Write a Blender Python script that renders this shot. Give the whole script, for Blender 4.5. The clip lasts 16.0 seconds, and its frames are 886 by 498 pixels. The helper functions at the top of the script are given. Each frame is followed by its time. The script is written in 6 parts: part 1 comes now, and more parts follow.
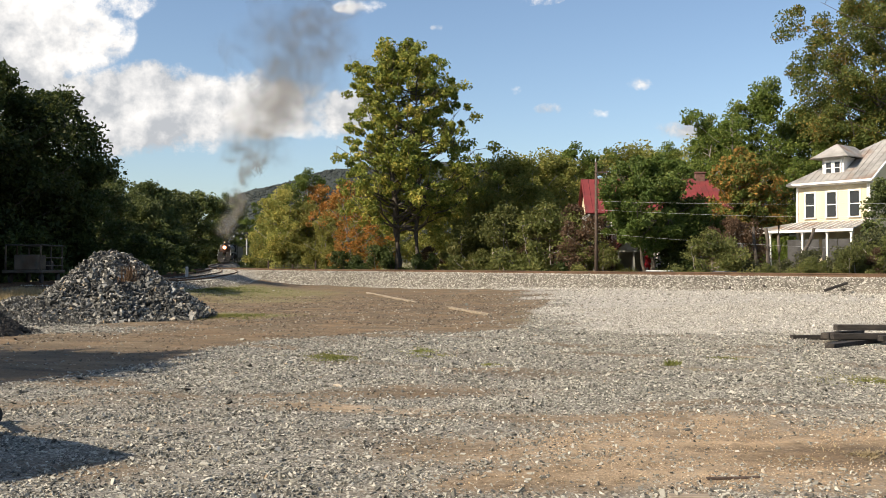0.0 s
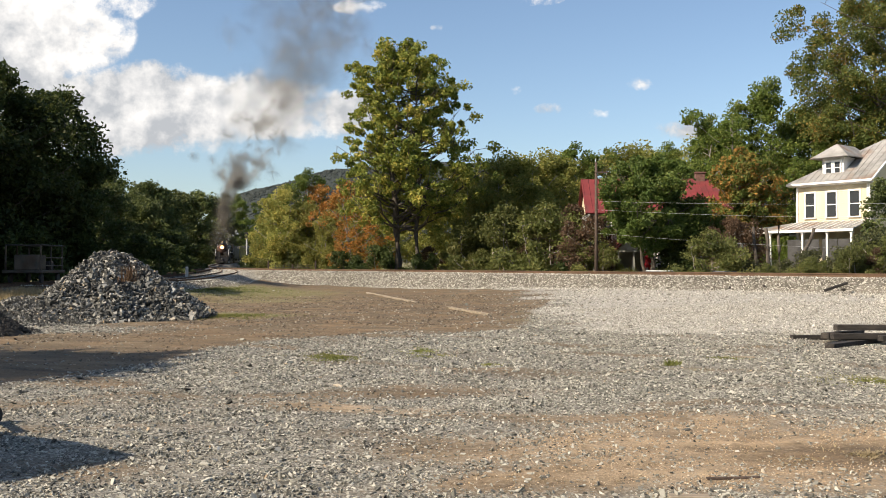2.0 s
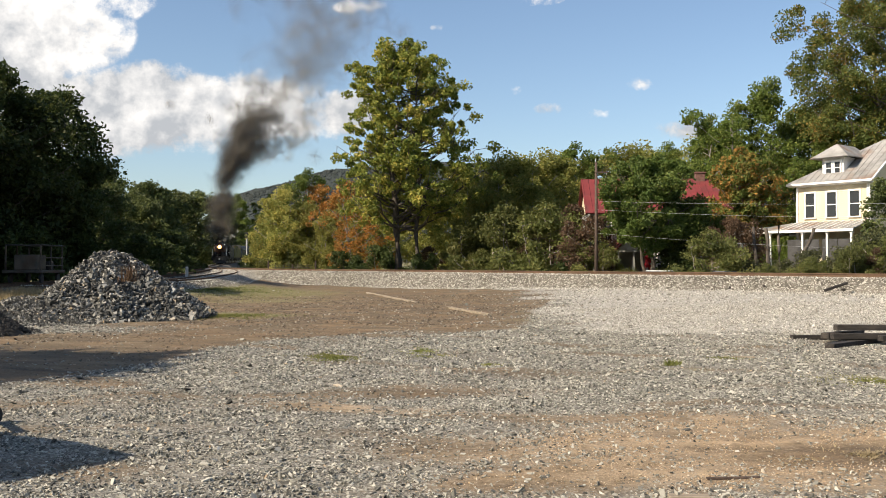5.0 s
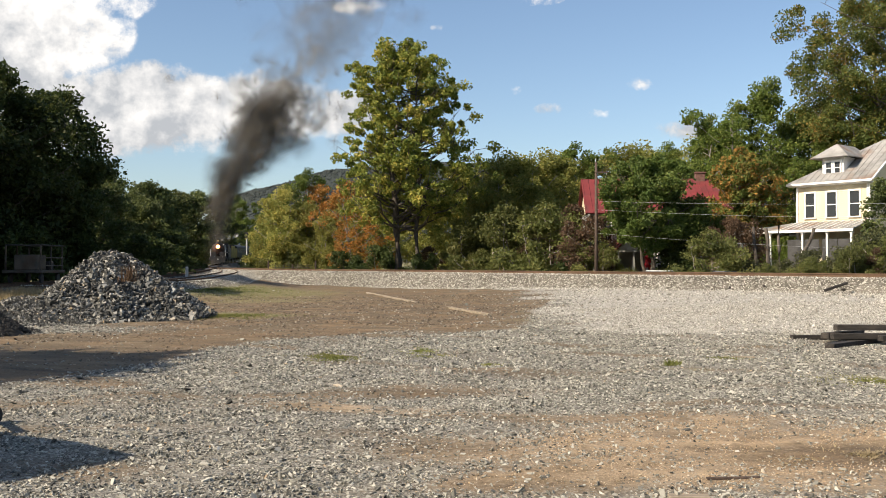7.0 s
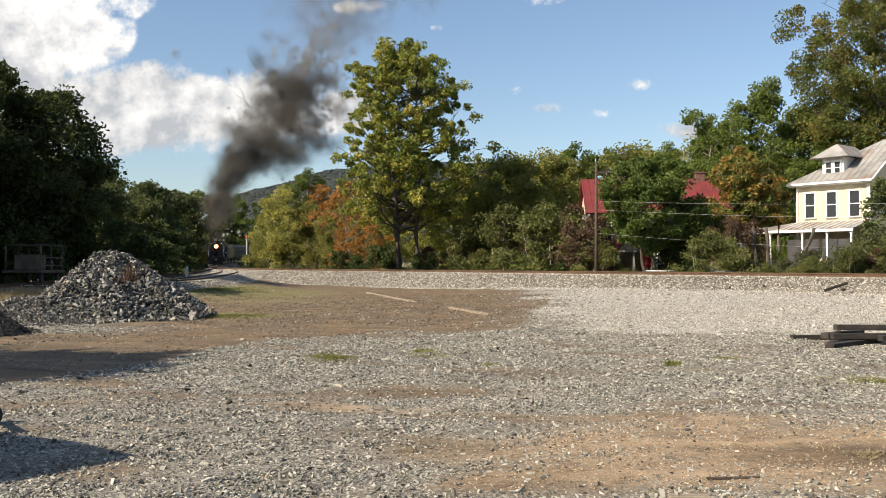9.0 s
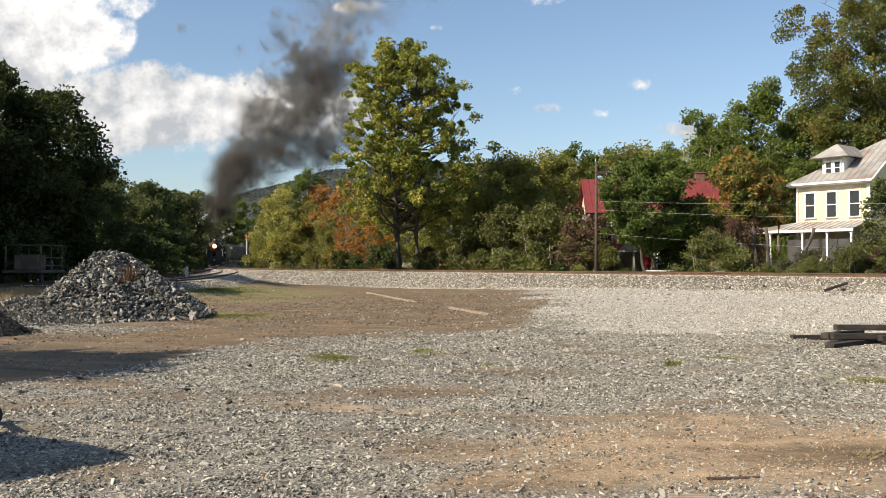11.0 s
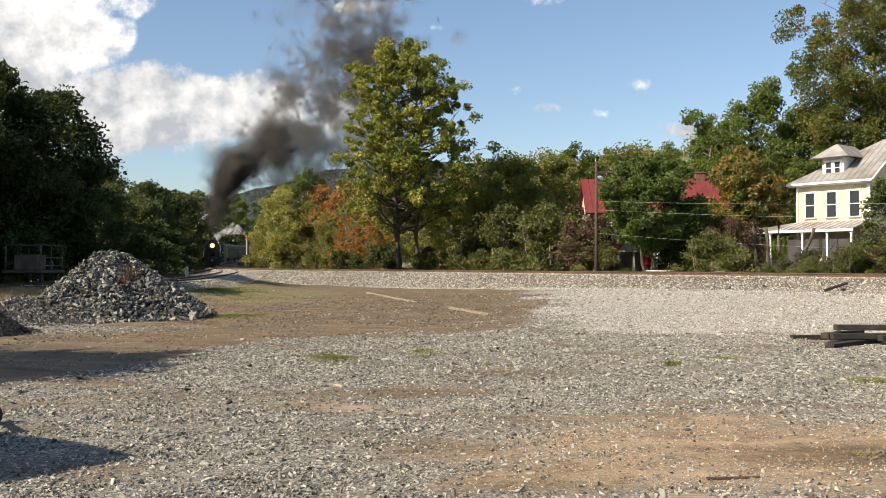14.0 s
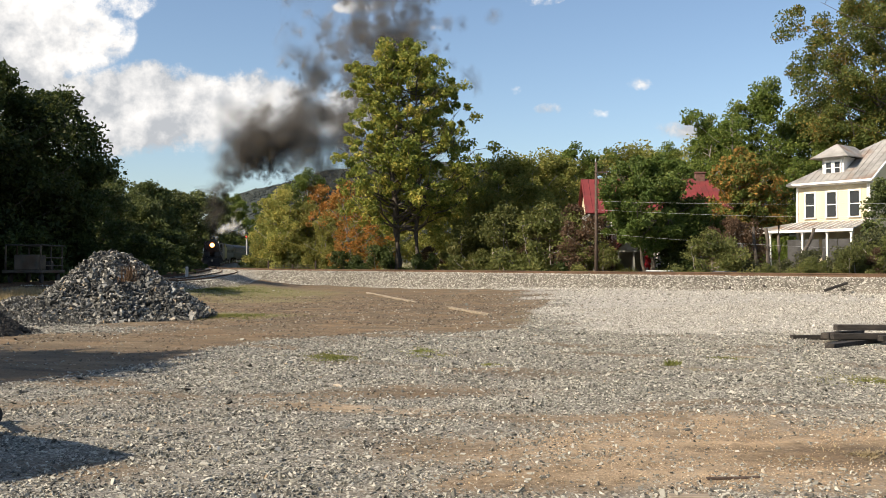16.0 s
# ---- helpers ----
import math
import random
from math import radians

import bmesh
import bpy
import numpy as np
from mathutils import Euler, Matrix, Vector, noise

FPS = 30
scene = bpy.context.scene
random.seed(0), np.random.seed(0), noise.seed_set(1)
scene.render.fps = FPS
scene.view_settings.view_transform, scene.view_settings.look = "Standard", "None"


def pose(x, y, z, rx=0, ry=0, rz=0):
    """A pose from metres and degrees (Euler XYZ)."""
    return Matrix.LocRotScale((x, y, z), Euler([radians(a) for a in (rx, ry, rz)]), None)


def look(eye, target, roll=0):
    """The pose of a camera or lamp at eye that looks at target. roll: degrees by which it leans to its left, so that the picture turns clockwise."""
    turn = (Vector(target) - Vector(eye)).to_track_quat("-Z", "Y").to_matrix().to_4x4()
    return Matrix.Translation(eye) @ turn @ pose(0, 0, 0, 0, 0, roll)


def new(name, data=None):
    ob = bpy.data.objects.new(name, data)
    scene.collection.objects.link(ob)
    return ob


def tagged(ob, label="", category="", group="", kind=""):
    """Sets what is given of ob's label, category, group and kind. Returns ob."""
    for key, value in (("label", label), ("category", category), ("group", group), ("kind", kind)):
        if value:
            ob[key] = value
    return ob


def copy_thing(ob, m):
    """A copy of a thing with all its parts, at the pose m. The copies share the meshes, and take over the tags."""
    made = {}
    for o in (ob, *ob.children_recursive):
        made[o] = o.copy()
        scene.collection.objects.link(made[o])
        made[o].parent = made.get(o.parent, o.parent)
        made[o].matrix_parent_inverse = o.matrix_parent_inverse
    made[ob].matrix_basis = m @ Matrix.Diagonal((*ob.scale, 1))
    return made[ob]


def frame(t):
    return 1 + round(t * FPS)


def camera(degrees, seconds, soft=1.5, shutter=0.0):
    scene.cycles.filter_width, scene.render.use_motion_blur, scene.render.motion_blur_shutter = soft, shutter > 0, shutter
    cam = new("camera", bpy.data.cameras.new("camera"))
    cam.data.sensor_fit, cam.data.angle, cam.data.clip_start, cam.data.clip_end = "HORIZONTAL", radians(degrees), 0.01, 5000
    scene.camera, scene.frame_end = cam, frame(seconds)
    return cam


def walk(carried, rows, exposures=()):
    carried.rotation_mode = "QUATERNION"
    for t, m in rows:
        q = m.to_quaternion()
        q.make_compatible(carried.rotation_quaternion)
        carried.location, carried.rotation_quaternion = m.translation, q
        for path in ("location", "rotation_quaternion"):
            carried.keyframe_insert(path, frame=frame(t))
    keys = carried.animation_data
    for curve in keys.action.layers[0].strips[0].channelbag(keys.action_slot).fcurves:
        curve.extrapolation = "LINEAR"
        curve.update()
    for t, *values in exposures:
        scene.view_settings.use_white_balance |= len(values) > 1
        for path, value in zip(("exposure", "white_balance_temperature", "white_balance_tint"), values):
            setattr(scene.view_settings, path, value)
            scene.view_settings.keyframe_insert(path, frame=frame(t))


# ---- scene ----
# ---------------------------------------------------------------- camera
cam = camera(52, 16.0, soft=0.8)
EYE = Vector((0, 0, 1.75))
VIEW = look(EYE, EYE + Vector((0, 1, 0.0172)))
walk(cam, [(0, VIEW), (16, VIEW)], exposures=[(0, 0.66, 6680, 10), (16, 0.66, 6680, 10)])

# ---------------------------------------------------------------- sky and sun
SUN_TO = Vector((-0.72, -0.43, 0.64)).normalized()


def make_world():
    w = bpy.data.worlds.new("sky")
    scene.world = w
    w.use_nodes = True
    nt = w.node_tree
    nt.nodes.clear()
    N, L = nt.nodes.new, nt.links.new
    out, bg = N("ShaderNodeOutputWorld"), N("ShaderNodeBackground")
    sky = N("ShaderNodeTexSky")
    sky.sky_type, sky.sun_disc = "NISHITA", False
    sky.sun_elevation = math.asin(SUN_TO.z)
    sky.sun_rotation = math.atan2(SUN_TO.x, SUN_TO.y)
    sky.air_density, sky.dust_density, sky.ozone_density = 1.0, 1.0, 2.4
    bg.inputs["Strength"].default_value = SKY_STRENGTH
    tc, sep = N("ShaderNodeTexCoord"), N("ShaderNodeSeparateXYZ")
    L(tc.outputs["Generated"], sep.inputs[0])

    def math_node(op, a, b=None, clamp=False):
        n = N("ShaderNodeMath")
        n.operation, n.use_clamp = op, clamp
        for k, v in enumerate((a, b)):
            if v is None:
                continue
            if isinstance(v, (int, float)):
                n.inputs[k].default_value = v
            else:
                L(v, n.inputs[k])
        return n.outputs[0]

    # a bank of cumulus over the western trees and a few small fair-weather clouds: tangents of bearing and height
    u = math_node("DIVIDE", sep.outputs["X"], math_node("MAXIMUM", sep.outputs["Y"], 0.05))
    v = math_node("DIVIDE", sep.outputs["Z"], math_node("MAXIMUM", sep.outputs["Y"], 0.05))
    comb = N("ShaderNodeCombineXYZ")
    L(u, comb.inputs[0]), L(v, comb.inputs[1])
    warp = N("ShaderNodeTexNoise")
    warp.inputs["Scale"].default_value, warp.inputs["Detail"].default_value, warp.inputs["Roughness"].default_value = 13, 9, 0.62
    L(comb.outputs[0], warp.inputs["Vector"])
    big = N("ShaderNodeTexNoise")
    big.inputs["Scale"].default_value, big.inputs["Detail"].default_value = 5, 4
    L(comb.outputs[0], big.inputs["Vector"])
    total = None
    for cu, cv, ru, rv, amount in CLOUDS:
        a = math_node("DIVIDE", math_node("SUBTRACT", u, cu), ru)
        b = math_node("DIVIDE", math_node("SUBTRACT", v, cv), rv)
        r2 = math_node("ADD", math_node("MULTIPLY", a, a), math_node("MULTIPLY", b, b))
        one = math_node("MULTIPLY", math_node("SUBTRACT", 1.0, r2, True), amount)
        total = one if total is None else math_node("MAXIMUM", total, one)
    rough = math_node("MULTIPLY", math_node("SUBTRACT", warp.outputs["Fac"], 0.5), 2.3)
    dens = math_node("ADD", total, rough)
    dens = math_node("MULTIPLY", dens, math_node("MULTIPLY", total, 6.0, True))
    edge = N("ShaderNodeMapRange")
    edge.interpolation_type = "SMOOTHSTEP"
    L(dens, edge.inputs["Value"])
    edge.inputs["From Min"].default_value, edge.inputs["From Max"].default_value = 0.22, 0.6
    shade = N("ShaderNodeValToRGB")
    shade.color_ramp.elements[0].position, shade.color_ramp.elements[0].color = 0.43, (*CLOUD_DARK, 1)
    shade.color_ramp.elements[1].position, shade.color_ramp.elements[1].color = 0.64, (*CLOUD_LIGHT, 1)
    lit, shift = N("ShaderNodeTexNoise"), N("ShaderNodeMapping")
    shift.inputs["Location"].default_value = (-0.010, 0.016, 0)
    lit.inputs["Scale"].default_value, lit.inputs["Detail"].default_value, lit.inputs["Roughness"].default_value = 13, 5, 0.55
    L(comb.outputs[0], shift.inputs[0]), L(shift.outputs[0], lit.inputs["Vector"])
    relief = math_node("MULTIPLY", math_node("SUBTRACT", warp.outputs["Fac"], lit.outputs["Fac"]), 0.9)
    lower = math_node("ADD", math_node("ADD", 0.5, relief), math_node("MULTIPLY", math_node("SUBTRACT", big.outputs["Fac"], 0.5), 0.55))
    lower = math_node("ADD", lower, math_node("MULTIPLY", math_node("SUBTRACT", v, 0.178), 1.1))
    L(lower, shade.inputs["Fac"])
    mix = N("ShaderNodeMix")
    mix.data_type = "RGBA"
    L(edge.outputs[0], mix.inputs["Factor"])
    L(sky.outputs[0], mix.inputs["A"])
    L(shade.outputs[0], mix.inputs["B"])
    L(mix.outputs["Result"], bg.inputs["Color"])
    L(bg.outputs[0], out.inputs["Surface"])


SKY_STRENGTH = 0.098
CLOUD_DARK, CLOUD_LIGHT = (3.5, 3.7, 4.0), (7.1, 7.0, 6.9)
CLOUDS = [(-0.46, 0.255, 0.13, 0.09, 1.0), (-0.33, 0.170, 0.15, 0.062, 1.1), (-0.44, 0.175, 0.14, 0.06, 1.0), (-0.22, 0.178, 0.12, 0.045, 0.85), (-0.125, 0.165, 0.075, 0.034, 0.75), (-0.42, 0.30, 0.12, 0.05, 0.6),
          (-0.09, 0.285, 0.04, 0.012, 0.37), (0.215, 0.20, 0.026, 0.012, 0.33), (0.17, 0.168, 0.026, 0.01, 0.37), (0.075, 0.193, 0.018, 0.010, 0.28), (0.27, 0.148, 0.06, 0.016, 0.45),
          (0.12, 0.172, 0.03, 0.01, 0.27), (0.10, 0.295, 0.05, 0.012, 0.34), (-0.005, 0.262, 0.013, 0.006, 0.34)]
make_world()
sun_light = bpy.data.lights.new("sun", "SUN")
sun_light.energy, sun_light.angle, sun_light.color = 5.0, radians(0.5), (1.0, 0.87, 0.70)
sun = new("sun", sun_light)
sun.matrix_world = look(SUN_TO * 100, (0, 0, 0))
scene.cycles.transparent_max_bounces = 128

# ---------------------------------------------------------------- materials


def nodes_of(name):
    m = bpy.data.materials.new(name)
    m.use_nodes = True
    nt = m.node_tree
    return m, nt.nodes.new, nt.links.new, nt.nodes["Principled BSDF"], nt.nodes["Material Output"]


def ramp_set(ramp, stops):
    el = ramp.color_ramp.elements
    while len(el) < len(stops):
        el.new(0.5)
    for e, (p, c) in zip(el, stops):
        e.position, e.color = p, (*c, 1)


def surf(name, c1, c2, scale=3.0, rough=0.8, bump=0.3, fine=40.0, metal=0.0, vary=0.0, stretch=(1, 1, 1), stain=None, dist=0.02):
    """Two colours mixed by a coarse noise, a fine noise for grain and relief, a stain colour, and a value that varies from piece to piece."""
    m, N, L, p, out = nodes_of(name)
    tc, mp = N("ShaderNodeTexCoord"), N("ShaderNodeMapping")
    mp.inputs["Scale"].default_value = stretch
    L(tc.outputs["Object"], mp.inputs[0])
    n1, n2 = N("ShaderNodeTexNoise"), N("ShaderNodeTexNoise")
    n1.inputs["Scale"].default_value, n1.inputs["Detail"].default_value = scale, 6
    n2.inputs["Scale"].default_value, n2.inputs["Detail"].default_value = fine, 4
    L(mp.outputs[0], n1.inputs["Vector"]), L(mp.outputs[0], n2.inputs["Vector"])
    r = N("ShaderNodeValToRGB")
    ramp_set(r, [(0.35, c1), (0.65, c2)])
    L(n1.outputs["Fac"], r.inputs[0])
    col = r.outputs[0]
    if stain:
        n3 = N("ShaderNodeTexNoise")
        n3.inputs["Scale"].default_value, n3.inputs["Detail"].default_value = scale * 0.6, 8
        off = N("ShaderNodeMapping")
        off.inputs["Location"].default_value = (7, 3, 5)
        L(mp.outputs[0], off.inputs[0]), L(off.outputs[0], n3.inputs["Vector"])
        mr = N("ShaderNodeMapRange")
        mr.inputs["From Min"].default_value, mr.inputs["From Max"].default_value = 0.52, 0.68
        L(n3.outputs["Fac"], mr.inputs[0])
        mx = N("ShaderNodeMix")
        mx.data_type = "RGBA"
        L(mr.outputs[0], mx.inputs["Factor"]), L(col, mx.inputs["A"])
        mx.inputs["B"].default_value = (*stain, 1)
        col = mx.outputs["Result"]
    hs = N("ShaderNodeHueSaturation")
    val = N("ShaderNodeMapRange")
    val.inputs["To Min"].default_value, val.inputs["To Max"].default_value = 0.72, 1.28
    L(n2.outputs["Fac"], val.inputs[0])
    value = val.outputs[0]
    if vary:
        oi, mr2, mul = N("ShaderNodeObjectInfo"), N("ShaderNodeMapRange"), N("ShaderNodeMath")
        mr2.inputs["To Min"].default_value, mr2.inputs["To Max"].default_value = 1 - vary, 1 + vary
        L(oi.outputs["Random"], mr2.inputs[0])
        mul.operation = "MULTIPLY"
        L(value, mul.inputs[0]), L(mr2.outputs[0], mul.inputs[1])
        value = mul.outputs[0]
    L(value, hs.inputs["Value"]), L(col, hs.inputs["Color"]), L(hs.outputs[0], p.inputs["Base Color"])
    p.inputs["Roughness"].default_value, p.inputs["Metallic"].default_value = rough, metal
    if bump:
        b = N("ShaderNodeBump")
        b.inputs["Strength"].default_value, b.inputs["Distance"].default_value = bump, dist
        L(n2.outputs["Fac"], b.inputs["Height"]), L(b.outputs[0], p.inputs["Normal"])
    return m


def leaf_mat(name, stops, glow=0.35, rough=0.55):
    """Leaves: colour by leaf, with light passing through."""
    m, N, L, p, out = nodes_of(name)
    g, r = N("ShaderNodeNewGeometry"), N("ShaderNodeValToRGB")
    ramp_set(r, stops)
    tc, n = N("ShaderNodeTexCoord"), N("ShaderNodeTexNoise")
    n.inputs["Scale"].default_value, n.inputs["Detail"].default_value = 0.45, 3
    L(tc.outputs["Object"], n.inputs["Vector"])
    mr = N("ShaderNodeMapRange")
    mr.inputs["From Min"].default_value, mr.inputs["From Max"].default_value = 0.3, 0.7
    L(n.outputs["Fac"], mr.inputs[0])
    mixv = N("ShaderNodeMix")
    mixv.inputs["Factor"].default_value = 0.5
    L(g.outputs["Random Per Island"], mixv.inputs["A"]), L(mr.outputs[0], mixv.inputs["B"])
    L(mixv.outputs["Result"], r.inputs[0])
    info, tone, tint = N("ShaderNodeObjectInfo"), N("ShaderNodeMapRange"), N("ShaderNodeHueSaturation")
    tone.inputs["To Min"].default_value, tone.inputs["To Max"].default_value = 0.85, 1.3
    L(info.outputs["Random"], tone.inputs[0]), L(tone.outputs[0], tint.inputs["Value"]), L(r.outputs[0], tint.inputs["Color"])
    L(tint.outputs[0], p.inputs["Base Color"])
    p.inputs["Roughness"].default_value = rough
    p.inputs["Specular IOR Level"].default_value = 0.25
    t, mix = N("ShaderNodeBsdfTranslucent"), N("ShaderNodeMixShader")
    L(tint.outputs[0], t.inputs["Color"])
    mix.inputs[0].default_value = glow
    L(p.outputs[0], mix.inputs[1]), L(t.outputs[0], mix.inputs[2]), L(mix.outputs[0], out.inputs["Surface"])
    return m


def stone_mat(name, stops, bump=0.25):
    m, N, L, p, out = nodes_of(name)
    g, r = N("ShaderNodeNewGeometry"), N("ShaderNodeValToRGB")
    ramp_set(r, stops)
    L(g.outputs["Random Per Island"], r.inputs[0])
    tc, n = N("ShaderNodeTexCoord"), N("ShaderNodeTexNoise")
    n.inputs["Scale"].default_value, n.inputs["Detail"].default_value = 60, 5
    L(tc.outputs["Object"], n.inputs["Vector"])
    hs, mr = N("ShaderNodeHueSaturation"), N("ShaderNodeMapRange")
    mr.inputs["To Min"].default_value, mr.inputs["To Max"].default_value = 0.7, 1.3
    L(n.outputs["Fac"], mr.inputs[0]), L(mr.outputs[0], hs.inputs["Value"])
    L(r.outputs[0], hs.inputs["Color"]), L(hs.outputs[0], p.inputs["Base Color"])
    b = N("ShaderNodeBump")
    b.inputs["Strength"].default_value, b.inputs["Distance"].default_value = bump, 0.01
    L(n.outputs["Fac"], b.inputs["Height"]), L(b.outputs[0], p.inputs["Normal"])
    p.inputs["Roughness"].default_value = 0.85
    return m


def glow_mat(name, colour, strength):
    m, N, L, p, out = nodes_of(name)
    p.inputs["Base Color"].default_value = (*colour, 1)
    p.inputs["Emission Color"].default_value = (*colour, 1)
    p.inputs["Emission Strength"].default_value = strength
    return m


def glass_mat(name, tint=(0.04, 0.045, 0.05)):
    m, N, L, p, out = nodes_of(name)
    p.inputs["Base Color"].default_value = (*tint, 1)
    p.inputs["Roughness"].default_value = 0.06
    p.inputs["Specular IOR Level"].default_value = 0.6
    n, b, tc = N("ShaderNodeTexNoise"), N("ShaderNodeBump"), N("ShaderNodeTexCoord")
    n.inputs["Scale"].default_value = 2.5
    b.inputs["Strength"].default_value, b.inputs["Distance"].default_value = 0.15, 0.02
    L(tc.outputs["Object"], n.inputs["Vector"]), L(n.outputs["Fac"], b.inputs["Height"]), L(b.outputs[0], p.inputs["Normal"])
    return m


def smoke_mat(name, colour, alpha, scale):
    """Smoke: thin scattering pieces, mostly see-through, with a ragged density."""
    m, N, L, p, out = nodes_of(name)
    d, t, tr, mix, mix2 = N("ShaderNodeBsdfDiffuse"), N("ShaderNodeBsdfTransparent"), N("ShaderNodeBsdfTranslucent"), N("ShaderNodeMixShader"), N("ShaderNodeMixShader")
    d.inputs["Color"].default_value = tr.inputs["Color"].default_value = (*colour, 1)
    mix2.inputs[0].default_value = 0.5
    L(d.outputs[0], mix2.inputs[1]), L(tr.outputs[0], mix2.inputs[2])
    tc, n, mr = N("ShaderNodeTexCoord"), N("ShaderNodeTexNoise"), N("ShaderNodeMapRange")
    n.inputs["Scale"].default_value, n.inputs["Detail"].default_value = scale, 3.5
    L(tc.outputs["Object"], n.inputs["Vector"])
    mr.interpolation_type = "SMOOTHSTEP"
    mr.inputs["From Min"].default_value, mr.inputs["From Max"].default_value = 0.02, 0.80
    mr.inputs["To Min"].default_value, mr.inputs["To Max"].default_value = 0.0, alpha
    ln, fall, mul = N("ShaderNodeVectorMath"), N("ShaderNodeMapRange"), N("ShaderNodeMath")
    ln.operation, mul.operation = "LENGTH", "MULTIPLY"
    L(tc.outputs["Object"], ln.inputs[0]), L(ln.outputs["Value"], fall.inputs[0])
    fall.interpolation_type = "SMOOTHSTEP"
    fall.inputs["From Min"].default_value, fall.inputs["From Max"].default_value = 0.0, 1.0
    fall.inputs["To Min"].default_value, fall.inputs["To Max"].default_value = 1.0, 0.0
    L(n.outputs["Fac"], mr.inputs[0]), L(mr.outputs[0], mul.inputs[0]), L(fall.outputs[0], mul.inputs[1]), L(mul.outputs[0], mix.inputs[0])
    L(t.outputs[0], mix.inputs[1]), L(mix2.outputs[0], mix.inputs[2]), L(mix.outputs[0], out.inputs["Surface"])
    return m


# ---------------------------------------------------------------- mesh helpers


def mesh_of(name, verts, faces, material=None, smooth=False):
    me = bpy.data.meshes.new(name)
    v = np.asarray(verts, dtype=np.float32)
    f = np.asarray(faces, dtype=np.int32)
    k = f.shape[1]
    me.vertices.add(len(v))
    me.vertices.foreach_set("co", v.ravel())
    me.loops.add(f.size)
    me.loops.foreach_set("vertex_index", f.ravel())
    me.polygons.add(len(f))
    me.polygons.foreach_set("loop_start", np.arange(len(f), dtype=np.int32) * k)
    me.polygons.foreach_set("use_smooth", np.full(len(f), smooth, dtype=bool))
    me.update(calc_edges=True)
    if material:
        me.materials.append(material)
    return me


def part(name, bm, material, parent, label="", smooth=False):
    """One mesh object out of a bmesh or a mesh, under a thing or a part."""
    if isinstance(bm, bmesh.types.BMesh):
        me = bpy.data.meshes.new(name)
        bmesh.ops.recalc_face_normals(bm, faces=bm.faces)
        bm.to_mesh(me)
        bm.free()
        me.materials.append(material)
        if smooth:
            for p in me.polygons:
                p.use_smooth = True
    else:
        me = bm
    ob = new(name, me)
    if parent:
        ob.parent = parent
    return tagged(ob, label)


def thing(name, label, category, m=None, group="", kind=""):
    ob = new(name)
    ob.empty_display_size = 0.2
    if m:
        ob.matrix_basis = m
    return tagged(ob, label, category, group, kind)


def box(bm, c, s, m=None, bevel=0.0):
    mm = Matrix.LocRotScale(c, None, s)
    if m:
        mm = m @ mm
    r = bmesh.ops.create_cube(bm, size=1, matrix=mm)
    if bevel:
        es = list({e for v in r["verts"] for e in v.link_edges})
        bmesh.ops.bevel(bm, geom=es, offset=bevel, segments=1, affect="EDGES", profile=0.7)
    return bm


def tube(bm, p0, p1, r0, r1=None, n=10, caps=True):
    p0, p1 = Vector(p0), Vector(p1)
    d = p1 - p0
    m = Matrix.Translation((p0 + p1) / 2) @ d.to_track_quat("Z", "Y").to_matrix().to_4x4()
    bmesh.ops.create_cone(bm, cap_ends=caps, segments=n, radius1=r0, radius2=r0 if r1 is None else r1, depth=d.length, matrix=m)
    return bm


def lathe(bm, profile, n=24, m=None):
    """profile: (radius, height) from bottom to top about z."""
    rings = []
    for r, h in profile:
        rings.append([bm.verts.new((m or Matrix()) @ Vector((r * math.cos(2 * math.pi * k / n), r * math.sin(2 * math.pi * k / n), h))) for k in range(n)])
    for a, b in zip(rings, rings[1:]):
        for k in range(n):
            bm.faces.new((a[k], a[(k + 1) % n], b[(k + 1) % n], b[k]))
    bm.faces.new(rings[0][::-1])
    bm.faces.new(rings[-1])
    return bm


def nb():
    return bmesh.new()


def smoothstep(a, b, x):
    t = np.clip((np.asarray(x, dtype=float) - a) / (b - a), 0, 1)
    return t * t * (3 - 2 * t)


def catmull(points, step=1.0):
    """A smooth line through points, at even steps."""
    P = np.array([2 * np.array(points[0]) - points[1], *points, 2 * np.array(points[-1]) - points[-2]], dtype=float)
    out = []
    for i in range(1, len(P) - 2):
        t = np.linspace(0, 1, 60, endpoint=False)[:, None]
        a, b, c, d = P[i - 1 : i + 3]
        out.append(0.5 * (2 * b + (c - a) * t + (2 * a - 5 * b + 4 * c - d) * t**2 + (3 * b - a - 3 * c + d) * t**3))
    q = np.vstack(out + [P[-2][None]])
    s = np.r_[0, np.cumsum(np.linalg.norm(np.diff(q[:, :2], axis=0), axis=1))]
    t = np.arange(0, s[-1], step)
    return np.stack([np.interp(t, s, q[:, k]) for k in range(q.shape[1])], 1)


def sweep(line, profile, closed=True):
    """A profile (sideways, up) carried along a line (x, y, z)."""
    d = np.gradient(line[:, :2], axis=0)
    d /= np.linalg.norm(d, axis=1)[:, None]
    side = np.stack([d[:, 1], -d[:, 0]], 1)
    pr = np.array(profile, dtype=float)
    n, k = len(line), len(pr)
    v = np.zeros((n, k, 3))
    v[:, :, :2] = line[:, None, :2] + side[:, None, :] * pr[None, :, 0:1]
    v[:, :, 2] = line[:, None, 2] + pr[None, :, 1]
    i, j = np.meshgrid(np.arange(n - 1), np.arange(k if closed else k - 1), indexing="ij")
    a, b = i * k + j, i * k + (j + 1) % k
    return v.reshape(-1, 3), np.stack([a, b, b + k, a + k], -1).reshape(-1, 4)


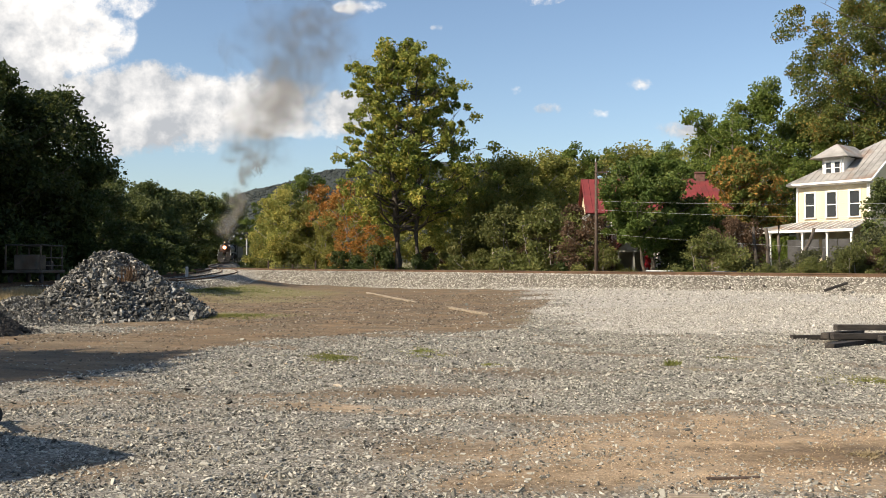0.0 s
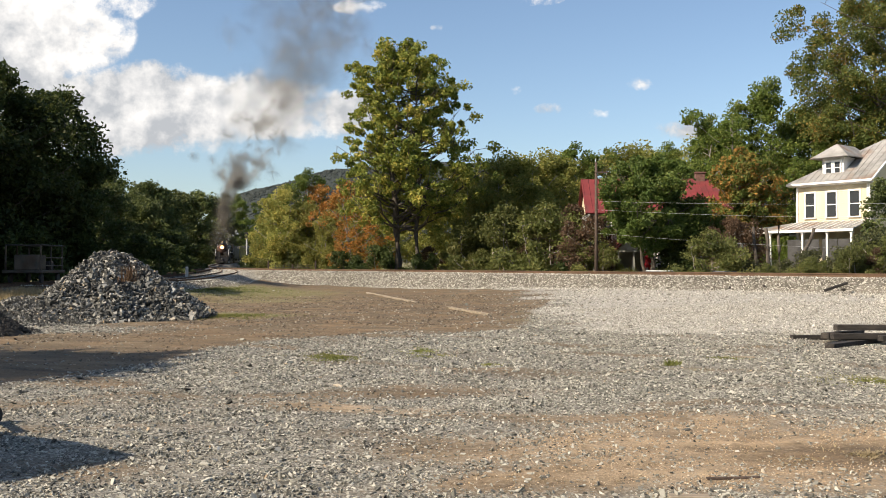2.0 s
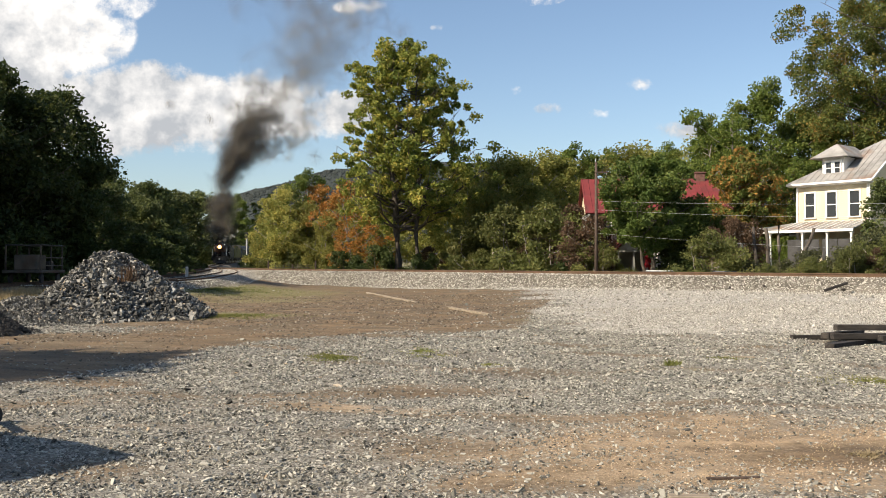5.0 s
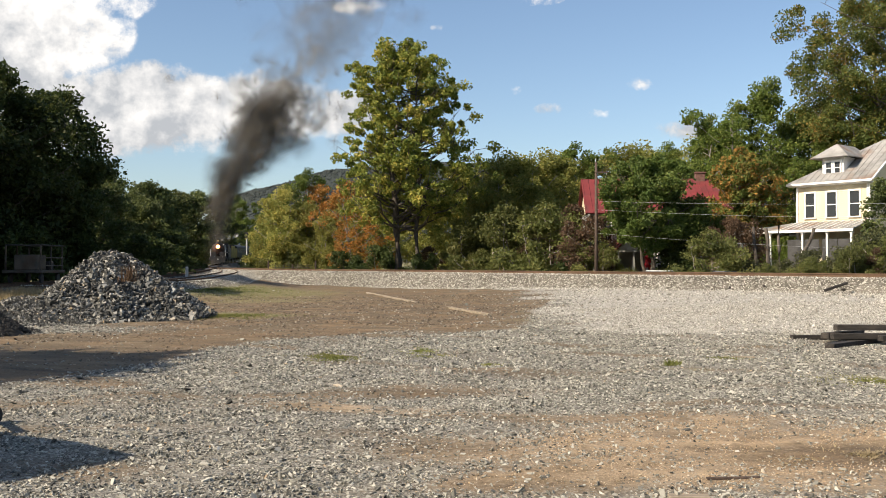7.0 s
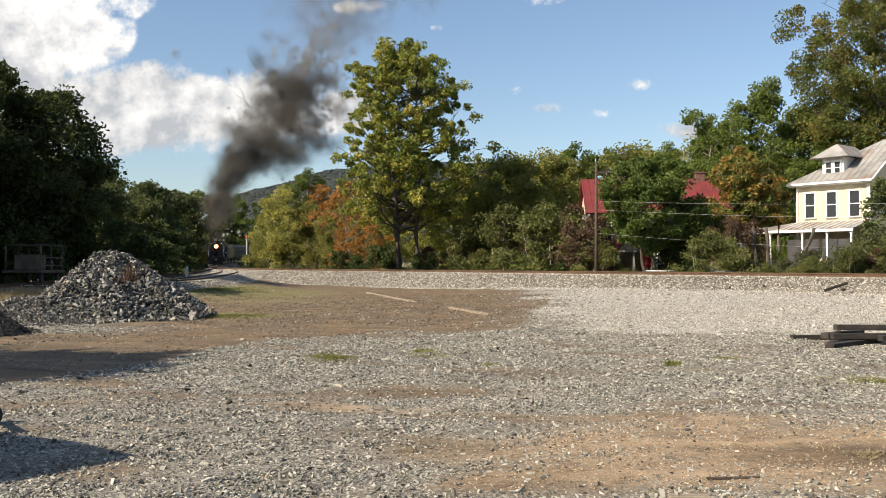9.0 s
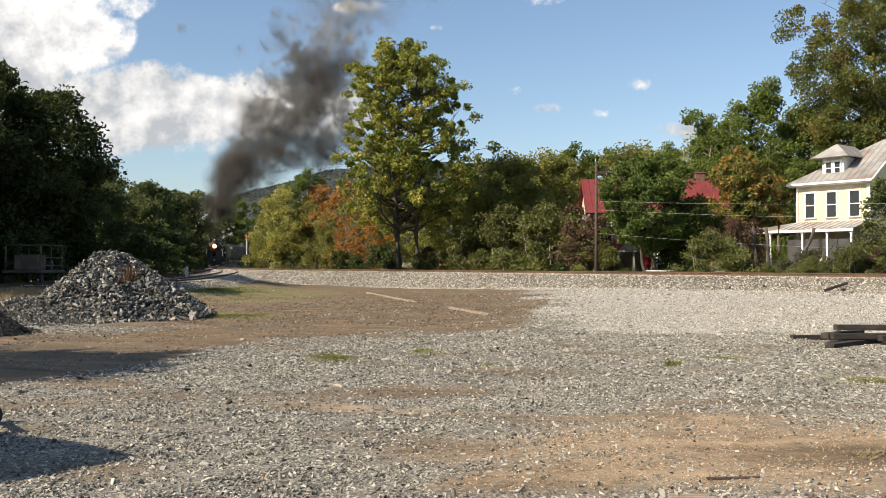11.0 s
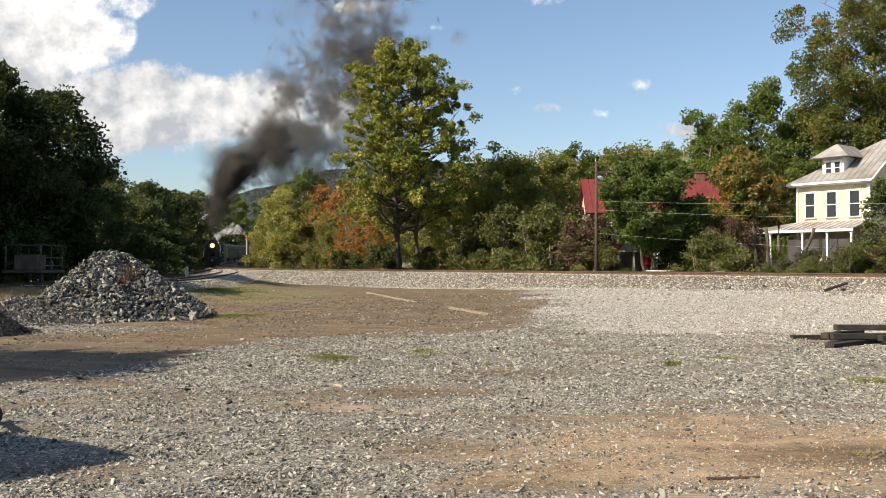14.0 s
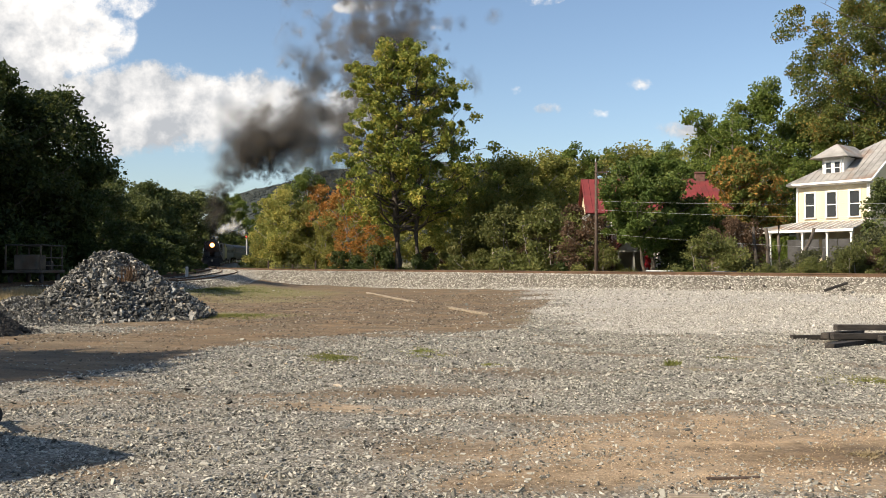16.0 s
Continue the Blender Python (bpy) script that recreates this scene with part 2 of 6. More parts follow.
RNG = np.random.default_rng(7)


def rocks(centres, sizes, flat=0.7, sink=0.25, rng=RNG, tilt=0.45):
    """Broken stones: jittered octahedra, turned and laid down; vertices and faces."""
    n = len(centres)
    base = np.array([[1, 0, 0], [0, 1, 0], [-1, 0, 0], [0, -1, 0], [0, 0, 1], [0, 0, -1]], dtype=float)
    v = base[None] * rng.uniform(0.55, 1.15, (n, 6, 1)) + rng.normal(0, 0.17, (n, 6, 3))
    v *= np.stack([rng.uniform(0.75, 1.3, n), rng.uniform(0.6, 1.0, n), rng.uniform(0.45, 0.9, n) * flat / 0.7], 1)[:, None]
    a, b = rng.uniform(0, 2 * np.pi, n), rng.normal(0, tilt, n)
    y, z = v[..., 1] * np.cos(b)[:, None] - v[..., 2] * np.sin(b)[:, None], v[..., 1] * np.sin(b)[:, None] + v[..., 2] * np.cos(b)[:, None]
    v[..., 1], v[..., 2] = y, z
    x, y = v[..., 0] * np.cos(a)[:, None] - v[..., 1] * np.sin(a)[:, None], v[..., 0] * np.sin(a)[:, None] + v[..., 1] * np.cos(a)[:, None]
    v[..., 0], v[..., 1] = x, y
    v *= sizes[:, None, None] * 0.5
    v[..., 2] += (sizes * (0.5 - sink) * 0.6)[:, None]
    v += centres[:, None]
    f = np.array([[0, 1, 4], [1, 2, 4], [2, 3, 4], [3, 0, 4], [1, 0, 5], [2, 1, 5], [3, 2, 5], [0, 3, 5]])
    return v.reshape(-1, 3), (f[None] + 6 * np.arange(n)[:, None, None]).reshape(-1, 3)


def slabs(centres, sizes, flat=0.4, sink=0.2, rng=RNG, tilt=0.4):
    """Flaky broken stones: jittered slabs of eight corners, turned and laid down."""
    n = len(centres)
    base = np.array([[x, y, z] for z in (-1, 1) for y in (-1, 1) for x in (-1, 1)], dtype=float)
    v = base[None] * rng.uniform(0.6, 1.1, (n, 8, 1)) + rng.normal(0, 0.14, (n, 8, 3))
    v *= np.stack([rng.uniform(0.8, 1.6, n), rng.uniform(0.4, 0.8, n), rng.uniform(0.5, 1.3, n) * flat], 1)[:, None]
    for i, j, a in ((1, 2, rng.normal(0, tilt, n)), (0, 2, rng.normal(0, tilt, n)), (0, 1, rng.uniform(0, 2 * np.pi, n))):
        p, q, c, s = v[..., i].copy(), v[..., j].copy(), np.cos(a)[:, None], np.sin(a)[:, None]
        v[..., i], v[..., j] = p * c - q * s, p * s + q * c
    v *= sizes[:, None, None] * 0.5
    v[..., 2] += (sizes * (0.5 - sink) * flat)[:, None]
    v += centres[:, None]
    f = np.array([[0, 2, 3, 1], [4, 5, 7, 6], [0, 1, 5, 4], [2, 6, 7, 3], [0, 4, 6, 2], [1, 3, 7, 5]])
    f = f if tilt > 0.5 else f[1:]
    return v.reshape(-1, 3), (f[None] + 8 * np.arange(n)[:, None, None]).reshape(-1, 4)
M_BALLAST_BED = surf("ballast_bed", (0.085, 0.075, 0.058), (0.19, 0.172, 0.138), 1.5, 0.9, 1.0, 22, dist=0.05)
M_BALLAST = stone_mat("ballast_stone", [(0, (0.11, 0.10, 0.082)), (0.4, (0.285, 0.268, 0.228)), (0.8, (0.46, 0.44, 0.385)), (1, (0.66, 0.635, 0.565))])
M_GRAVEL = stone_mat("gravel_stone", [(0, (0.05, 0.049, 0.041)), (0.35, (0.175, 0.169, 0.141)), (0.75, (0.325, 0.314, 0.265)), (0.93, (0.43, 0.414, 0.352)), (0.985, (0.52, 0.497, 0.425)), (1, (0.36, 0.25, 0.14))])
M_PILE = stone_mat("pile_stone", [(0, (0.028, 0.028, 0.025)), (0.5, (0.085, 0.085, 0.076)), (0.8, (0.19, 0.187, 0.168)), (0.97, (0.38, 0.37, 0.33)), (1, (0.44, 0.33, 0.19))])
# near-black tones; on the chippings heap they stand for its shade
M_DARKPILE = stone_mat("dark_shaded_stone", [(0, (0.012, 0.012, 0.012)), (1, (0.042, 0.041, 0.039))])
M_RAIL = surf("rusty_rail", (0.085, 0.052, 0.030), (0.145, 0.088, 0.052), 2.0, 0.85, 0.3, 60, 0.2, stain=(0.09, 0.05, 0.032))
M_TIE = surf("creosoted_timber", (0.020, 0.017, 0.014), (0.046, 0.038, 0.031), 3, 0.85, 0.6, 30, vary=0.4, stretch=(1, 6, 6), stain=(0.075, 0.064, 0.052))
M_WOOD = surf("weathered_wood", (0.17, 0.14, 0.10), (0.30, 0.25, 0.185), 4, 0.85, 0.5, 40, vary=0.2, stretch=(1, 7, 7))
M_DARKWOOD = surf("dark_weathered_wood", (0.04, 0.027, 0.02), (0.08, 0.055, 0.04), 4, 0.85, 0.5, 40, vary=0.2, stretch=(6, 6, 1))
M_BARK = surf("bark", (0.05, 0.042, 0.034), (0.12, 0.10, 0.08), 3, 0.9, 0.8, 18, vary=0.2, stretch=(3, 3, 0.6))
M_GREYBARK = surf("grey_bark", (0.16, 0.145, 0.125), (0.30, 0.27, 0.24), 3, 0.9, 0.8, 18, vary=0.2, stretch=(3, 3, 0.6))
M_BLACK = surf("engine_black", (0.010, 0.010, 0.010), (0.024, 0.022, 0.021), 2, 0.6, 0.15, 30, 0.0, stain=(0.06, 0.045, 0.035))
# red-brown tint puts sun and headlight glow into the smokebox paint
M_GRAPHITE = surf("lit_brown_smokebox_paint", (0.035, 0.017, 0.012), (0.085, 0.038, 0.024), 2.5, 0.6, 0.15, 30, 0.0)
M_STEEL = surf("worn_steel", (0.30, 0.29, 0.28), (0.5, 0.49, 0.47), 4, 0.35, 0.1, 50, 0.9)
M_BRASS = surf("brass", (0.50, 0.34, 0.12), (0.62, 0.44, 0.18), 4, 0.35, 0.1, 50, 0.9)
M_COACH = surf("olive_cream_tender_paint", (0.16, 0.135, 0.03), (0.20, 0.17, 0.045), 1.2, 0.8, 0.1, 25, vary=0.12, stain=(0.10, 0.085, 0.03))
M_CAR = surf("dark_coach_green", (0.035, 0.038, 0.022), (0.055, 0.058, 0.034), 1.2, 0.7, 0.1, 25, vary=0.15, stain=(0.03, 0.028, 0.02))
M_COACH_ROOF = surf("grey_coach_roof", (0.025, 0.025, 0.024), (0.05, 0.05, 0.047), 1.5, 0.7, 0.1, 25)
M_UNDER = surf("underframe", (0.02, 0.02, 0.02), (0.05, 0.045, 0.04), 2, 0.7, 0.2, 25)
M_HEADLIGHT = glow_mat("headlight_glow", (1.0, 0.84, 0.58), 22.0)
# emission in place of the lens glare round the headlight
M_GLARE = glow_mat("headlight_glare", (1.0, 0.30, 0.06), 1.1)
M_MARKER = glow_mat("marker_glow", (1.0, 0.80, 0.6), 1.2)
M_RED_GLOW = glow_mat("red_signal_glow", (1.0, 0.03, 0.03), 3.5)
M_CREAM = surf("cream_clapboard", (0.62, 0.53, 0.36), (0.70, 0.61, 0.43), 1.2, 0.65, 0.15, 20, stain=(0.52, 0.44, 0.31))
M_WHITE = surf("white_paint", (0.74, 0.73, 0.70), (0.84, 0.83, 0.81), 2.0, 0.55, 0.1, 30, stain=(0.60, 0.57, 0.52))
M_GREYROOF = surf("grey_metal_roof", (0.20, 0.195, 0.183), (0.34, 0.33, 0.31), 0.9, 0.65, 0.15, 20, 0.1, stain=(0.23, 0.14, 0.09))
M_REDROOF = surf("red_metal_roof", (0.135, 0.018, 0.019), (0.195, 0.027, 0.027), 0.8, 0.75, 0.1, 20, 0.0, vary=0.08, stain=(0.11, 0.03, 0.026))
# grey lowered to hold the shade on the red-roofed house's walls and porch
M_GREYWALL = surf("shade_dark_grey_siding", (0.20, 0.205, 0.195), (0.29, 0.29, 0.275), 1.0, 0.7, 0.15, 20)
# brick tone includes the shade on the chimneys
M_BRICK = surf("shaded_old_brick", (0.11, 0.055, 0.042), (0.17, 0.085, 0.065), 6, 0.9, 0.5, 30)
M_GLASS = glass_mat("dark_window_glass")
M_DARKIN = surf("porch_screen", (0.03, 0.03, 0.03), (0.06, 0.06, 0.06), 3, 0.8, 0.2, 40)
M_GALV = surf("galvanised_steel", (0.45, 0.46, 0.46), (0.62, 0.62, 0.61), 4, 0.5, 0.1, 40, 0.6)
M_CONCRETE = surf("pale_concrete", (0.42, 0.40, 0.36), (0.56, 0.53, 0.48), 3, 0.9, 0.3, 40)
M_TYRE = surf("black_rubber", (0.012, 0.012, 0.012), (0.03, 0.03, 0.03), 6, 0.8, 0.3, 60)
M_MACHINE = surf("faded_machine_paint", (0.045, 0.038, 0.03), (0.085, 0.07, 0.05), 2, 0.6, 0.2, 30, vary=0.3, stain=(0.05, 0.028, 0.016))
M_SMOKE = smoke_mat("coal_smoke", (0.125, 0.115, 0.103), 0.22, 1.0)
M_JET = smoke_mat("fresh_coal_smoke", (0.085, 0.079, 0.07), 0.24, 1.0)
M_HAZE = smoke_mat("spread_coal_smoke", (0.165, 0.154, 0.138), 0.25, 0.9)
M_THIN = smoke_mat("thin_coal_smoke", (0.22, 0.205, 0.18), 0.075, 0.9)
M_PALE = smoke_mat("pale_coal_smoke", (0.32, 0.305, 0.28), 0.24, 1.0)
M_STEAM = smoke_mat("white_steam", (0.88, 0.88, 0.88), 0.3, 1.4)
GREEN = [(0.0, (0.05, 0.082, 0.016)), (0.5, (0.108, 0.15, 0.03)), (1.0, (0.215, 0.23, 0.052))]
# low greens carry the shade of the western wood
L_DARK = leaf_mat("dark_and_shaded_green_leaves", [(0, (0.024, 0.040, 0.011)), (0.5, (0.052, 0.074, 0.02)), (1, (0.105, 0.118, 0.034))], 0.32)
# dimmed green that stands for shade along the wood's edge
L_DUSK = leaf_mat("dusky_shade_green_leaves", [(0, (0.036, 0.052, 0.017)), (0.5, (0.082, 0.104, 0.034)), (1, (0.165, 0.172, 0.06))], 0.36)
L_GREEN = leaf_mat("green_leaves", GREEN, 0.4)
L_OLIVE = leaf_mat("olive_leaves", [(0, (0.095, 0.118, 0.028)), (0.5, (0.215, 0.226, 0.055)), (1, (0.40, 0.345, 0.098))], 0.46)
L_YELLOW = leaf_mat("yellowing_maple_leaves", [(0.1, (0.075, 0.11, 0.022)), (0.42, (0.155, 0.185, 0.036)), (0.66, (0.28, 0.28, 0.056)), (0.9, (0.54, 0.44, 0.11))], 0.42)
L_ORANGE = leaf_mat("orange_leaves", [(0.1, (0.12, 0.11, 0.025)), (0.45, (0.27, 0.145, 0.035)), (0.9, (0.42, 0.18, 0.045))])
L_OAK = leaf_mat("rusty_green_oak_leaves", [(0.15, (0.05, 0.075, 0.016)), (0.55, (0.11, 0.13, 0.03)), (0.75, (0.18, 0.15, 0.035)), (0.95, (0.30, 0.17, 0.04))])
L_LOCUST = leaf_mat("glossy_green_leaves", [(0, (0.036, 0.064, 0.013)), (0.5, (0.08, 0.12, 0.025)), (1, (0.165, 0.19, 0.045))], 0.36)
L_MIXED = leaf_mat("green_and_orange_maple_leaves", [(0.2, (0.075, 0.11, 0.022)), (0.5, (0.15, 0.165, 0.04)), (0.68, (0.30, 0.19, 0.05)), (0.9, (0.44, 0.20, 0.055))], 0.42)
L_YGREEN = leaf_mat("yellow_green_leaves", [(0.1, (0.125, 0.15, 0.038)), (0.5, (0.25, 0.255, 0.068)), (0.9, (0.45, 0.375, 0.11))], 0.5)
L_TWIG = leaf_mat("dull_olive_leaves", [(0, (0.04, 0.05, 0.02)), (0.5, (0.085, 0.092, 0.038)), (1, (0.18, 0.165, 0.075))], 0.3)
L_BROWN = leaf_mat("brown_leaves", [(0, (0.055, 0.036, 0.022)), (1, (0.125, 0.078, 0.046))])
L_CRIMSON = leaf_mat("crimson_creeper_leaves", [(0, (0.22, 0.015, 0.025)), (1, (0.42, 0.04, 0.05))])
L_GRASS = leaf_mat("grass_blades", [(0, (0.11, 0.135, 0.032)), (0.6, (0.215, 0.22, 0.06)), (1, (0.38, 0.32, 0.14))])
L_STRAW = leaf_mat("dry_grass", [(0, (0.22, 0.17, 0.09)), (1, (0.42, 0.34, 0.20))])
# distance haze is mixed into these dull blue-greens
L_HILL = leaf_mat("hazed_far_wood_leaves", [(0, (0.026, 0.033, 0.034)), (0.6, (0.033, 0.041, 0.040)), (1, (0.044, 0.048, 0.042))], 0.1, 0.9)
L_TURF = leaf_mat("rough_turf_blades", [(0, (0.07, 0.095, 0.024)), (0.6, (0.14, 0.155, 0.045)), (1, (0.25, 0.215, 0.09))])
L_HEDGE = leaf_mat("hedge_leaves", [(0, (0.062, 0.08, 0.023)), (0.5, (0.135, 0.148, 0.043)), (1, (0.255, 0.235, 0.08))], 0.42)
M_EARTHSTONE = stone_mat("earth_stained_stone", [(0, (0.055, 0.042, 0.028)), (0.5, (0.14, 0.105, 0.068)), (0.85, (0.23, 0.185, 0.13)), (1, (0.36, 0.32, 0.25))])
M_SANDGRIT = stone_mat("tan_grit", [(0, (0.16, 0.11, 0.065)), (0.5, (0.36, 0.255, 0.15)), (0.85, (0.52, 0.40, 0.26)), (1, (0.62, 0.54, 0.42))])
# ---------------------------------------------------------------- lines of the railway: x, y, height of the rail's top
MAIN = catmull([(62, -16, 1.33), (40, 13.6, 1.33), (19.4, 42.3, 1.33), (0.5, 68.5, 1.33), (-17.9, 94.5, 1.33), (-29.5, 121, 1.36), (-36.62, 144, 1.45), (-42.68, 172, 1.8), (-47.95, 200, 2.15), (-51, 230, 2.4),
                (-51, 262, 2.7), (-46, 300, 3.0), (-34, 345, 3.2), (-10, 395, 3.4)], 0.5)
SIDING = catmull([(-33.6, 133, 1.38), (-27, 102, 1.24), (-21.5, 70, 1.02), (-21, 48, 0.85), (-27, 27, 0.8), (-45, 5, 0.8)], 0.5)
SPUR = catmull([(-30.6, 123.5, 1.36), (-25.6, 107, 1.27), (-20.7, 88, 1.1), (-17.4, 69, 0.98), (-16.0, 57, 0.9), (-16.9, 50, 0.86), (-20.5, 44, 0.84)], 0.5)
RAIL_PROFILE = [(-0.07, -0.186), (0.07, -0.186), (0.07, -0.172), (0.012, -0.155), (0.009, -0.05), (0.036, -0.04), (0.037, -0.004), (0.03, 0), (-0.03, 0), (-0.037, -0.004), (-0.036, -0.04), (-0.009, -0.05), (-0.012, -0.155), (-0.07, -0.172)]


def nearest(line, x, y):
    """Distance to a line, its sign (positive on the camera's side of the main line), and the index of its nearest point."""
    x, y = np.asarray(x, dtype=float).ravel(), np.asarray(y, dtype=float).ravel()
    p = line[::6]
    d = np.gradient(p[:, :2], axis=0)
    best, at = np.full(len(x), 1e9), np.zeros(len(x), dtype=int)
    for i, q in enumerate(p):
        r = (x - q[0]) ** 2 + (y - q[1]) ** 2
        m = r < best
        best[m], at[m] = r[m], i
    rx, ry = x - p[at, 0], y - p[at, 1]
    dd = d[at] / np.linalg.norm(d[at], axis=1)[:, None]
    cross = dd[:, 0] * ry - dd[:, 1] * rx
    along = dd[:, 0] * rx + dd[:, 1] * ry
    inner = np.where((at > 0) & (at < len(p) - 1), np.abs(cross), np.sqrt(best))
    return inner, np.sign(cross), at * 6


def height(x, y):
    shape = np.shape(x)
    x, y = np.asarray(x, dtype=float).ravel(), np.asarray(y, dtype=float).ravel()
    dm, sm, im = nearest(MAIN, x, y)
    ds, ss, _ = nearest(SIDING, x, y)
    near = 0.45 * smoothstep(-6, 14, x) * (1 - smoothstep(4, 24, dm))
    far = -0.05 + 0.4 * smoothstep(14, 45, dm) + np.maximum(0, dm - 60) * 0.008
    z = np.where(sm < 0, far, near)
    west = smoothstep(0, 9, -(x + 21 + 0.0 * y)) * smoothstep(20, 40, y)
    z = np.where((sm >= 0), z + west * 0.35, z)
    lift = MAIN[im, 2] - 0.95
    z = np.where(y > 110, np.maximum(z, lift * smoothstep(110, 135, y)), z)
    z = z + (1 - smoothstep(2, 7, ds)) * np.maximum(0, 0.32 - z)
    dp, _, ip = nearest(SPUR, x, y)
    z = z + (1 - smoothstep(1.8, 8, dp)) * np.maximum(0, SPUR[np.minimum(ip, len(SPUR) - 1), 2] - 0.5 - z) * (1 - smoothstep(112, 122, y)) * smoothstep(4.2, 7.5, dm)
    z = z + 0.03 * np.sin(x * 0.9 + 0.4 * y) * np.sin(y * 0.7) + 0.02 * np.sin(x * 2.3 - y * 1.7)
    # under the ballast the ground stays below the bed
    z = np.where(dm < 3.4, np.minimum(z, MAIN[im, 2] - 0.5), z)
    return z.reshape(shape)


def fbm(x, y, scale, seed=0):
    """Cheap smooth noise, about -1 to 1."""
    r = np.random.default_rng(seed)
    out = 0
    for k in range(9):
        a, ph, f = r.uniform(0, 2 * np.pi), r.uniform(0, 2 * np.pi), scale * r.uniform(0.5, 2.2)
        out = out + np.sin((x * np.cos(a) + y * np.sin(a)) * f + ph + 1.3 * np.sin(f * 0.6 * (x * np.sin(a) - y * np.cos(a)) + k))
    return out / 4.5


def blob(x, y, cx, cy, rx, ry):
    return np.exp(-((((x - cx) / rx) ** 2 + ((y - cy) / ry) ** 2) ** 1.5))


def zones(x, y):
    """How gravelly, how pale and how grassy the yard is."""
    n1, n2 = fbm(x, y, 0.9, 3), fbm(x, y, 2.6, 5)
    edge = np.interp(x, [-14, -7, -5.6, -4, 2, 4.5, 9], [11, 12.2, 15.5, 21.5, 25, 40, 60]) + 1.2 * n1
    gravel = 1 - smoothstep(-1.5, 1.5, y - edge)
    streak = fbm(x * 0.55, y * 1.5, 1.5, 8)
    gravel *= 0.34 + 0.66 * smoothstep(-0.9, 0.25, streak + 0.35 * n2 + 0.25 * blob(x, y, -0.5, 18, 4, 4))
    for cx, cy, rx, ry, a in ((3.4, 8.5, 3.2, 1.9, 0.86), (-1.6, 11.1, 1.7, 0.45, 0.7), (1.0, 7.4, 0.8, 0.5, 0.7), (-4.3, 11.8, 1.6, 0.35, 0.6), (0.4, 12.6, 2.0, 0.4, 0.4), (6.2, 11.2, 1.4, 0.5, 0.7), (2.2, 10.4, 1.8, 0.4, 0.5)):
        gravel = gravel * (1 - a * blob(x + 0.5 * n2, y + 0.25 * n1, cx, cy, rx, ry))
    gravel = np.maximum(gravel, 0.95 * blob(x + 0.3 * n2, y + 0.2 * n1, -11.4, 24.6, 3.8, 2.0))
    dm, sm, _ = nearest(MAIN, np.ravel(x), np.ravel(y))
    dm = dm.reshape(np.shape(x))
    pale = smoothstep(-0.5, 7.5, x - 0.06 * (y - 25) + 1.8 * n1 + 0.9 * n2) * smoothstep(18.0, 26, y + 1.5 * n1 + n2)
    pale = np.maximum(pale, 0.7 * (1 - smoothstep(3.4, 6.0, dm + n1)) * smoothstep(-14, -2, x))
    gravel = np.maximum(gravel, 0.85 * pale)
    grass = np.zeros(np.shape(x))
    for cx, cy, rx, ry, a in ((-2.0, 17.0, 0.75, 0.8, 0.6), (-0.45, 18.4, 0.5, 0.5, 0.5), (-0.2, 17.2, 0.45, 0.35, 0.4), (0.75, 16.0, 0.3, 0.25, 0.4), (6.6, 13.7, 1.3, 0.5, 0.6), (5.6, 15.5, 0.5, 0.4, 0.5), (-7.4, 31.5, 2.4, 1.8, 1.0),
                              (-13, 54, 8, 11, 0.85), (-20, 42, 5, 12, 0.9), (-8.5, 44, 4, 4, 0.7), (2.7, 28, 0.9, 0.8, 0.5), (2.0, 32, 1.5, 1.0, 0.4), (3.9, 15.6, 0.5, 0.35, 0.6), (6, 8.5, 1.2, 0.5, 0.5)):
        grass = np.maximum(grass, a * blob(x + 0.4 * n2, y + 0.4 * n1, cx, cy, rx, ry))
    beyond = (np.asarray(sm).reshape(np.shape(x)) < 0) * smoothstep(3, 6, dm)
    grass = np.maximum(grass, 0.9 * beyond)
    grass = np.maximum(grass, 0.9 * smoothstep(8, 14, -x - 8 - 0.1 * y) * smoothstep(18, 34, y))
    return gravel, pale, grass


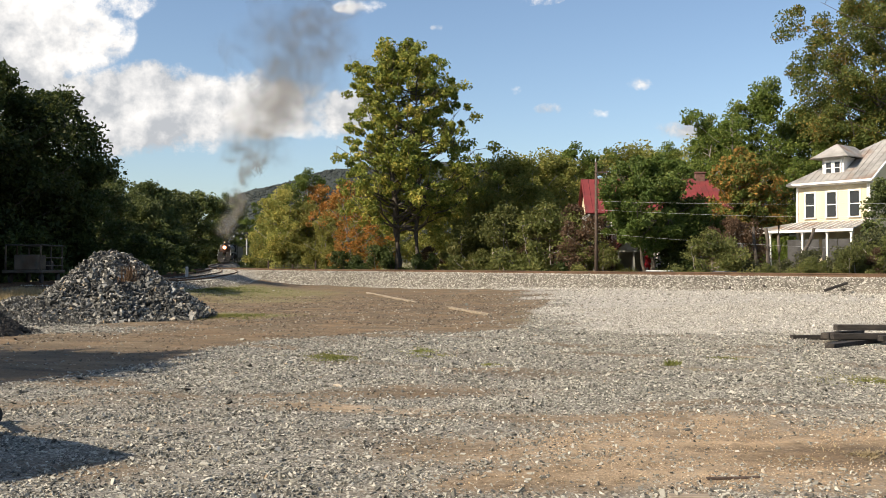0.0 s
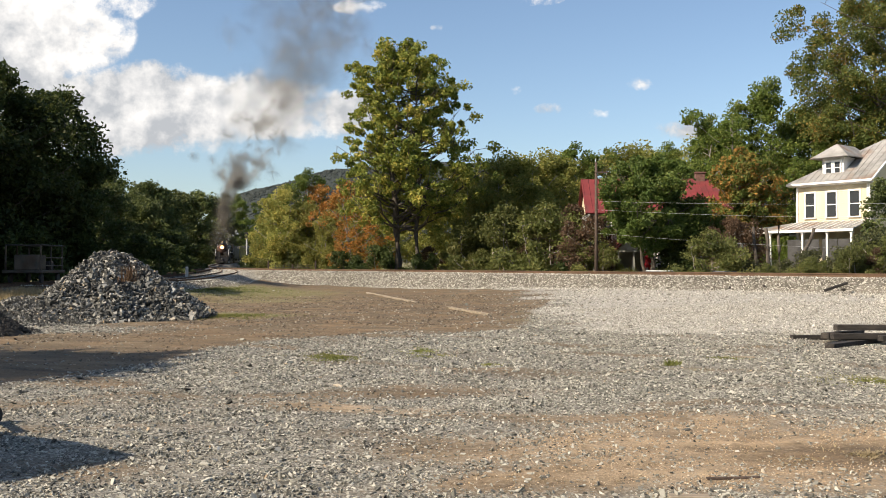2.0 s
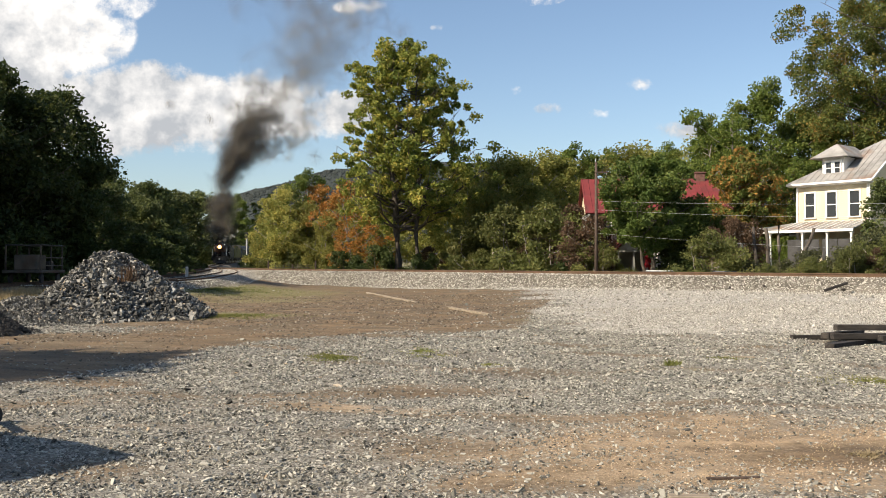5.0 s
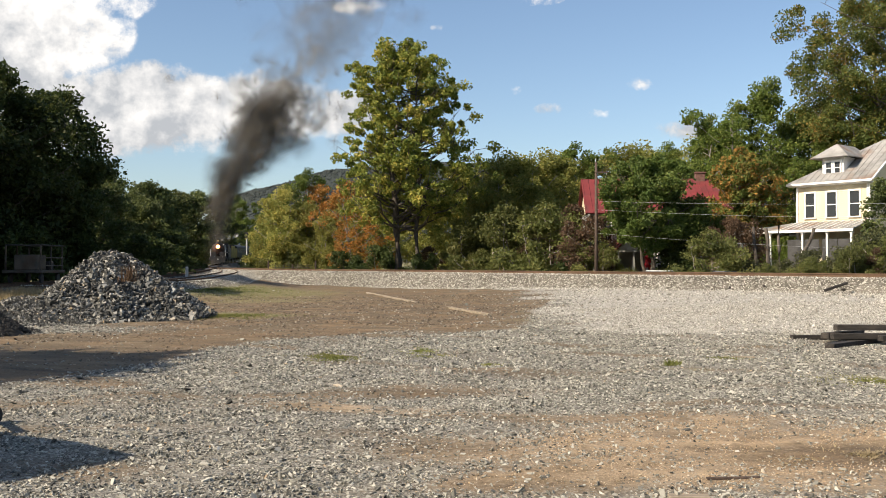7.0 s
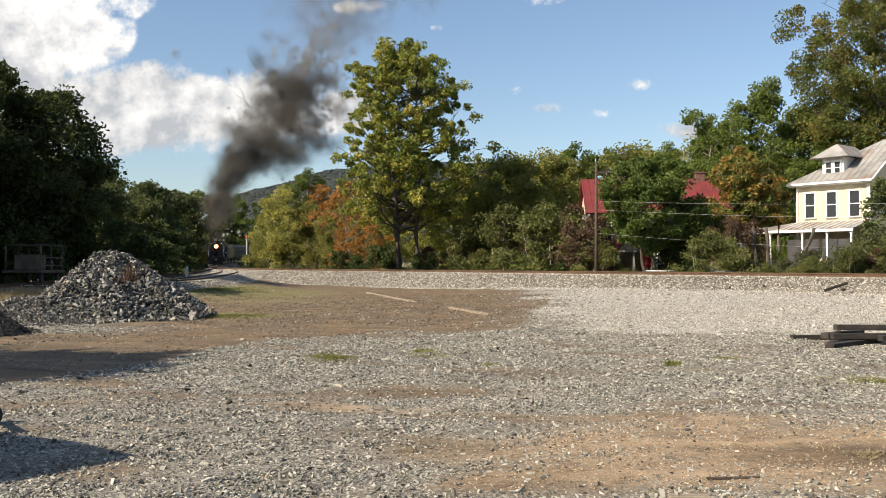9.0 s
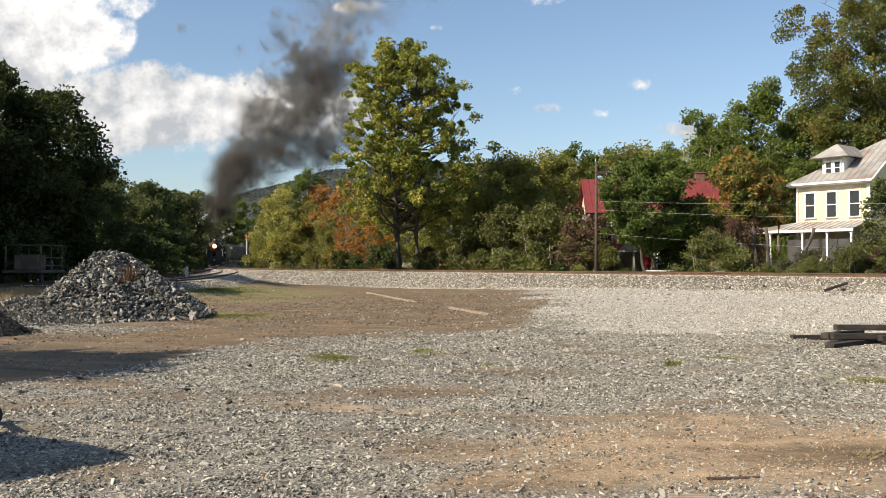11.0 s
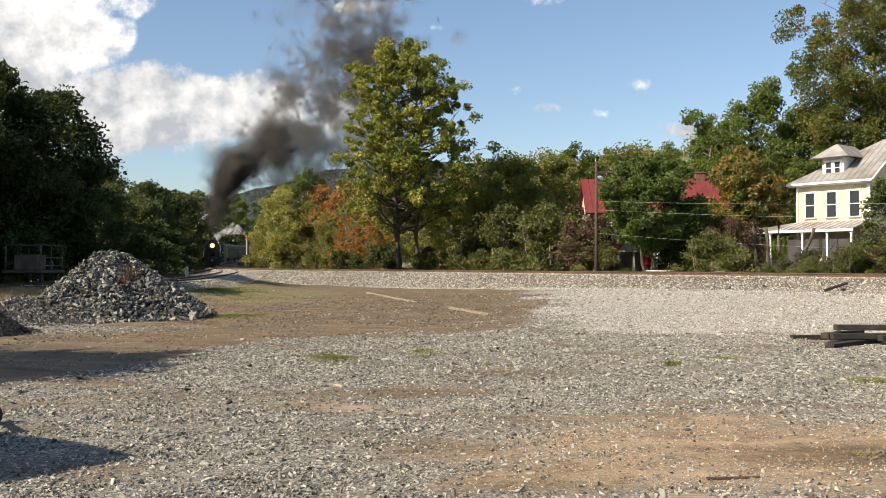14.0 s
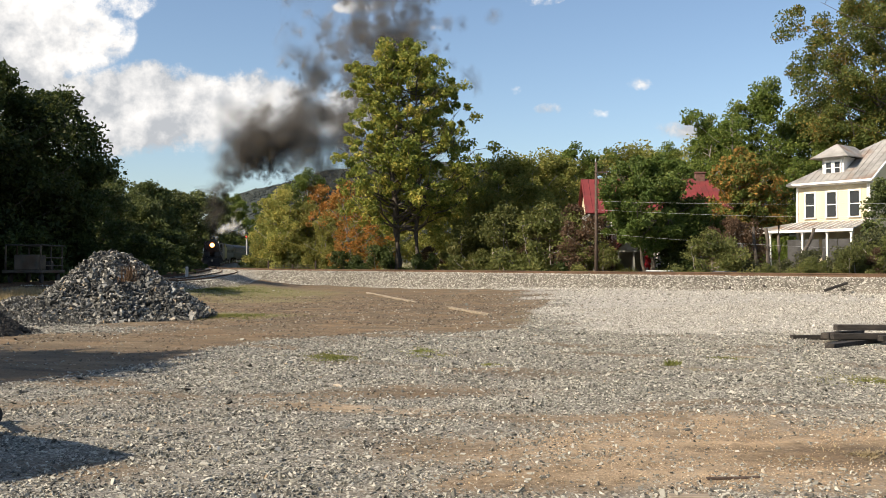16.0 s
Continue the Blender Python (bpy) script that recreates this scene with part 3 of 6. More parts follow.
def ground_mat():
    m, N, L, p, out = nodes_of("yard_ground")
    tc = N("ShaderNodeTexCoord")

    def nz(scale, detail=6, rough=0.55):
        n = N("ShaderNodeTexNoise")
        n.inputs["Scale"].default_value, n.inputs["Detail"].default_value, n.inputs["Roughness"].default_value = scale, detail, rough
        L(tc.outputs["Object"], n.inputs["Vector"])
        return n.outputs["Fac"]

    def rmp(fac, stops):
        r = N("ShaderNodeValToRGB")
        ramp_set(r, stops)
        L(fac, r.inputs[0])
        return r.outputs[0]

    def mixc(f, a, b):
        x = N("ShaderNodeMix")
        x.data_type = "RGBA"
        L(f, x.inputs["Factor"]), L(a, x.inputs["A"]), L(b, x.inputs["B"])
        return x.outputs["Result"]

    def attr(name, noise_out, spread, lo, hi):
        a, add, mr = N("ShaderNodeAttribute"), N("ShaderNodeMath"), N("ShaderNodeMapRange")
        a.attribute_name = name
        add.operation = "MULTIPLY_ADD"
        L(noise_out, add.inputs[0])
        add.inputs[1].default_value = spread
        L(a.outputs["Fac"], add.inputs[2])
        mr.interpolation_type = "SMOOTHSTEP"
        mr.inputs["From Min"].default_value, mr.inputs["From Max"].default_value = lo + spread / 2, hi + spread / 2
        L(add.outputs[0], mr.inputs[0])
        return mr.outputs[0]

    broad, fine, grit = nz(0.5), nz(14.0), nz(55.0, 3)
    rm, rn = N("ShaderNodeMapping"), N("ShaderNodeTexNoise")
    rm.inputs["Scale"].default_value = (0.35, 1.7, 1)
    rn.inputs["Scale"].default_value, rn.inputs["Detail"].default_value, rn.inputs["Roughness"].default_value = 1.1, 9, 0.65
    L(tc.outputs["Object"], rm.inputs[0]), L(rm.outputs[0], rn.inputs["Vector"])
    ruts = rn.outputs["Fac"]
    vor = N("ShaderNodeTexVoronoi")
    vor.inputs["Scale"].default_value = 46
    L(tc.outputs["Object"], vor.inputs["Vector"])
    sep = N("ShaderNodeSeparateColor")
    L(vor.outputs["Color"], sep.inputs[0])
    dirt = mixc(rmp(broad, [(0.42, (0, 0, 0)), (0.62, (1, 1, 1))]), rmp(ruts, [(0.3, (0.06, 0.044, 0.026)), (0.5, (0.125, 0.092, 0.053)), (0.7, (0.215, 0.162, 0.10))]), rmp(ruts, [(0.3, (0.088, 0.056, 0.028)), (0.5, (0.17, 0.11, 0.055)), (0.7, (0.285, 0.193, 0.105))]))
    dirt = mixc(attr("sand", fine, 1.5, 0.1, 0.9), dirt, rmp(ruts, [(0.35, (0.22, 0.16, 0.098)), (0.55, (0.40, 0.29, 0.175)), (0.7, (0.52, 0.395, 0.255))]))
    dirt = mixc(rmp(fine, [(0.45, (0, 0, 0)), (0.7, (0.6, 0.6, 0.6))]), dirt, rmp(grit, [(0.35, (0.05, 0.036, 0.022)), (0.65, (0.23, 0.18, 0.115))]))
    mid = nz(3.2, 8, 0.68)
    dirt = mixc(rmp(mid, [(0.5, (0, 0, 0)), (0.64, (0.7, 0.7, 0.7))]), dirt, rmp(fine, [(0.35, (0.065, 0.045, 0.024)), (0.65, (0.175, 0.12, 0.064))]))
    stone = rmp(sep.outputs[0], [(0, (0.085, 0.078, 0.062)), (0.5, (0.17, 0.158, 0.13)), (0.85, (0.28, 0.264, 0.222)), (1, (0.40, 0.378, 0.32))])
    light = rmp(sep.outputs[1], [(0, (0.20, 0.187, 0.158)), (0.5, (0.345, 0.328, 0.284)), (1, (0.50, 0.48, 0.425))])
    grass = rmp(fine, [(0.3, (0.105, 0.112, 0.034)), (0.5, (0.18, 0.168, 0.065)), (0.7, (0.28, 0.225, 0.12))])
    col = mixc(attr("gravel", fine, 0.9, 0.1, 0.95), dirt, stone)
    col = mixc(attr("pale", fine, 0.5, 0.3, 0.7), col, light)
    col = mixc(attr("grass", fine, 1.7, 0.3, 0.9), col, grass)
    hs, mr = N("ShaderNodeHueSaturation"), N("ShaderNodeMapRange")
    mr.inputs["To Min"].default_value, mr.inputs["To Max"].default_value = 0.42, 1.58
    L(grit, mr.inputs[0]), L(mr.outputs[0], hs.inputs["Value"]), L(col, hs.inputs["Color"]), L(hs.outputs[0], p.inputs["Base Color"])
    p.inputs["Roughness"].default_value = 0.92
    b1, b2 = N("ShaderNodeBump"), N("ShaderNodeBump")
    b1.inputs["Strength"].default_value, b1.inputs["Distance"].default_value = 0.2, 0.015
    b2.inputs["Strength"].default_value, b2.inputs["Distance"].default_value = 0.6, 0.03
    L(vor.outputs["Distance"], b1.inputs["Height"]), L(grit, b2.inputs["Height"]), L(b1.outputs[0], b2.inputs["Normal"]), L(b2.outputs[0], p.inputs["Normal"])
    return m


def graded(lo, hi, step, end_lo, end_hi, grow=1.22):
    """Coordinates, even between lo and hi and ever wider beyond."""
    mid = list(np.arange(lo, hi + 1e-6, step))
    s, a, b = step, [], []
    x = lo
    while x > end_lo:
        s *= grow
        x -= s
        a.append(x)
    s, x = step, hi
    while x < end_hi:
        s *= grow
        x += s
        b.append(x)
    return np.array(a[::-1] + mid + b)


def build_ground():
    gx, gy = graded(-17, 24, 0.22, -2600, 2600), graded(5, 56, 0.22, -400, 4000)
    X, Y = np.meshgrid(gx, gy)
    Z = height(X, Y) + 0.012 * fbm(X, Y, 6.0, 9)
    nx, ny = len(gx), len(gy)
    i, j = np.meshgrid(np.arange(ny - 1), np.arange(nx - 1), indexing="ij")
    a = (i * nx + j).ravel()
    me = mesh_of("ground", np.stack([X, Y, Z], -1).reshape(-1, 3), np.stack([a, a + 1, a + nx + 1, a + nx], 1), ground_mat(), True)
    n1, n2 = fbm(X, Y, 0.9, 3), fbm(X, Y, 2.6, 5)
    sand = np.maximum(blob(X + 0.5 * n2, Y + 0.3 * n1, 3.4, 8.5, 3.6, 2.2), 0.75 * blob(X + 0.5 * n2, Y + 0.2 * n1, -0.2, 11.2, 2.6, 0.8))
    sand = sand * (1 - 0.95 * blob(X + 0.3 * n2, Y + 0.2 * n1, 3.8, 8.35, 1.6, 0.6))
    for name, val in zip(("gravel", "pale", "grass", "sand"), (*zones(X, Y), sand)):
        at = me.attributes.new(name, "FLOAT", "POINT")
        at.data.foreach_set("value", val.astype(np.float32).ravel())
    tagged(new("ground", me), "gravel and bare tan earth of a railway yard", "ground", kind="structure")


build_ground()


def build_track(name, label, line, from_s, to_s, bed=True, crown=1.75, foot=3.5, deep=1.45):
    """A track: stone bed, timber ties and two rusty rails."""
    root = thing(name, label, "railway track", kind="structure")
    if bed:
        prof = [(-foot - 0.4, -deep - 0.15), (-foot, -deep + 0.1), (-crown, -0.21), (0, -0.205), (crown, -0.21), (foot, -deep + 0.1), (foot + 0.4, -deep - 0.15)]
        v, f = sweep(line[::3], prof, False)
        v[:, 2] += 0.03 * np.sin(v[:, 0] * 3.1) * np.sin(v[:, 1] * 2.7)
        part("ballast_bed", mesh_of("ballast_bed", v, f[:, ::-1], M_BALLAST_BED, True), None, root)
    for side in (-0.7525, 0.7525):
        v, f = sweep(line, [(a * 1.0 + side, b) for a, b in RAIL_PROFILE])
        part("rail", mesh_of("rail", v, f[:, ::-1], M_RAIL), None, root)
    bm = nb()
    box(bm, (0, 0, 0), (2.6, 0.23, 0.18), None, 0.012)
    tie = bpy.data.meshes.new("tie")
    bm.to_mesh(tie)
    bm.free()
    tie.materials.append(M_TIE)
    rng = np.random.default_rng(3)
    d = np.gradient(line[:, :2], axis=0)
    for s in np.arange(from_s, to_s, 0.56):
        k = int(s / 0.5)
        if k >= len(line):
            break
        ob = new("tie", tie)
        ob.parent = root
        side = np.array([d[k, 1], -d[k, 0]]) / np.linalg.norm(d[k])
        off = rng.normal(0, 0.05)
        ob.matrix_basis = Matrix.Translation((line[k, 0] + side[0] * off, line[k, 1] + side[1] * off, line[k, 2] - 0.186 - 0.085)) @ Matrix.Rotation(math.atan2(d[k, 1], d[k, 0]) + math.pi / 2 + rng.normal(0, 0.015), 4, "Z")
    return root


build_track("railway_track_main", "curved main track with rusty rails on pale stone ballast", MAIN, 40, 195)
build_track("railway_track_siding", "shaded siding track with rusty rails in weeds", SIDING, 2, 90, True, 1.6, 2.6, 0.75)
build_track("railway_track_spur", "disused spur track with dark rails in cinders", SPUR, 4, 78, True, 1.45, 2.3, 0.5)


def scatter(name, label, category, centres, sizes, material, kind_of=rocks, **kw):
    v, f = kind_of(centres, sizes, **kw)
    return tagged(new(name, mesh_of(name, v, f, material)), label, category, kind="stuff")


def build_gravel():
    rng = np.random.default_rng(11)
    out, sz = [], []
    for y0, y1, per, lo, hi in ((5.5, 9, 1250, 0.010, 0.052), (9, 14, 760, 0.014, 0.055), (14, 22, 360, 0.02, 0.066), (22, 34, 190, 0.03, 0.08), (34, 60, 22, 0.06, 0.12)):
        n = int((y1 - y0) * (y0 + y1) * 0.52 * per)
        y = np.sqrt(rng.uniform(y0**2, y1**2, n))
        x = rng.uniform(-0.53, 0.53, n) * y
        g, pale, grass = zones(x, y)
        keep = rng.uniform(0, 1, n) < np.clip(g**1.4 * 1.05, 0.02, 1) * (1 - 0.7 * grass) 
        dm, sm, _ = nearest(MAIN, x, y)
        keep &= (dm > 3.6) & (sm > 0)
        x, y, pale = x[keep], y[keep], pale[keep]
        s = lo + (hi - lo) * rng.beta(1.4, 3.2, len(x))
        big = rng.uniform(0, 1, len(x)) < 0.01
        s[big] *= 2.2
        out.append(np.stack([x, y, height(x, y), pale], 1))
        sz.append(s)
    P, S = np.vstack(out), np.concatenate(sz)
    pale = P[:, 3] > rng.uniform(0.25, 0.75, len(P))
    scatter("gravel", "loose grey crushed gravel over the yard", "gravel", P[~pale, :3], S[~pale], M_GRAVEL, slabs, flat=0.36, sink=0.18, tilt=0.49)
    n = 34000
    x, y = rng.uniform(-0.5, 5.2, n), rng.uniform(6.2, 11.2, n)
    keep = rng.uniform(0, 1, n) < 1.25 * blob(x, y, 3.4, 8.5, 3.4, 2.2) * (1 - 0.8 * blob(x, y, 3.8, 8.35, 1.6, 0.6))
    x, y = x[keep], y[keep]
    scatter("tan_grit", "tan sandy grit trodden into bare earth", "gravel", np.column_stack([x, y, height(x, y)]), 0.006 + 0.026 * rng.beta(1.2, 4, len(x)), M_SANDGRIT, sink=0.25)
    n = 60000
    y = np.sqrt(rng.uniform(7.0**2, 50**2, n))
    x = rng.uniform(-0.53, 0.35, n) * y
    g, pl, gr = zones(x, y)
    keep = (rng.uniform(0, 1, n) < (1 - g) ** 1.5 * (1 - 0.8 * gr) * (0.25 + 0.75 * (fbm(x * 0.5, y * 1.4, 1.6, 21) > 0))) & (nearest(MAIN, x, y)[0] > 4.2)
    x, y = x[keep], y[keep]
    scatter("earth_pebbles", "small brown stones pressed into bare earth", "gravel", np.column_stack([x, y, height(x, y)]), (0.016 + 0.05 * rng.beta(1.2, 3.5, len(x))) * np.clip(y / 18, 0.6, 1.7), M_EARTHSTONE, slabs, flat=0.4, sink=0.3, tilt=0.4)
    scatter("pale_gravel", "pale crushed limestone gravel by the track", "gravel", P[pale, :3], S[pale], M_BALLAST, sink=0.1, tilt=0.8)


build_gravel()


def build_ballast():
    rng = np.random.default_rng(12)
    n = 46000
    s = 45 + 215 * rng.beta(1.0, 3.0, n)
    k = np.clip((s / 0.5).astype(int), 0, len(MAIN) - 2)
    d = np.gradient(MAIN[:, :2], axis=0)[k]
    d /= np.linalg.norm(d, axis=1)[:, None]
    o = rng.uniform(1.15, 3.9, n)
    side = np.stack([-d[:, 1], d[:, 0]], 1)
    p = MAIN[k, :2] + side * o[:, None] + d * rng.uniform(0, 0.5, n)[:, None]
    z = MAIN[k, 2] - np.interp(o, [0, 1.75, 3.5, 3.9], [0.2, 0.2, 1.34, 1.6])
    z = np.maximum(z, height(p[:, 0], p[:, 1])) - 0.01
    size = 0.06 + 0.09 * rng.beta(1.5, 2.5, n) + 0.0004 * (s - 45)
    scatter("ballast", "pale broken stone ballast on the track's shoulder", "ballast", np.column_stack([p, z]), size, M_BALLAST, sink=0.1, tilt=0.8)


build_ballast()


def shoulder_stones(line, name, label, material, n, lo, deep, seed, top=0.21):
    """Loose stones on both shoulders of a low track, lo metres from its middle and further out."""
    rng = np.random.default_rng(seed)
    k = rng.integers(0, len(line) - 1, n)
    d = np.gradient(line[:, :2], axis=0)[k]
    d /= np.linalg.norm(d, axis=1)[:, None]
    o = rng.uniform(lo, 3.0, n) * rng.choice([-1, 1], n)
    p = line[k, :2] + np.stack([-d[:, 1], d[:, 0]], 1) * o[:, None] + d * rng.uniform(0, 0.5, n)[:, None]
    z = np.maximum(line[k, 2] - np.interp(np.abs(o), [0, 1.5, 2.5, 3.0], [top, top, deep - 0.1, deep + 0.1]), height(p[:, 0], p[:, 1])) - 0.01
    scatter(name, label, "ballast", np.column_stack([p, z]), 0.06 + 0.08 * rng.beta(1.5, 2.5, n), material, sink=0.15)


shoulder_stones(SIDING, "siding_ballast", "dirty stone ballast along the siding", M_GRAVEL, 12000, 0.0, 0.75, 13)
shoulder_stones(SPUR, "spur_ballast", "pale stone ballast along the spur's shoulders", M_BALLAST, 26000, 0.0, 0.5, 14, 0.12)
# ---------------------------------------------------------------- trees


def leaves(centres, radii, per, size, rng, flat=0.75, aspect=0.62):
    """Leaf quads in clumps; each leaf is a bent diamond of its own."""
    n = len(centres) * per
    c = np.repeat(centres, per, 0)
    r = np.repeat(radii, per)
    d = rng.normal(0, 1, (n, 3))
    d /= np.linalg.norm(d, axis=1)[:, None]
    d *= (rng.uniform(0, 1, n) ** 0.45 * r)[:, None]
    d[:, 2] *= flat
    c = c + d
    t = rng.normal(0, 1, (n, 3)) + np.array([0, 0, -0.25])
    t /= np.linalg.norm(t, axis=1)[:, None]
    nn = rng.normal(0, 1, (n, 3)) + np.array([0, 0, 0.9])
    w = np.cross(t, nn)
    w /= np.linalg.norm(w, axis=1)[:, None]
    s = (size * rng.uniform(0.6, 1.35, n))[:, None]
    lift = np.cross(w, t) * s * 0.18
    v = np.stack([c - t * s * 0.5, c + w * s * aspect * 0.5 + lift, c + t * s * 0.5, c - w * s * aspect * 0.5 + lift], 1)
    return v.reshape(-1, 3), (np.arange(n * 4).reshape(-1, 4))


PROFILES = {
    "round": lambda u: np.sqrt(np.clip(1 - (2 * u - 0.95) ** 2, 0.02, 1)),
    "oval": lambda u: np.clip(np.sin(np.pi * np.clip(u * 0.88 + 0.1, 0, 1)) ** 0.7, 0.05, 1),
    "maple": lambda u: np.interp(u, [0, 0.14, 0.38, 0.62, 0.82, 1], [0.8, 1.04, 1.06, 0.9, 0.74, 0.36]),
    "spread": lambda u: np.interp(u, [0, 0.3, 0.6, 0.85, 1], [0.55, 0.85, 1.0, 0.75, 0.3]),
    "cone": lambda u: np.interp(u, [0, 0.15, 1], [0.7, 1.0, 0.08]),
    "bush": lambda u: np.interp(u, [0, 0.3, 0.7, 1], [0.9, 1.0, 0.75, 0.25]),
}


def limb_mesh(bm, path, r0, r1, n=6):
    rings = []
    for i, p in enumerate(path):
        q = path[min(i + 1, len(path) - 1)] - path[max(i - 1, 0)]
        m = q.to_track_quat("Z", "Y").to_matrix()
        r = r0 + (r1 - r0) * i / (len(path) - 1)
        rings.append([bm.verts.new(p + m @ Vector((r * math.cos(6.2832 * k / n), r * math.sin(6.2832 * k / n), 0))) for k in range(n)])
    for a, b in zip(rings, rings[1:]):
        for k in range(n):
            bm.faces.new((a[k], a[(k + 1) % n], b[(k + 1) % n], b[k]))
    bm.faces.new(rings[-1])


def make_tree(name, label, category, h, r, base, profile, leaf, bark, seed, clumps=150, per=130, size=0.3, trunk=0.25, clump_r=0.9, gaps=0.15, stems=1, group="", wobble=0.22, feet=None):
    """A tree in local space: trunk with limbs, and a crown of leaf clumps round the limbs' ends."""
    rng = np.random.default_rng(seed)
    root = thing(name, label, category, None, group)
    bm = nb()
    prof = PROFILES[profile]
    sides = []
    for s in range(stems):
        lean = Vector((rng.normal(0, 0.05), rng.normal(0, 0.05), 0)) * (1 if stems == 1 else 3)
        foot = Vector((0, 0, -0.3)) if stems == 1 else Vector((rng.normal(0, 0.3), rng.normal(0, 0.3), -0.3))
        if feet:
            foot = Vector((feet[s], 0, -0.3))
            lean = Vector((feet[s] * 0.03, 0, 0))
        path = [foot + Vector((lean.x * z + rng.normal(0, 0.012 * h * (z > 0)), lean.y * z + rng.normal(0, 0.012 * h * (z > 0)), z)) for z in np.linspace(0, h * 0.9, 9)]
        limb_mesh(bm, path, trunk * (1.15 if s == 0 else 0.8), trunk * 0.12, 9)
        sides.append(path)
    lobes = rng.uniform(0, 6.28, 5)
    cs, rs = [], []
    nl = max(8, clumps // 5)
    for k in range(nl):
        u = (k + rng.uniform(0, 1)) / nl
        z = h * (base + (1 - base) * u * 0.97)
        a = k * 2.39996 + rng.normal(0, 0.4)
        out = r * prof(u) * (1 + wobble * math.sin(3 * a + lobes[0] + 5 * u) + wobble * 0.7 * math.sin(5 * a + lobes[1] - 7 * u) + rng.normal(0, wobble * 0.4))
        if rng.uniform() < gaps:
            out *= 0.55
        path0 = sides[k % stems]
        zs = max(h * base * 0.75, z - out * rng.uniform(0.25, 0.7))
        at = min(zs / (h * 0.9), 0.97) * (len(path0) - 1)
        i = int(at)
        start = path0[i].lerp(path0[min(i + 1, len(path0) - 1)], at - i)
        tip = Vector((start.x * 0.3 + out * math.cos(a), start.y * 0.3 + out * math.sin(a), z))
        bend = start.lerp(tip, 0.5) + Vector((rng.normal(0, 0.06), rng.normal(0, 0.06), -0.06 - abs(rng.normal(0, 0.04)))) * out
        limb_mesh(bm, [start, bend, tip], max(0.03, trunk * 0.34 * (1 - u * 0.6)), 0.015, 5)
        for _ in range(5):
            f = rng.uniform(0.35, 1.02) ** 0.7
            p = start.lerp(bend, f * 2) if f < 0.5 else bend.lerp(tip, f * 2 - 1)
            q = p + Vector(rng.normal(0, 1, 3)) * (0.13 * r * (0.4 + 0.6 * prof(u)))
            if rng.uniform() < 0.5:
                limb_mesh(bm, [p, q], 0.03, 0.01, 4)
            cs.append(q)
            rs.append(clump_r * rng.uniform(0.55, 1.25))
    part("trunk", bm, bark, root, smooth=True)
    v, f = leaves(np.array([tuple(c) for c in cs]), np.array(rs), per, size, rng)
    part("crown", mesh_of("crown", v, f, leaf), None, root)
    return root


def stand(ob, x, y, turn=0.0, dz=0.0):
    z = float(height(np.array([x]), np.array([y]))[0])
    ob.matrix_basis = Matrix.Translation((x, y, z + dz)) @ Matrix.Rotation(radians(turn), 4, "Z") @ Matrix.Diagonal((*ob.scale, 1))
    return ob


def again(ob, x, y, turn, size=1.0, label=""):
    """The same kind of tree elsewhere, turned and of another size."""
    z = float(height(np.array([x]), np.array([y]))[0])
    c = copy_thing(ob, Matrix.Translation((x, y, z)) @ Matrix.Rotation(radians(turn), 4, "Z"))
    c.scale = (size, size, size * 0.97)
    return tagged(c, label)
# far wooded hill
def build_hill():
    rng = np.random.default_rng(21)
    xs, ys = np.linspace(-520, 760, 80), np.linspace(850, 1700, 40)
    X, Y = np.meshgrid(xs, ys)

    def hz(X, Y):
        b = X / Y * 1250
        ridge = np.interp(b, [-520, -345, -310, -287, -260, -217, -163, -112, 0, 60, 110, 200, 400, 760], [5, 42, 76, 96, 108, 118, 130, 139, 145, 144, 115, 72, 55, 50])
        return ridge * smoothstep(820, 1230, Y) * (1 - 0.4 * smoothstep(1300, 1700, Y)) + 3 * np.sin(X * 0.05) * np.sin(Y * 0.04) - 6

    Z = hz(X, Y)
    i, j = np.meshgrid(np.arange(39), np.arange(79), indexing="ij")
    a = (i * 80 + j).ravel()
    root = thing("hill", "distant forested hill with haze mixed into its green", "hill", kind="structure")
    part("slope", mesh_of("slope", np.stack([X, Y, Z], -1).reshape(-1, 3), np.stack([a, a + 1, a + 81, a + 80], 1), L_HILL, True), None, root)
    n = 19000
    x, y = rng.uniform(-430, 160, n), rng.uniform(900, 1300, n)
    c = np.column_stack([x, y, hz(x, y)])
    v, f = rocks(c, rng.uniform(4, 7.5, n), flat=0.6, sink=0.55, rng=rng)
    tagged(part("forest", mesh_of("forest", v, f, L_HILL, True), None, root), kind="stuff")


build_hill()

# the tall yellowing maple beyond the track
maple = stand(make_tree("maple_tree", "tall maple with yellowing green leaves and two trunks", "tree", 22.0, 5.75, 0.31, "maple", L_YELLOW, M_BARK, 6, 720, 66, 0.33, 0.34, 0.6, 0.12, 2, wobble=0.10, feet=(-0.75, 0.75)), -3.4, 82, 0)

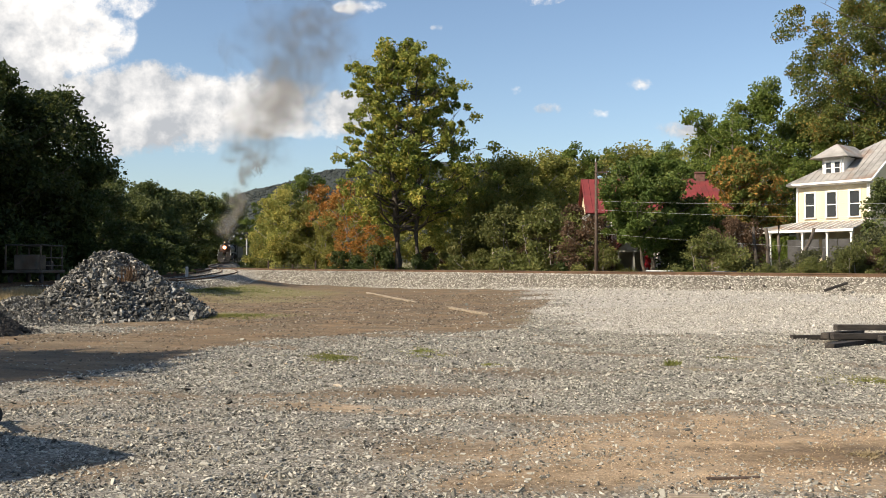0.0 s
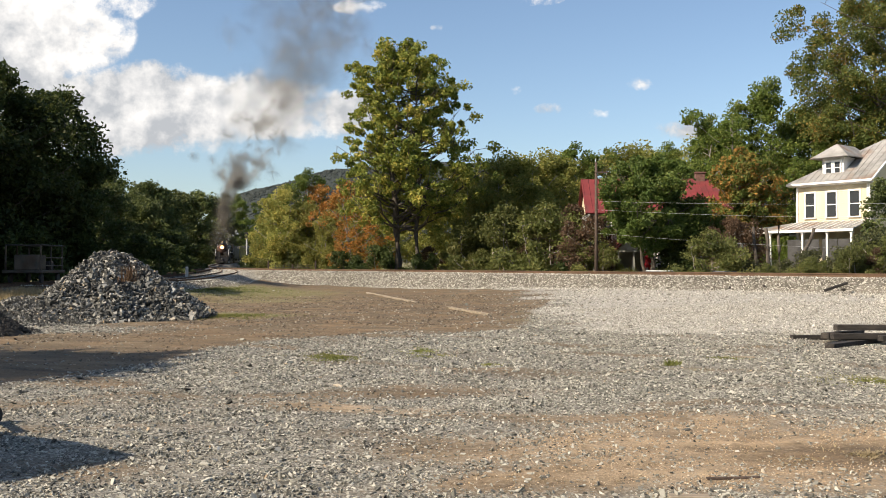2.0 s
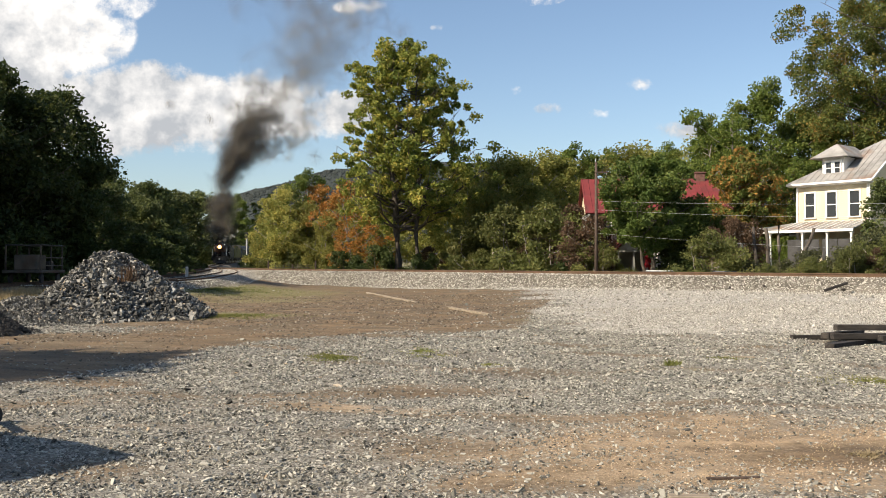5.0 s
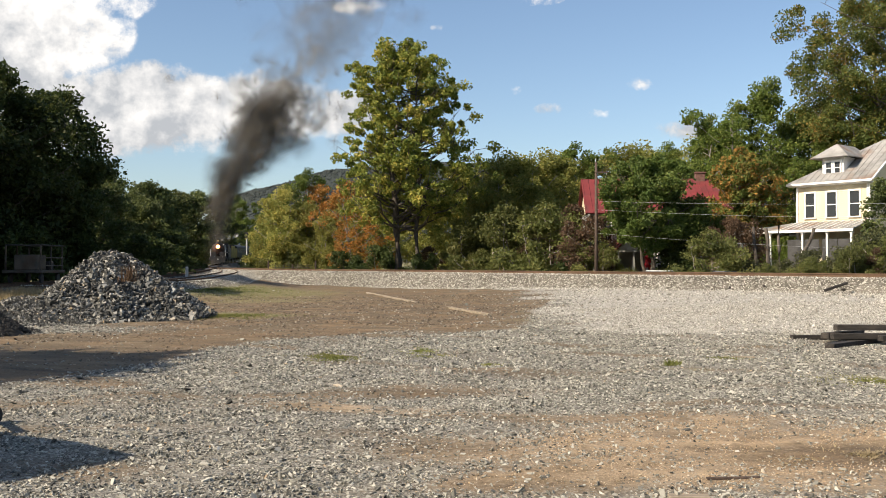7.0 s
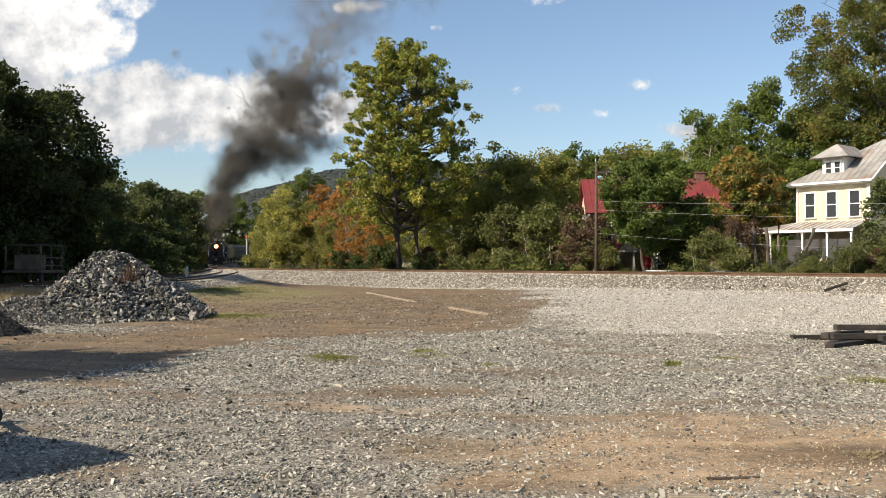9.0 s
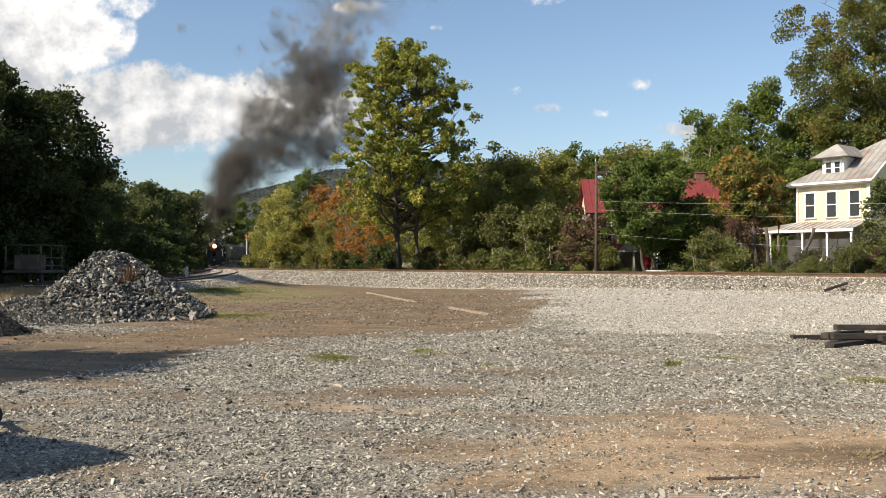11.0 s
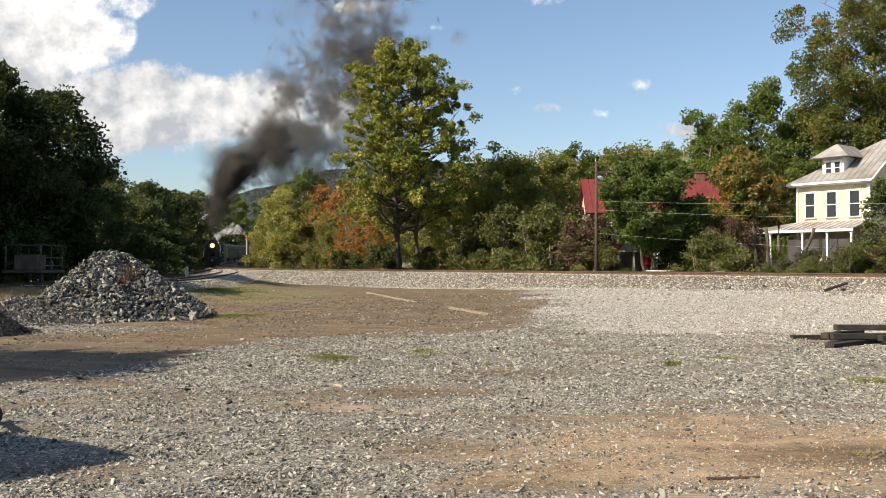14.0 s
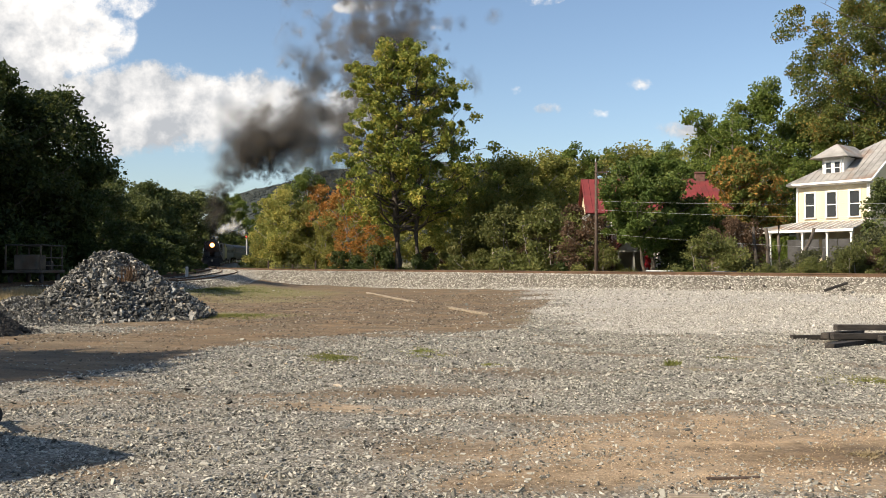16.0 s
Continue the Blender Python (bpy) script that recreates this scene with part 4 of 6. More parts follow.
# dark trees west of the siding; their shade is in the leaf colour
dark = stand(make_tree("dark_tree", "large broadleaf tree, shade put into its dark green leaves", "tree", 14.6, 5.3, 0.10, "round", L_DARK, M_BARK, 8, 220, 120, 0.34, 0.3, 1.3, 0.1, group="western trees"), -29.5, 60)
dark2 = stand(make_tree("dark_tree", "leaning broadleaf tree, shade put into its dark green leaves", "tree", 14.0, 4.6, 0.08, "oval", L_DARK, M_BARK, 9, 180, 120, 0.33, 0.26, 1.2, 0.12, group="western trees"), -27.8, 64)
# several stand out of view, added to shade the carts, engine and ground
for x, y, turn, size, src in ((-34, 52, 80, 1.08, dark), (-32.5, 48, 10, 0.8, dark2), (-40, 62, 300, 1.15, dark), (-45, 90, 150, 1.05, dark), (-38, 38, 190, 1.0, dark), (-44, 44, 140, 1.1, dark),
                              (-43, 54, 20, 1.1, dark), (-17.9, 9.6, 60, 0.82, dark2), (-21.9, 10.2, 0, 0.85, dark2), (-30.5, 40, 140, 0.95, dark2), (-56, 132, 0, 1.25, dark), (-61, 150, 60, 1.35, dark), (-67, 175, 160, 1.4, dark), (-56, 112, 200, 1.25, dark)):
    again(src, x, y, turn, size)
edge = stand(make_tree("edge_tree", "tree at the western wood's edge, greens dimmed for shade", "tree", 11.0, 4.0, 0.05, "oval", L_DUSK, M_BARK, 15, 150, 75, 0.42, 0.2, 1.0, 0.12, group="western trees"), -40, 107)
for x, y, turn, size in ((-37.5, 97, 40, 0.95), (-39.5, 119, 90, 0.95), (-43.5, 130, 160, 1.1), (-45.0, 138.8, 280, 1.3), (-50.5, 160, 60, 1.28), (-55.5, 178, 20, 1.45), (-60, 205, 100, 1.6), (-52, 118, 0, 1.15), (-64, 235, 45, 1.8), (-53, 142, 200, 1.25), (-44, 112, 250, 1.1), (-66, 262, 200, 1.8), (-47.6, 145.0, 310, 1.3)):
    again(edge, x, y, turn, size)
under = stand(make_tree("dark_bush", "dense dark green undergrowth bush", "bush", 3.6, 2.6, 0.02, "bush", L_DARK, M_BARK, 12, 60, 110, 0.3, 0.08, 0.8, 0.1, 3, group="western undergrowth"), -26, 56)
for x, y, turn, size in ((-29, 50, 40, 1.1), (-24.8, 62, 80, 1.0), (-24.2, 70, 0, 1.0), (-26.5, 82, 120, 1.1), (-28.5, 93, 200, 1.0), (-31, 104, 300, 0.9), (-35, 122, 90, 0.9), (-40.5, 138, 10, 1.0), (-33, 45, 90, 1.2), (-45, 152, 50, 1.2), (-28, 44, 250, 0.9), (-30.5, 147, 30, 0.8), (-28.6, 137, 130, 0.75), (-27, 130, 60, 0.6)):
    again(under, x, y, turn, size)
# extra tree outside the view, put here to keep sun off the carts
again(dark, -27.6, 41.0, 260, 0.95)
again(under, -34.5, 112, 0, 1.5, "yellow-green sunlit bush at the wood's edge")

# woods beyond the curve, behind the train
olive = stand(make_tree("wood_tree", "olive green roadside tree", "tree", 12.5, 4.3, 0.06, "oval", L_OLIVE, M_GREYBARK, 31, 150, 120, 0.29, 0.2, 1.05, 0.15, group="eastern woods"), 5.6, 90)
green = stand(make_tree("wood_tree", "green broadleaf tree with an uneven crown", "tree", 17.5, 4.2, 0.1, "spread", L_GREEN, M_GREYBARK, 32, 160, 110, 0.33, 0.22, 1.1, 0.2, group="eastern woods"), 17.4, 122)
ygreen = stand(make_tree("wood_tree", "yellow-green young tree with dense low branches", "tree", 11.2, 3.7, 0.03, "oval", L_YGREEN, M_GREYBARK, 33, 150, 100, 0.3, 0.16, 0.95, 0.1, 2, group="eastern woods"), -19.6, 113)
for x, y, turn, size, src in ((-22.6, 119, 60, 0.78, ygreen), (-16.6, 112, 140, 0.86, ygreen), (-17.9, 118, 30, 0.82, green), (-12.5, 113, 200, 0.9, ygreen), (-13.5, 124, 90, 0.9, olive), (-6.5, 108, 100, 0.88, olive), (-1.0, 100, 10, 0.85, olive), (2.6, 93, 60, 0.95, olive),
                              (9.0, 92, 120, 1.06, olive), (12.0, 96, 200, 1.08, olive), (8.0, 108, 20, 1.15, olive), (21, 126, 80, 1.35, olive), (24.5, 132, 100, 1.06, green), (29, 134, 160, 1.55, olive), (33.5, 134, 220, 1.12, green), (26, 124, 30, 1.3, olive), (31, 128, 260, 1.4, olive),
                              (37.5, 130, 290, 1.55, olive), (13.5, 122, 50, 1.25, olive), (4, 132, 150, 0.9, green), (-24, 140, 0, 0.75, ygreen), (-30, 165, 50, 0.8, olive), (-36, 190, 90, 0.9, green), (-40, 215, 20, 0.85, olive),
                              (-66, 290, 70, 1.3, green), (-60, 330, 110, 1.2, olive), (-74, 310, 140, 1.4, green), (-38, 262, 140, 1.0, olive), (-36, 240, 240, 0.9, green), (-60, 276, 30, 0.82, green), (-57, 296, 200, 1.2, olive)):
    again(src, x, y, turn, size)
orange = stand(make_tree("orange_tree", "small autumn tree with sparse orange leaves", "tree", 11.2, 4.1, 0.05, "oval", L_ORANGE, M_GREYBARK, 41, 210, 42, 0.25, 0.13, 0.62, 0.25, 3), -9.6, 100)
again(orange, -15.6, 117.5, 90, 1.12)
again(ygreen, -13.6, 108, 20, 0.72)
brown = stand(make_tree("brown_bush", "tall brown-leaved bush with bare twigs", "bush", 6.6, 2.6, 0.03, "round", L_BROWN, M_GREYBARK, 42, 80, 70, 0.24, 0.07, 0.75, 0.2, 4, group="brown bushes"), 10.3, 74)
for x, y, turn, size in ((7.6, 76, 90, 0.8), (12.6, 72, 150, 0.85), (18.4, 59, 30, 0.72), (20.0, 61, 200, 0.78), (10.4, 67.2, 60, 0.85), (3.5, 84, 100, 0.6), (-1.5, 86, 10, 0.55), (23.4, 49.6, 20, 0.42)):
    again(brown, x, y, turn, size)
weeds = stand(make_tree("hedge_bush", "olive green hedge bush beside the track", "bush", 3.6, 2.15, 0.02, "bush", L_HEDGE, M_GREYBARK, 43, 110, 120, 0.16, 0.05, 0.6, 0.15, 4, group="trackside bushes"), 16.4, 55)
for x, y, turn, size in ((5.4, 77, 90, 1.8), (8.6, 71.5, 10, 1.75), (2.8, 80, 60, 1.5), (11.6, 66.5, 150, 0.9), (1.8, 82, 70, 0.9), (18.6, 52, 30, 0.5), (20.4, 50.5, 200, 0.6), (-13.5, 108, 100, 1.0), (-17.5, 110, 10, 1.0), (-21.2, 114, 250, 0.9), (3.6, 77.5, 0, 0.8), (22.2, 49, 60, 0.75), (24.3, 49.5, 100, 0.9)):
    again(weeds, x, y, turn, size)
cedar = stand(make_tree("juniper_bush", "dark spreading juniper bush", "bush", 2.5, 2.0, 0.02, "bush", L_DARK, M_BARK, 44, 50, 110, 0.17, 0.05, 0.5, 0.15, 4, group="junipers"), -7.5, 84)
for x, y, turn, size in ((-5.2, 82, 60, 1.4), (-9.3, 86, 120, 1.2), (-1.6, 79.5, 10, 1.1)):
    again(cedar, x, y, turn, size)

# by the houses
locust = stand(make_tree("locust_tree", "dense dark green tree before a red-roofed house", "tree", 9.3, 3.4, 0.42, "round", L_LOCUST, M_BARK, 51, 260, 130, 0.24, 0.18, 0.66, 0.1, 2), 14.9, 63.5)
stand(make_tree("sugar_maple", "small maple turning orange beside a cream house", "tree", 10.3, 3.0, 0.40, "round", L_MIXED, M_GREYBARK, 52, 300, 70, 0.27, 0.16, 0.52, 0.2, 2, wobble=0.25), 22.9, 68.2)
oak = stand(make_tree("oak_tree", "very tall spreading oak with green and rusty leaves", "tree", 31, 10.2, 0.16, "spread", L_OAK, M_BARK, 53, 520, 230, 0.28, 0.5, 1.35, 0.2, 2, wobble=0.1), 44.3, 88)
tall = stand(make_tree("tall_tree", "tall green tree with bare lower limbs", "tree", 20, 5.6, 0.12, "spread", L_GREEN, M_GREYBARK, 54, 190, 150, 0.31, 0.26, 1.15, 0.28, 2, group="trees behind the houses"), 31.5, 92)
for x, y, turn, size in ((31, 104, 70, 0.95), (46, 96, 150, 1.1), (36, 112, 200, 0.95), (52, 84, 30, 1.2), (26.5, 100, 100, 0.72), (36.5, 96, 40, 0.92), (41, 99, 250, 0.95), (33.5, 84, 310, 0.6)):
    again(tall, x, y, turn, size)

for x, y, turn, size in ((17.8, 64.5, 80, 1.1), (18.6, 66, 150, 1.1), (9.6, 68.6, 0, 0.7)):
    again(under, x, y, turn, size, "dense dark green bush before the house")

twig = stand(make_tree("twiggy_bush", "dark olive bush with bare twigs before the porch", "bush", 3.5, 2.0, 0.04, "round", L_TWIG, M_GREYBARK, 58, 150, 60, 0.17, 0.05, 0.5, 0.2, 6, group="bushes by the porch"), 25.0, 53.2)
for x, y, turn, size in ((23.3, 53.4, 80, 0.72), (26.5, 54.0, 190, 1.12), (24.5, 54.6, 140, 0.8), (21.9, 54.2, 300, 0.75), (20.4, 54.6, 30, 0.6), (18.9, 56.0, 210, 0.6)):
    again(twig, x, y, turn, size)
stand(make_tree("vine_tree", "slender dark green tree against the cream house", "tree", 8.6, 2.1, 0.05, "oval", L_DUSK, M_GREYBARK, 56, 130, 100, 0.22, 0.09, 0.6, 0.15, 2), 29.3, 57.0)


def bare_trunks():
    root = thing("pruned_tree", "cut-back bare grey trunks beside the porch", "tree", pose(20.95, 58.5, 0.3))
    rng = random.Random(5)
    for x, y, dx, h, r in ((-0.6, 0.2, -0.35, 4.0, 0.11), (0.0, 0.0, -0.1, 3.9, 0.14), (0.75, 0.3, 0.1, 4.1, 0.11), (1.2, -0.3, 1.7, 3.9, 0.12)):
        bm = nb()
        limb_mesh(bm, [Vector((x + dx * f + rng.uniform(-0.06, 0.06), y, h * f - 0.1)) for f in (0, 0.2, 0.4, 0.6, 0.8, 1)], r * 1.15, r * 0.8, 9)
        part("trunk", bm, M_BARK, root, smooth=True)


bare_trunks()

again(locust, 17.6, 66.8, 130, 0.72, "dark green tree beside the red-roofed house")
def sash(root, m, w, h, name="window"):
    """A sash window in a wall: casing, sill, two panes with a meeting rail; m puts its centre on the wall, y outward negative."""
    win = thing(name, "", "")
    win.parent, win.matrix_basis = root, m
    bm = nb()
    for c, s in (((-w / 2 - 0.06, -0.03, 0), (0.12, 0.08, h + 0.24)), ((w / 2 + 0.06, -0.03, 0), (0.12, 0.08, h + 0.24)), ((0, -0.035, h / 2 + 0.06), (w, 0.09, 0.12)), ((0, -0.02, 0), (w, 0.05, 0.06))):
        box(bm, c, s, None, 0.008)
    part("window_frame", bm, M_WHITE, win)
    part("window_sill", box(nb(), (0, -0.06, -h / 2 - 0.05), (w + 0.3, 0.16, 0.07), None, 0.01), M_WHITE, win)
    for z in (-h / 4, h / 4):
        part("pane", box(nb(), (0, -0.004, z), (w, 0.012, h / 2 - 0.04)), M_GLASS, win)
    return win


def slab(bm, corners, thick):
    """A sloping slab under four corners."""
    c = [Vector(p) for p in corners]
    n = (c[1] - c[0]).cross(c[-1] - c[0]).normalized() * thick
    if n.z < 0:
        n = -n
    top, low = [bm.verts.new(p) for p in c], [bm.verts.new(p - n) for p in c]
    bm.faces.new(top), bm.faces.new(low[::-1])
    for k in range(len(c)):
        bm.faces.new((top[k], top[(k + 1) % len(c)], low[(k + 1) % len(c)], low[k]))
    return bm


def cream_house():
    W, D, E = 5.2, 8.5, 6.9
    root = thing("house", "two-storey cream clapboard house with grey metal roof and porch", "house", pose(25.8, 66, 0.7, 0, 0, -51.5))
    bm = nb()
    box(bm, (W / 2, D / 2, E / 2 - 0.7), (W, D, E + 1.4))
    part("wall", bm, M_CREAM, root)
    bm = nb()
    v = [bm.verts.new(q) for q in ((0, -0.024, 0), (W, -0.024, 0), (W, -0.006, 0.14), (0, -0.006, 0.14), (0, 0, 0), (W, 0, 0))]
    bm.faces.new((v[0], v[1], v[2], v[3])), bm.faces.new((v[4], v[5], v[1], v[0]))
    first = part("clapboard", bm, M_CREAM, root)
    for k in range(1, int(E / 0.14)):
        part("clapboard", first.data, None, root).location.z = k * 0.14
    bm = nb()
    for x in (0.0, W):
        box(bm, (x, -0.02, E / 2), (0.16, 0.14, E), None, 0.01)
    box(bm, (W / 2, -0.03, E - 0.14), (W + 0.1, 0.1, 0.3), None, 0.01)
    part("corner_trim", bm, M_WHITE, root, "white painted corner boards and frieze")
    o, p = 0.55, 0.66
    ridge_y, ez = D / 2, E
    rz = ez + p * (ridge_y + o)
    hip = ridge_y + o
    bm = nb()
    slab(bm, ((-o, -o, ez), (W + o, -o, ez), (W + o, ridge_y, rz), (-o + hip, ridge_y, rz)), 0.09)
    slab(bm, ((-o, D + o, ez), (-o, -o, ez), (-o + hip, ridge_y, rz)), 0.09)
    slab(bm, ((W + o, D + o, ez), (-o, D + o, ez), (-o + hip, ridge_y, rz), (W + o, ridge_y, rz)), 0.09)
    roof = part("roof", bm, M_GREYROOF, root, "weathered grey metal roof with rust stains")
    bm = nb()
    for k in range(14):
        x = -o + 0.3 + k * 0.45
        run = min(ridge_y + o, x + o)
        a, b = Vector((x, -o, ez + 0.02)), Vector((x, -o + run, ez + p * run + 0.02))
        tube(bm, a, b, 0.018, None, 5)
    part("seam", bm, M_GREYROOF, roof)
    bm = nb()
    box(bm, (W / 2, -o - 0.02, ez - 0.1), (W + 2 * o, 0.06, 0.16), None, 0.01)
    box(bm, (W / 2, -o / 2 + 0.02, ez - 0.2), (W + 2 * o - 0.1, o - 0.04, 0.05))
    box(bm, (-o - 0.02, D / 2, ez - 0.1), (0.06, D + 2 * o, 0.16), None, 0.01)
    a = Vector((W + o + 0.03, -o, ez - 0.04))
    tube(bm, a, a + Vector((0, ridge_y + o, p * (ridge_y + o))), 0.07, None, 6)
    part("eave_board", bm, M_WHITE, root, "white painted eaves and gutter")
    gable = nb()
    slab(gable, ((W - 0.1, 0, ez), (W - 0.1, D, ez), (W - 0.1, ridge_y, rz - 0.1)), 0.1)
    part("gable", gable, M_CREAM, root)
    # dormer
    dx, dw, dy, dz, dh = W * 0.47, 1.6, 0.5, ez + 0.3, 1.45
    bm = nb()
    box(bm, (dx, dy + 1.2, dz + dh / 2), (dw, 2.4, dh))
    dormer = part("dormer", bm, M_WHITE, root, "white dormer with a small hipped roof")
    bm = nb()
    q = 0.6
    top = dz + dh + 1.0
    slab(bm, ((dx - dw / 2 - q, dy - q, dz + dh), (dx + dw / 2 + q, dy - q, dz + dh), (dx + 0.05, dy + 0.5, top), (dx - 0.05, dy + 0.5, top)), 0.07)
    slab(bm, ((dx + dw / 2 + q, dy - q, dz + dh), (dx + dw / 2 + q, dy + 3, dz + dh), (dx + 0.05, dy + 3, top), (dx + 0.05, dy + 0.5, top)), 0.07)
    slab(bm, ((dx - dw / 2 - q, dy + 3, dz + dh), (dx - dw / 2 - q, dy - q, dz + dh), (dx - 0.05, dy + 0.5, top), (dx - 0.05, dy + 3, top)), 0.07)
    part("dormer_roof", bm, M_GREYROOF, dormer, "grey metal dormer roof")
    for k in (-0.32, 0.32):
        sash(root, Matrix.Translation((dx + k, dy, dz + 0.72)), 0.38, 0.85)
    for k in (0.19, 0.5, 0.82):
        sash(root, Matrix.Translation((W * k, -0.025, E - 1.62)), 0.66, 1.75)
    # porch round the front
    pz, pe = 4.12, 3.5
    bm = nb()
    f = 2.3
    slab(bm, ((-3.4, -f, pe), (W + 0.1, -f, pe), (W + 0.1, 0, pz), (0, 0, pz)), 0.07)
    slab(bm, ((-3.4, D * 0.7, pe), (-3.4, -f, pe), (0, 0, pz), (0, D * 0.7, pz)), 0.07)
    porch = part("porch_roof", bm, M_GREYROOF, root, "grey metal porch roof with ribs")
    bm = nb()
    for k in range(11):
        x = 0.1 + k * 0.48
        tube(bm, (x - 0.18, -f, pe + 0.02), (x, 0, pz + 0.02), 0.02, None, 5)
    part("seam", bm, M_WHITE, porch)
    bm = nb()
    box(bm, (W / 2 - 1.65, -f - 0.02, pe - 0.12), (W + 3.5, 0.08, 0.18), None, 0.01)
    box(bm, (-3.42, D * 0.35 - f / 2, pe - 0.12), (0.08, D * 0.7 + f, 0.18), None, 0.01)
    part("porch_beam", bm, M_WHITE, root)
    for x in (-3.25, -0.9, 1.6, 3.4, 5.1):
        bm = nb()
        box(bm, (x, -f + 0.15, (pe - 0.2) / 2), (0.13, 0.13, pe - 0.2), None, 0.015)
        box(bm, (x, -f + 0.15, pe - 0.28), (0.2, 0.2, 0.1), None, 0.01)
        part("porch_post", bm, M_WHITE, root)
    part("porch_floor", box(nb(), (W / 2 - 1.65, -f / 2, 0.4), (W + 3.5, f, 0.14), None, 0.01), M_GREYWALL, root)
    part("foundation", box(nb(), (W / 2 - 1.65, -f / 2, -0.25), (W + 3.3, f - 0.2, 1.16), None, 0.02), M_CONCRETE, root)
    for x in (0.95, 2.25, 3.55, 4.65):
        part("porch_screen", box(nb(), (x, -f + 0.2, 1.65), (1.05, 0.02, 2.3)), M_DARKIN, root, "dark insect screen")
    bm = nb()
    tube(bm, (W + 0.15, -0.1, 0), (W + 0.15, -0.1, E - 0.3), 0.045, None, 8)
    tube(bm, (W + 0.15, -0.1, E - 0.3), (W + 0.1, -o, E - 0.12), 0.045, None, 8)
    part("downpipe", bm, M_WHITE, root)


cream_house()


def red_house():
    W, D, E, R = 12.6, 8.0, 5.7, 8.45
    root = thing("house", "old house with red metal roof and shade-grey walls behind trees", "house", pose(11.6, 71.5, 0.4, 0, 0, -4))
    bm = nb()
    box(bm, (W / 2, D / 2, E / 2 - 0.4), (W, D, E + 0.8))
    part("wall", bm, M_GREYWALL, root)
    bm = nb()
    slab(bm, ((0.02, 0, E - 0.2), (0.02, D, E - 0.2), (0.02, D / 2, R - 0.25)), 0.1)
    part("gable", bm, M_CREAM, root, "cream gable, left lighter than the shade-grey walls")
    bm = nb()
    slab(bm, ((-0.4, -0.5, E - 0.3), (W + 0.4, -0.5, E - 0.3), (W + 0.4, D / 2, R), (-0.4, D / 2, R)), 0.08)
    slab(bm, ((W + 0.4, D + 0.5, E - 0.3), (-0.4, D + 0.5, E - 0.3), (-0.4, D / 2, R), (W + 0.4, D / 2, R)), 0.08)
    roof = part("roof", bm, M_REDROOF, root)
    for k in range(28):
        x = -0.3 + k * 0.47
        part("seam", tube(nb(), (x, -0.5, E - 0.28), (x, D / 2, R + 0.02), 0.022, None, 5), M_REDROOF, roof)
    for x, y, z0, h, s in ((5.6, D / 2 + 0.2, R - 0.4, 2.0, 0.95), (9.3, D / 2 - 0.1, R - 0.4, 0.85, 0.75)):
        bm = nb()
        box(bm, (x, y, z0 + h / 2), (s, 0.6, h), None, 0.02)
        box(bm, (x, y, z0 + h), (s + 0.14, 0.74, 0.14), None, 0.02)
        part("chimney", bm, M_BRICK, roof)
    # the porch with its own gable
    px, pw, pf = 2.9, 2.5, -3.6
    bm = nb()
    slab(bm, ((px - pw / 2 - 0.3, pf - 0.2, 2.35), (px - pw / 2 - 0.3, 0, 2.35), (px, 0, 3.95), (px, pf - 0.2, 3.95)), 0.07)
    slab(bm, ((px + pw / 2 + 0.3, 0, 2.35), (px + pw / 2 + 0.3, pf - 0.2, 2.35), (px, pf - 0.2, 3.95), (px, 0, 3.95)), 0.07)
    part("porch_roof", bm, M_REDROOF, root)
    bm = nb()
    slab(bm, ((px - pw / 2, pf, 2.4), (px + pw / 2, pf, 2.4), (px, pf, 3.8)), 0.08)
    box(bm, (px, pf, 2.35), (pw + 0.3, 0.14, 0.14), None, 0.01)
    part("porch_gable", bm, M_GREYWALL, root)
    for x in (px - pw / 2 + 0.1, px, px + pw / 2 - 0.1):
        part("porch_post", box(nb(), (x, pf + 0.1, 1.1), (0.14, 0.14, 2.5), None, 0.01), M_GREYWALL, root)
    for x in (1.2, 4.8, 7.5, 10.2):
        sash(root, Matrix.Translation((x, -0.02, 3.9)), 0.8, 1.4)
    for x in (5.6, 8.2, 10.6):
        sash(root, Matrix.Translation((x, -0.02, 1.4)), 0.8, 1.4)
    # red lean-to beside the gable
    bm = nb()
    slab(bm, ((-2.2, 0.2, 2.1), (0, 0.2, 2.1), (0, 3, 2.9), (-2.2, 3, 2.9)), 0.07)
    part("lean_to_roof", bm, M_REDROOF, root)
    part("lean_to_wall", box(nb(), (-1.05, 1.8, 1.0), (2.0, 2.2, 2.2)), M_WHITE, root)


red_house()


def creeper():
    rng = np.random.default_rng(61)
    root = thing("creeper", "crimson creeper climbing a post by the porch", "climbing plant")
    c = np.column_stack([rng.normal(14.95, 0.16, 26), rng.normal(65.9, 0.12, 26), rng.uniform(0.8, 4.0, 26)])
    v, f = leaves(c, rng.uniform(0.18, 0.34, 26), 60, 0.14, rng)
    part("foliage", mesh_of("foliage", v, f, L_CRIMSON), None, root)
    part("post", tube(nb(), (14.95, 65.95, 0.2), (14.95, 65.95, 3.9), 0.07, 0.06, 8), M_DARKWOOD, root)


creeper()


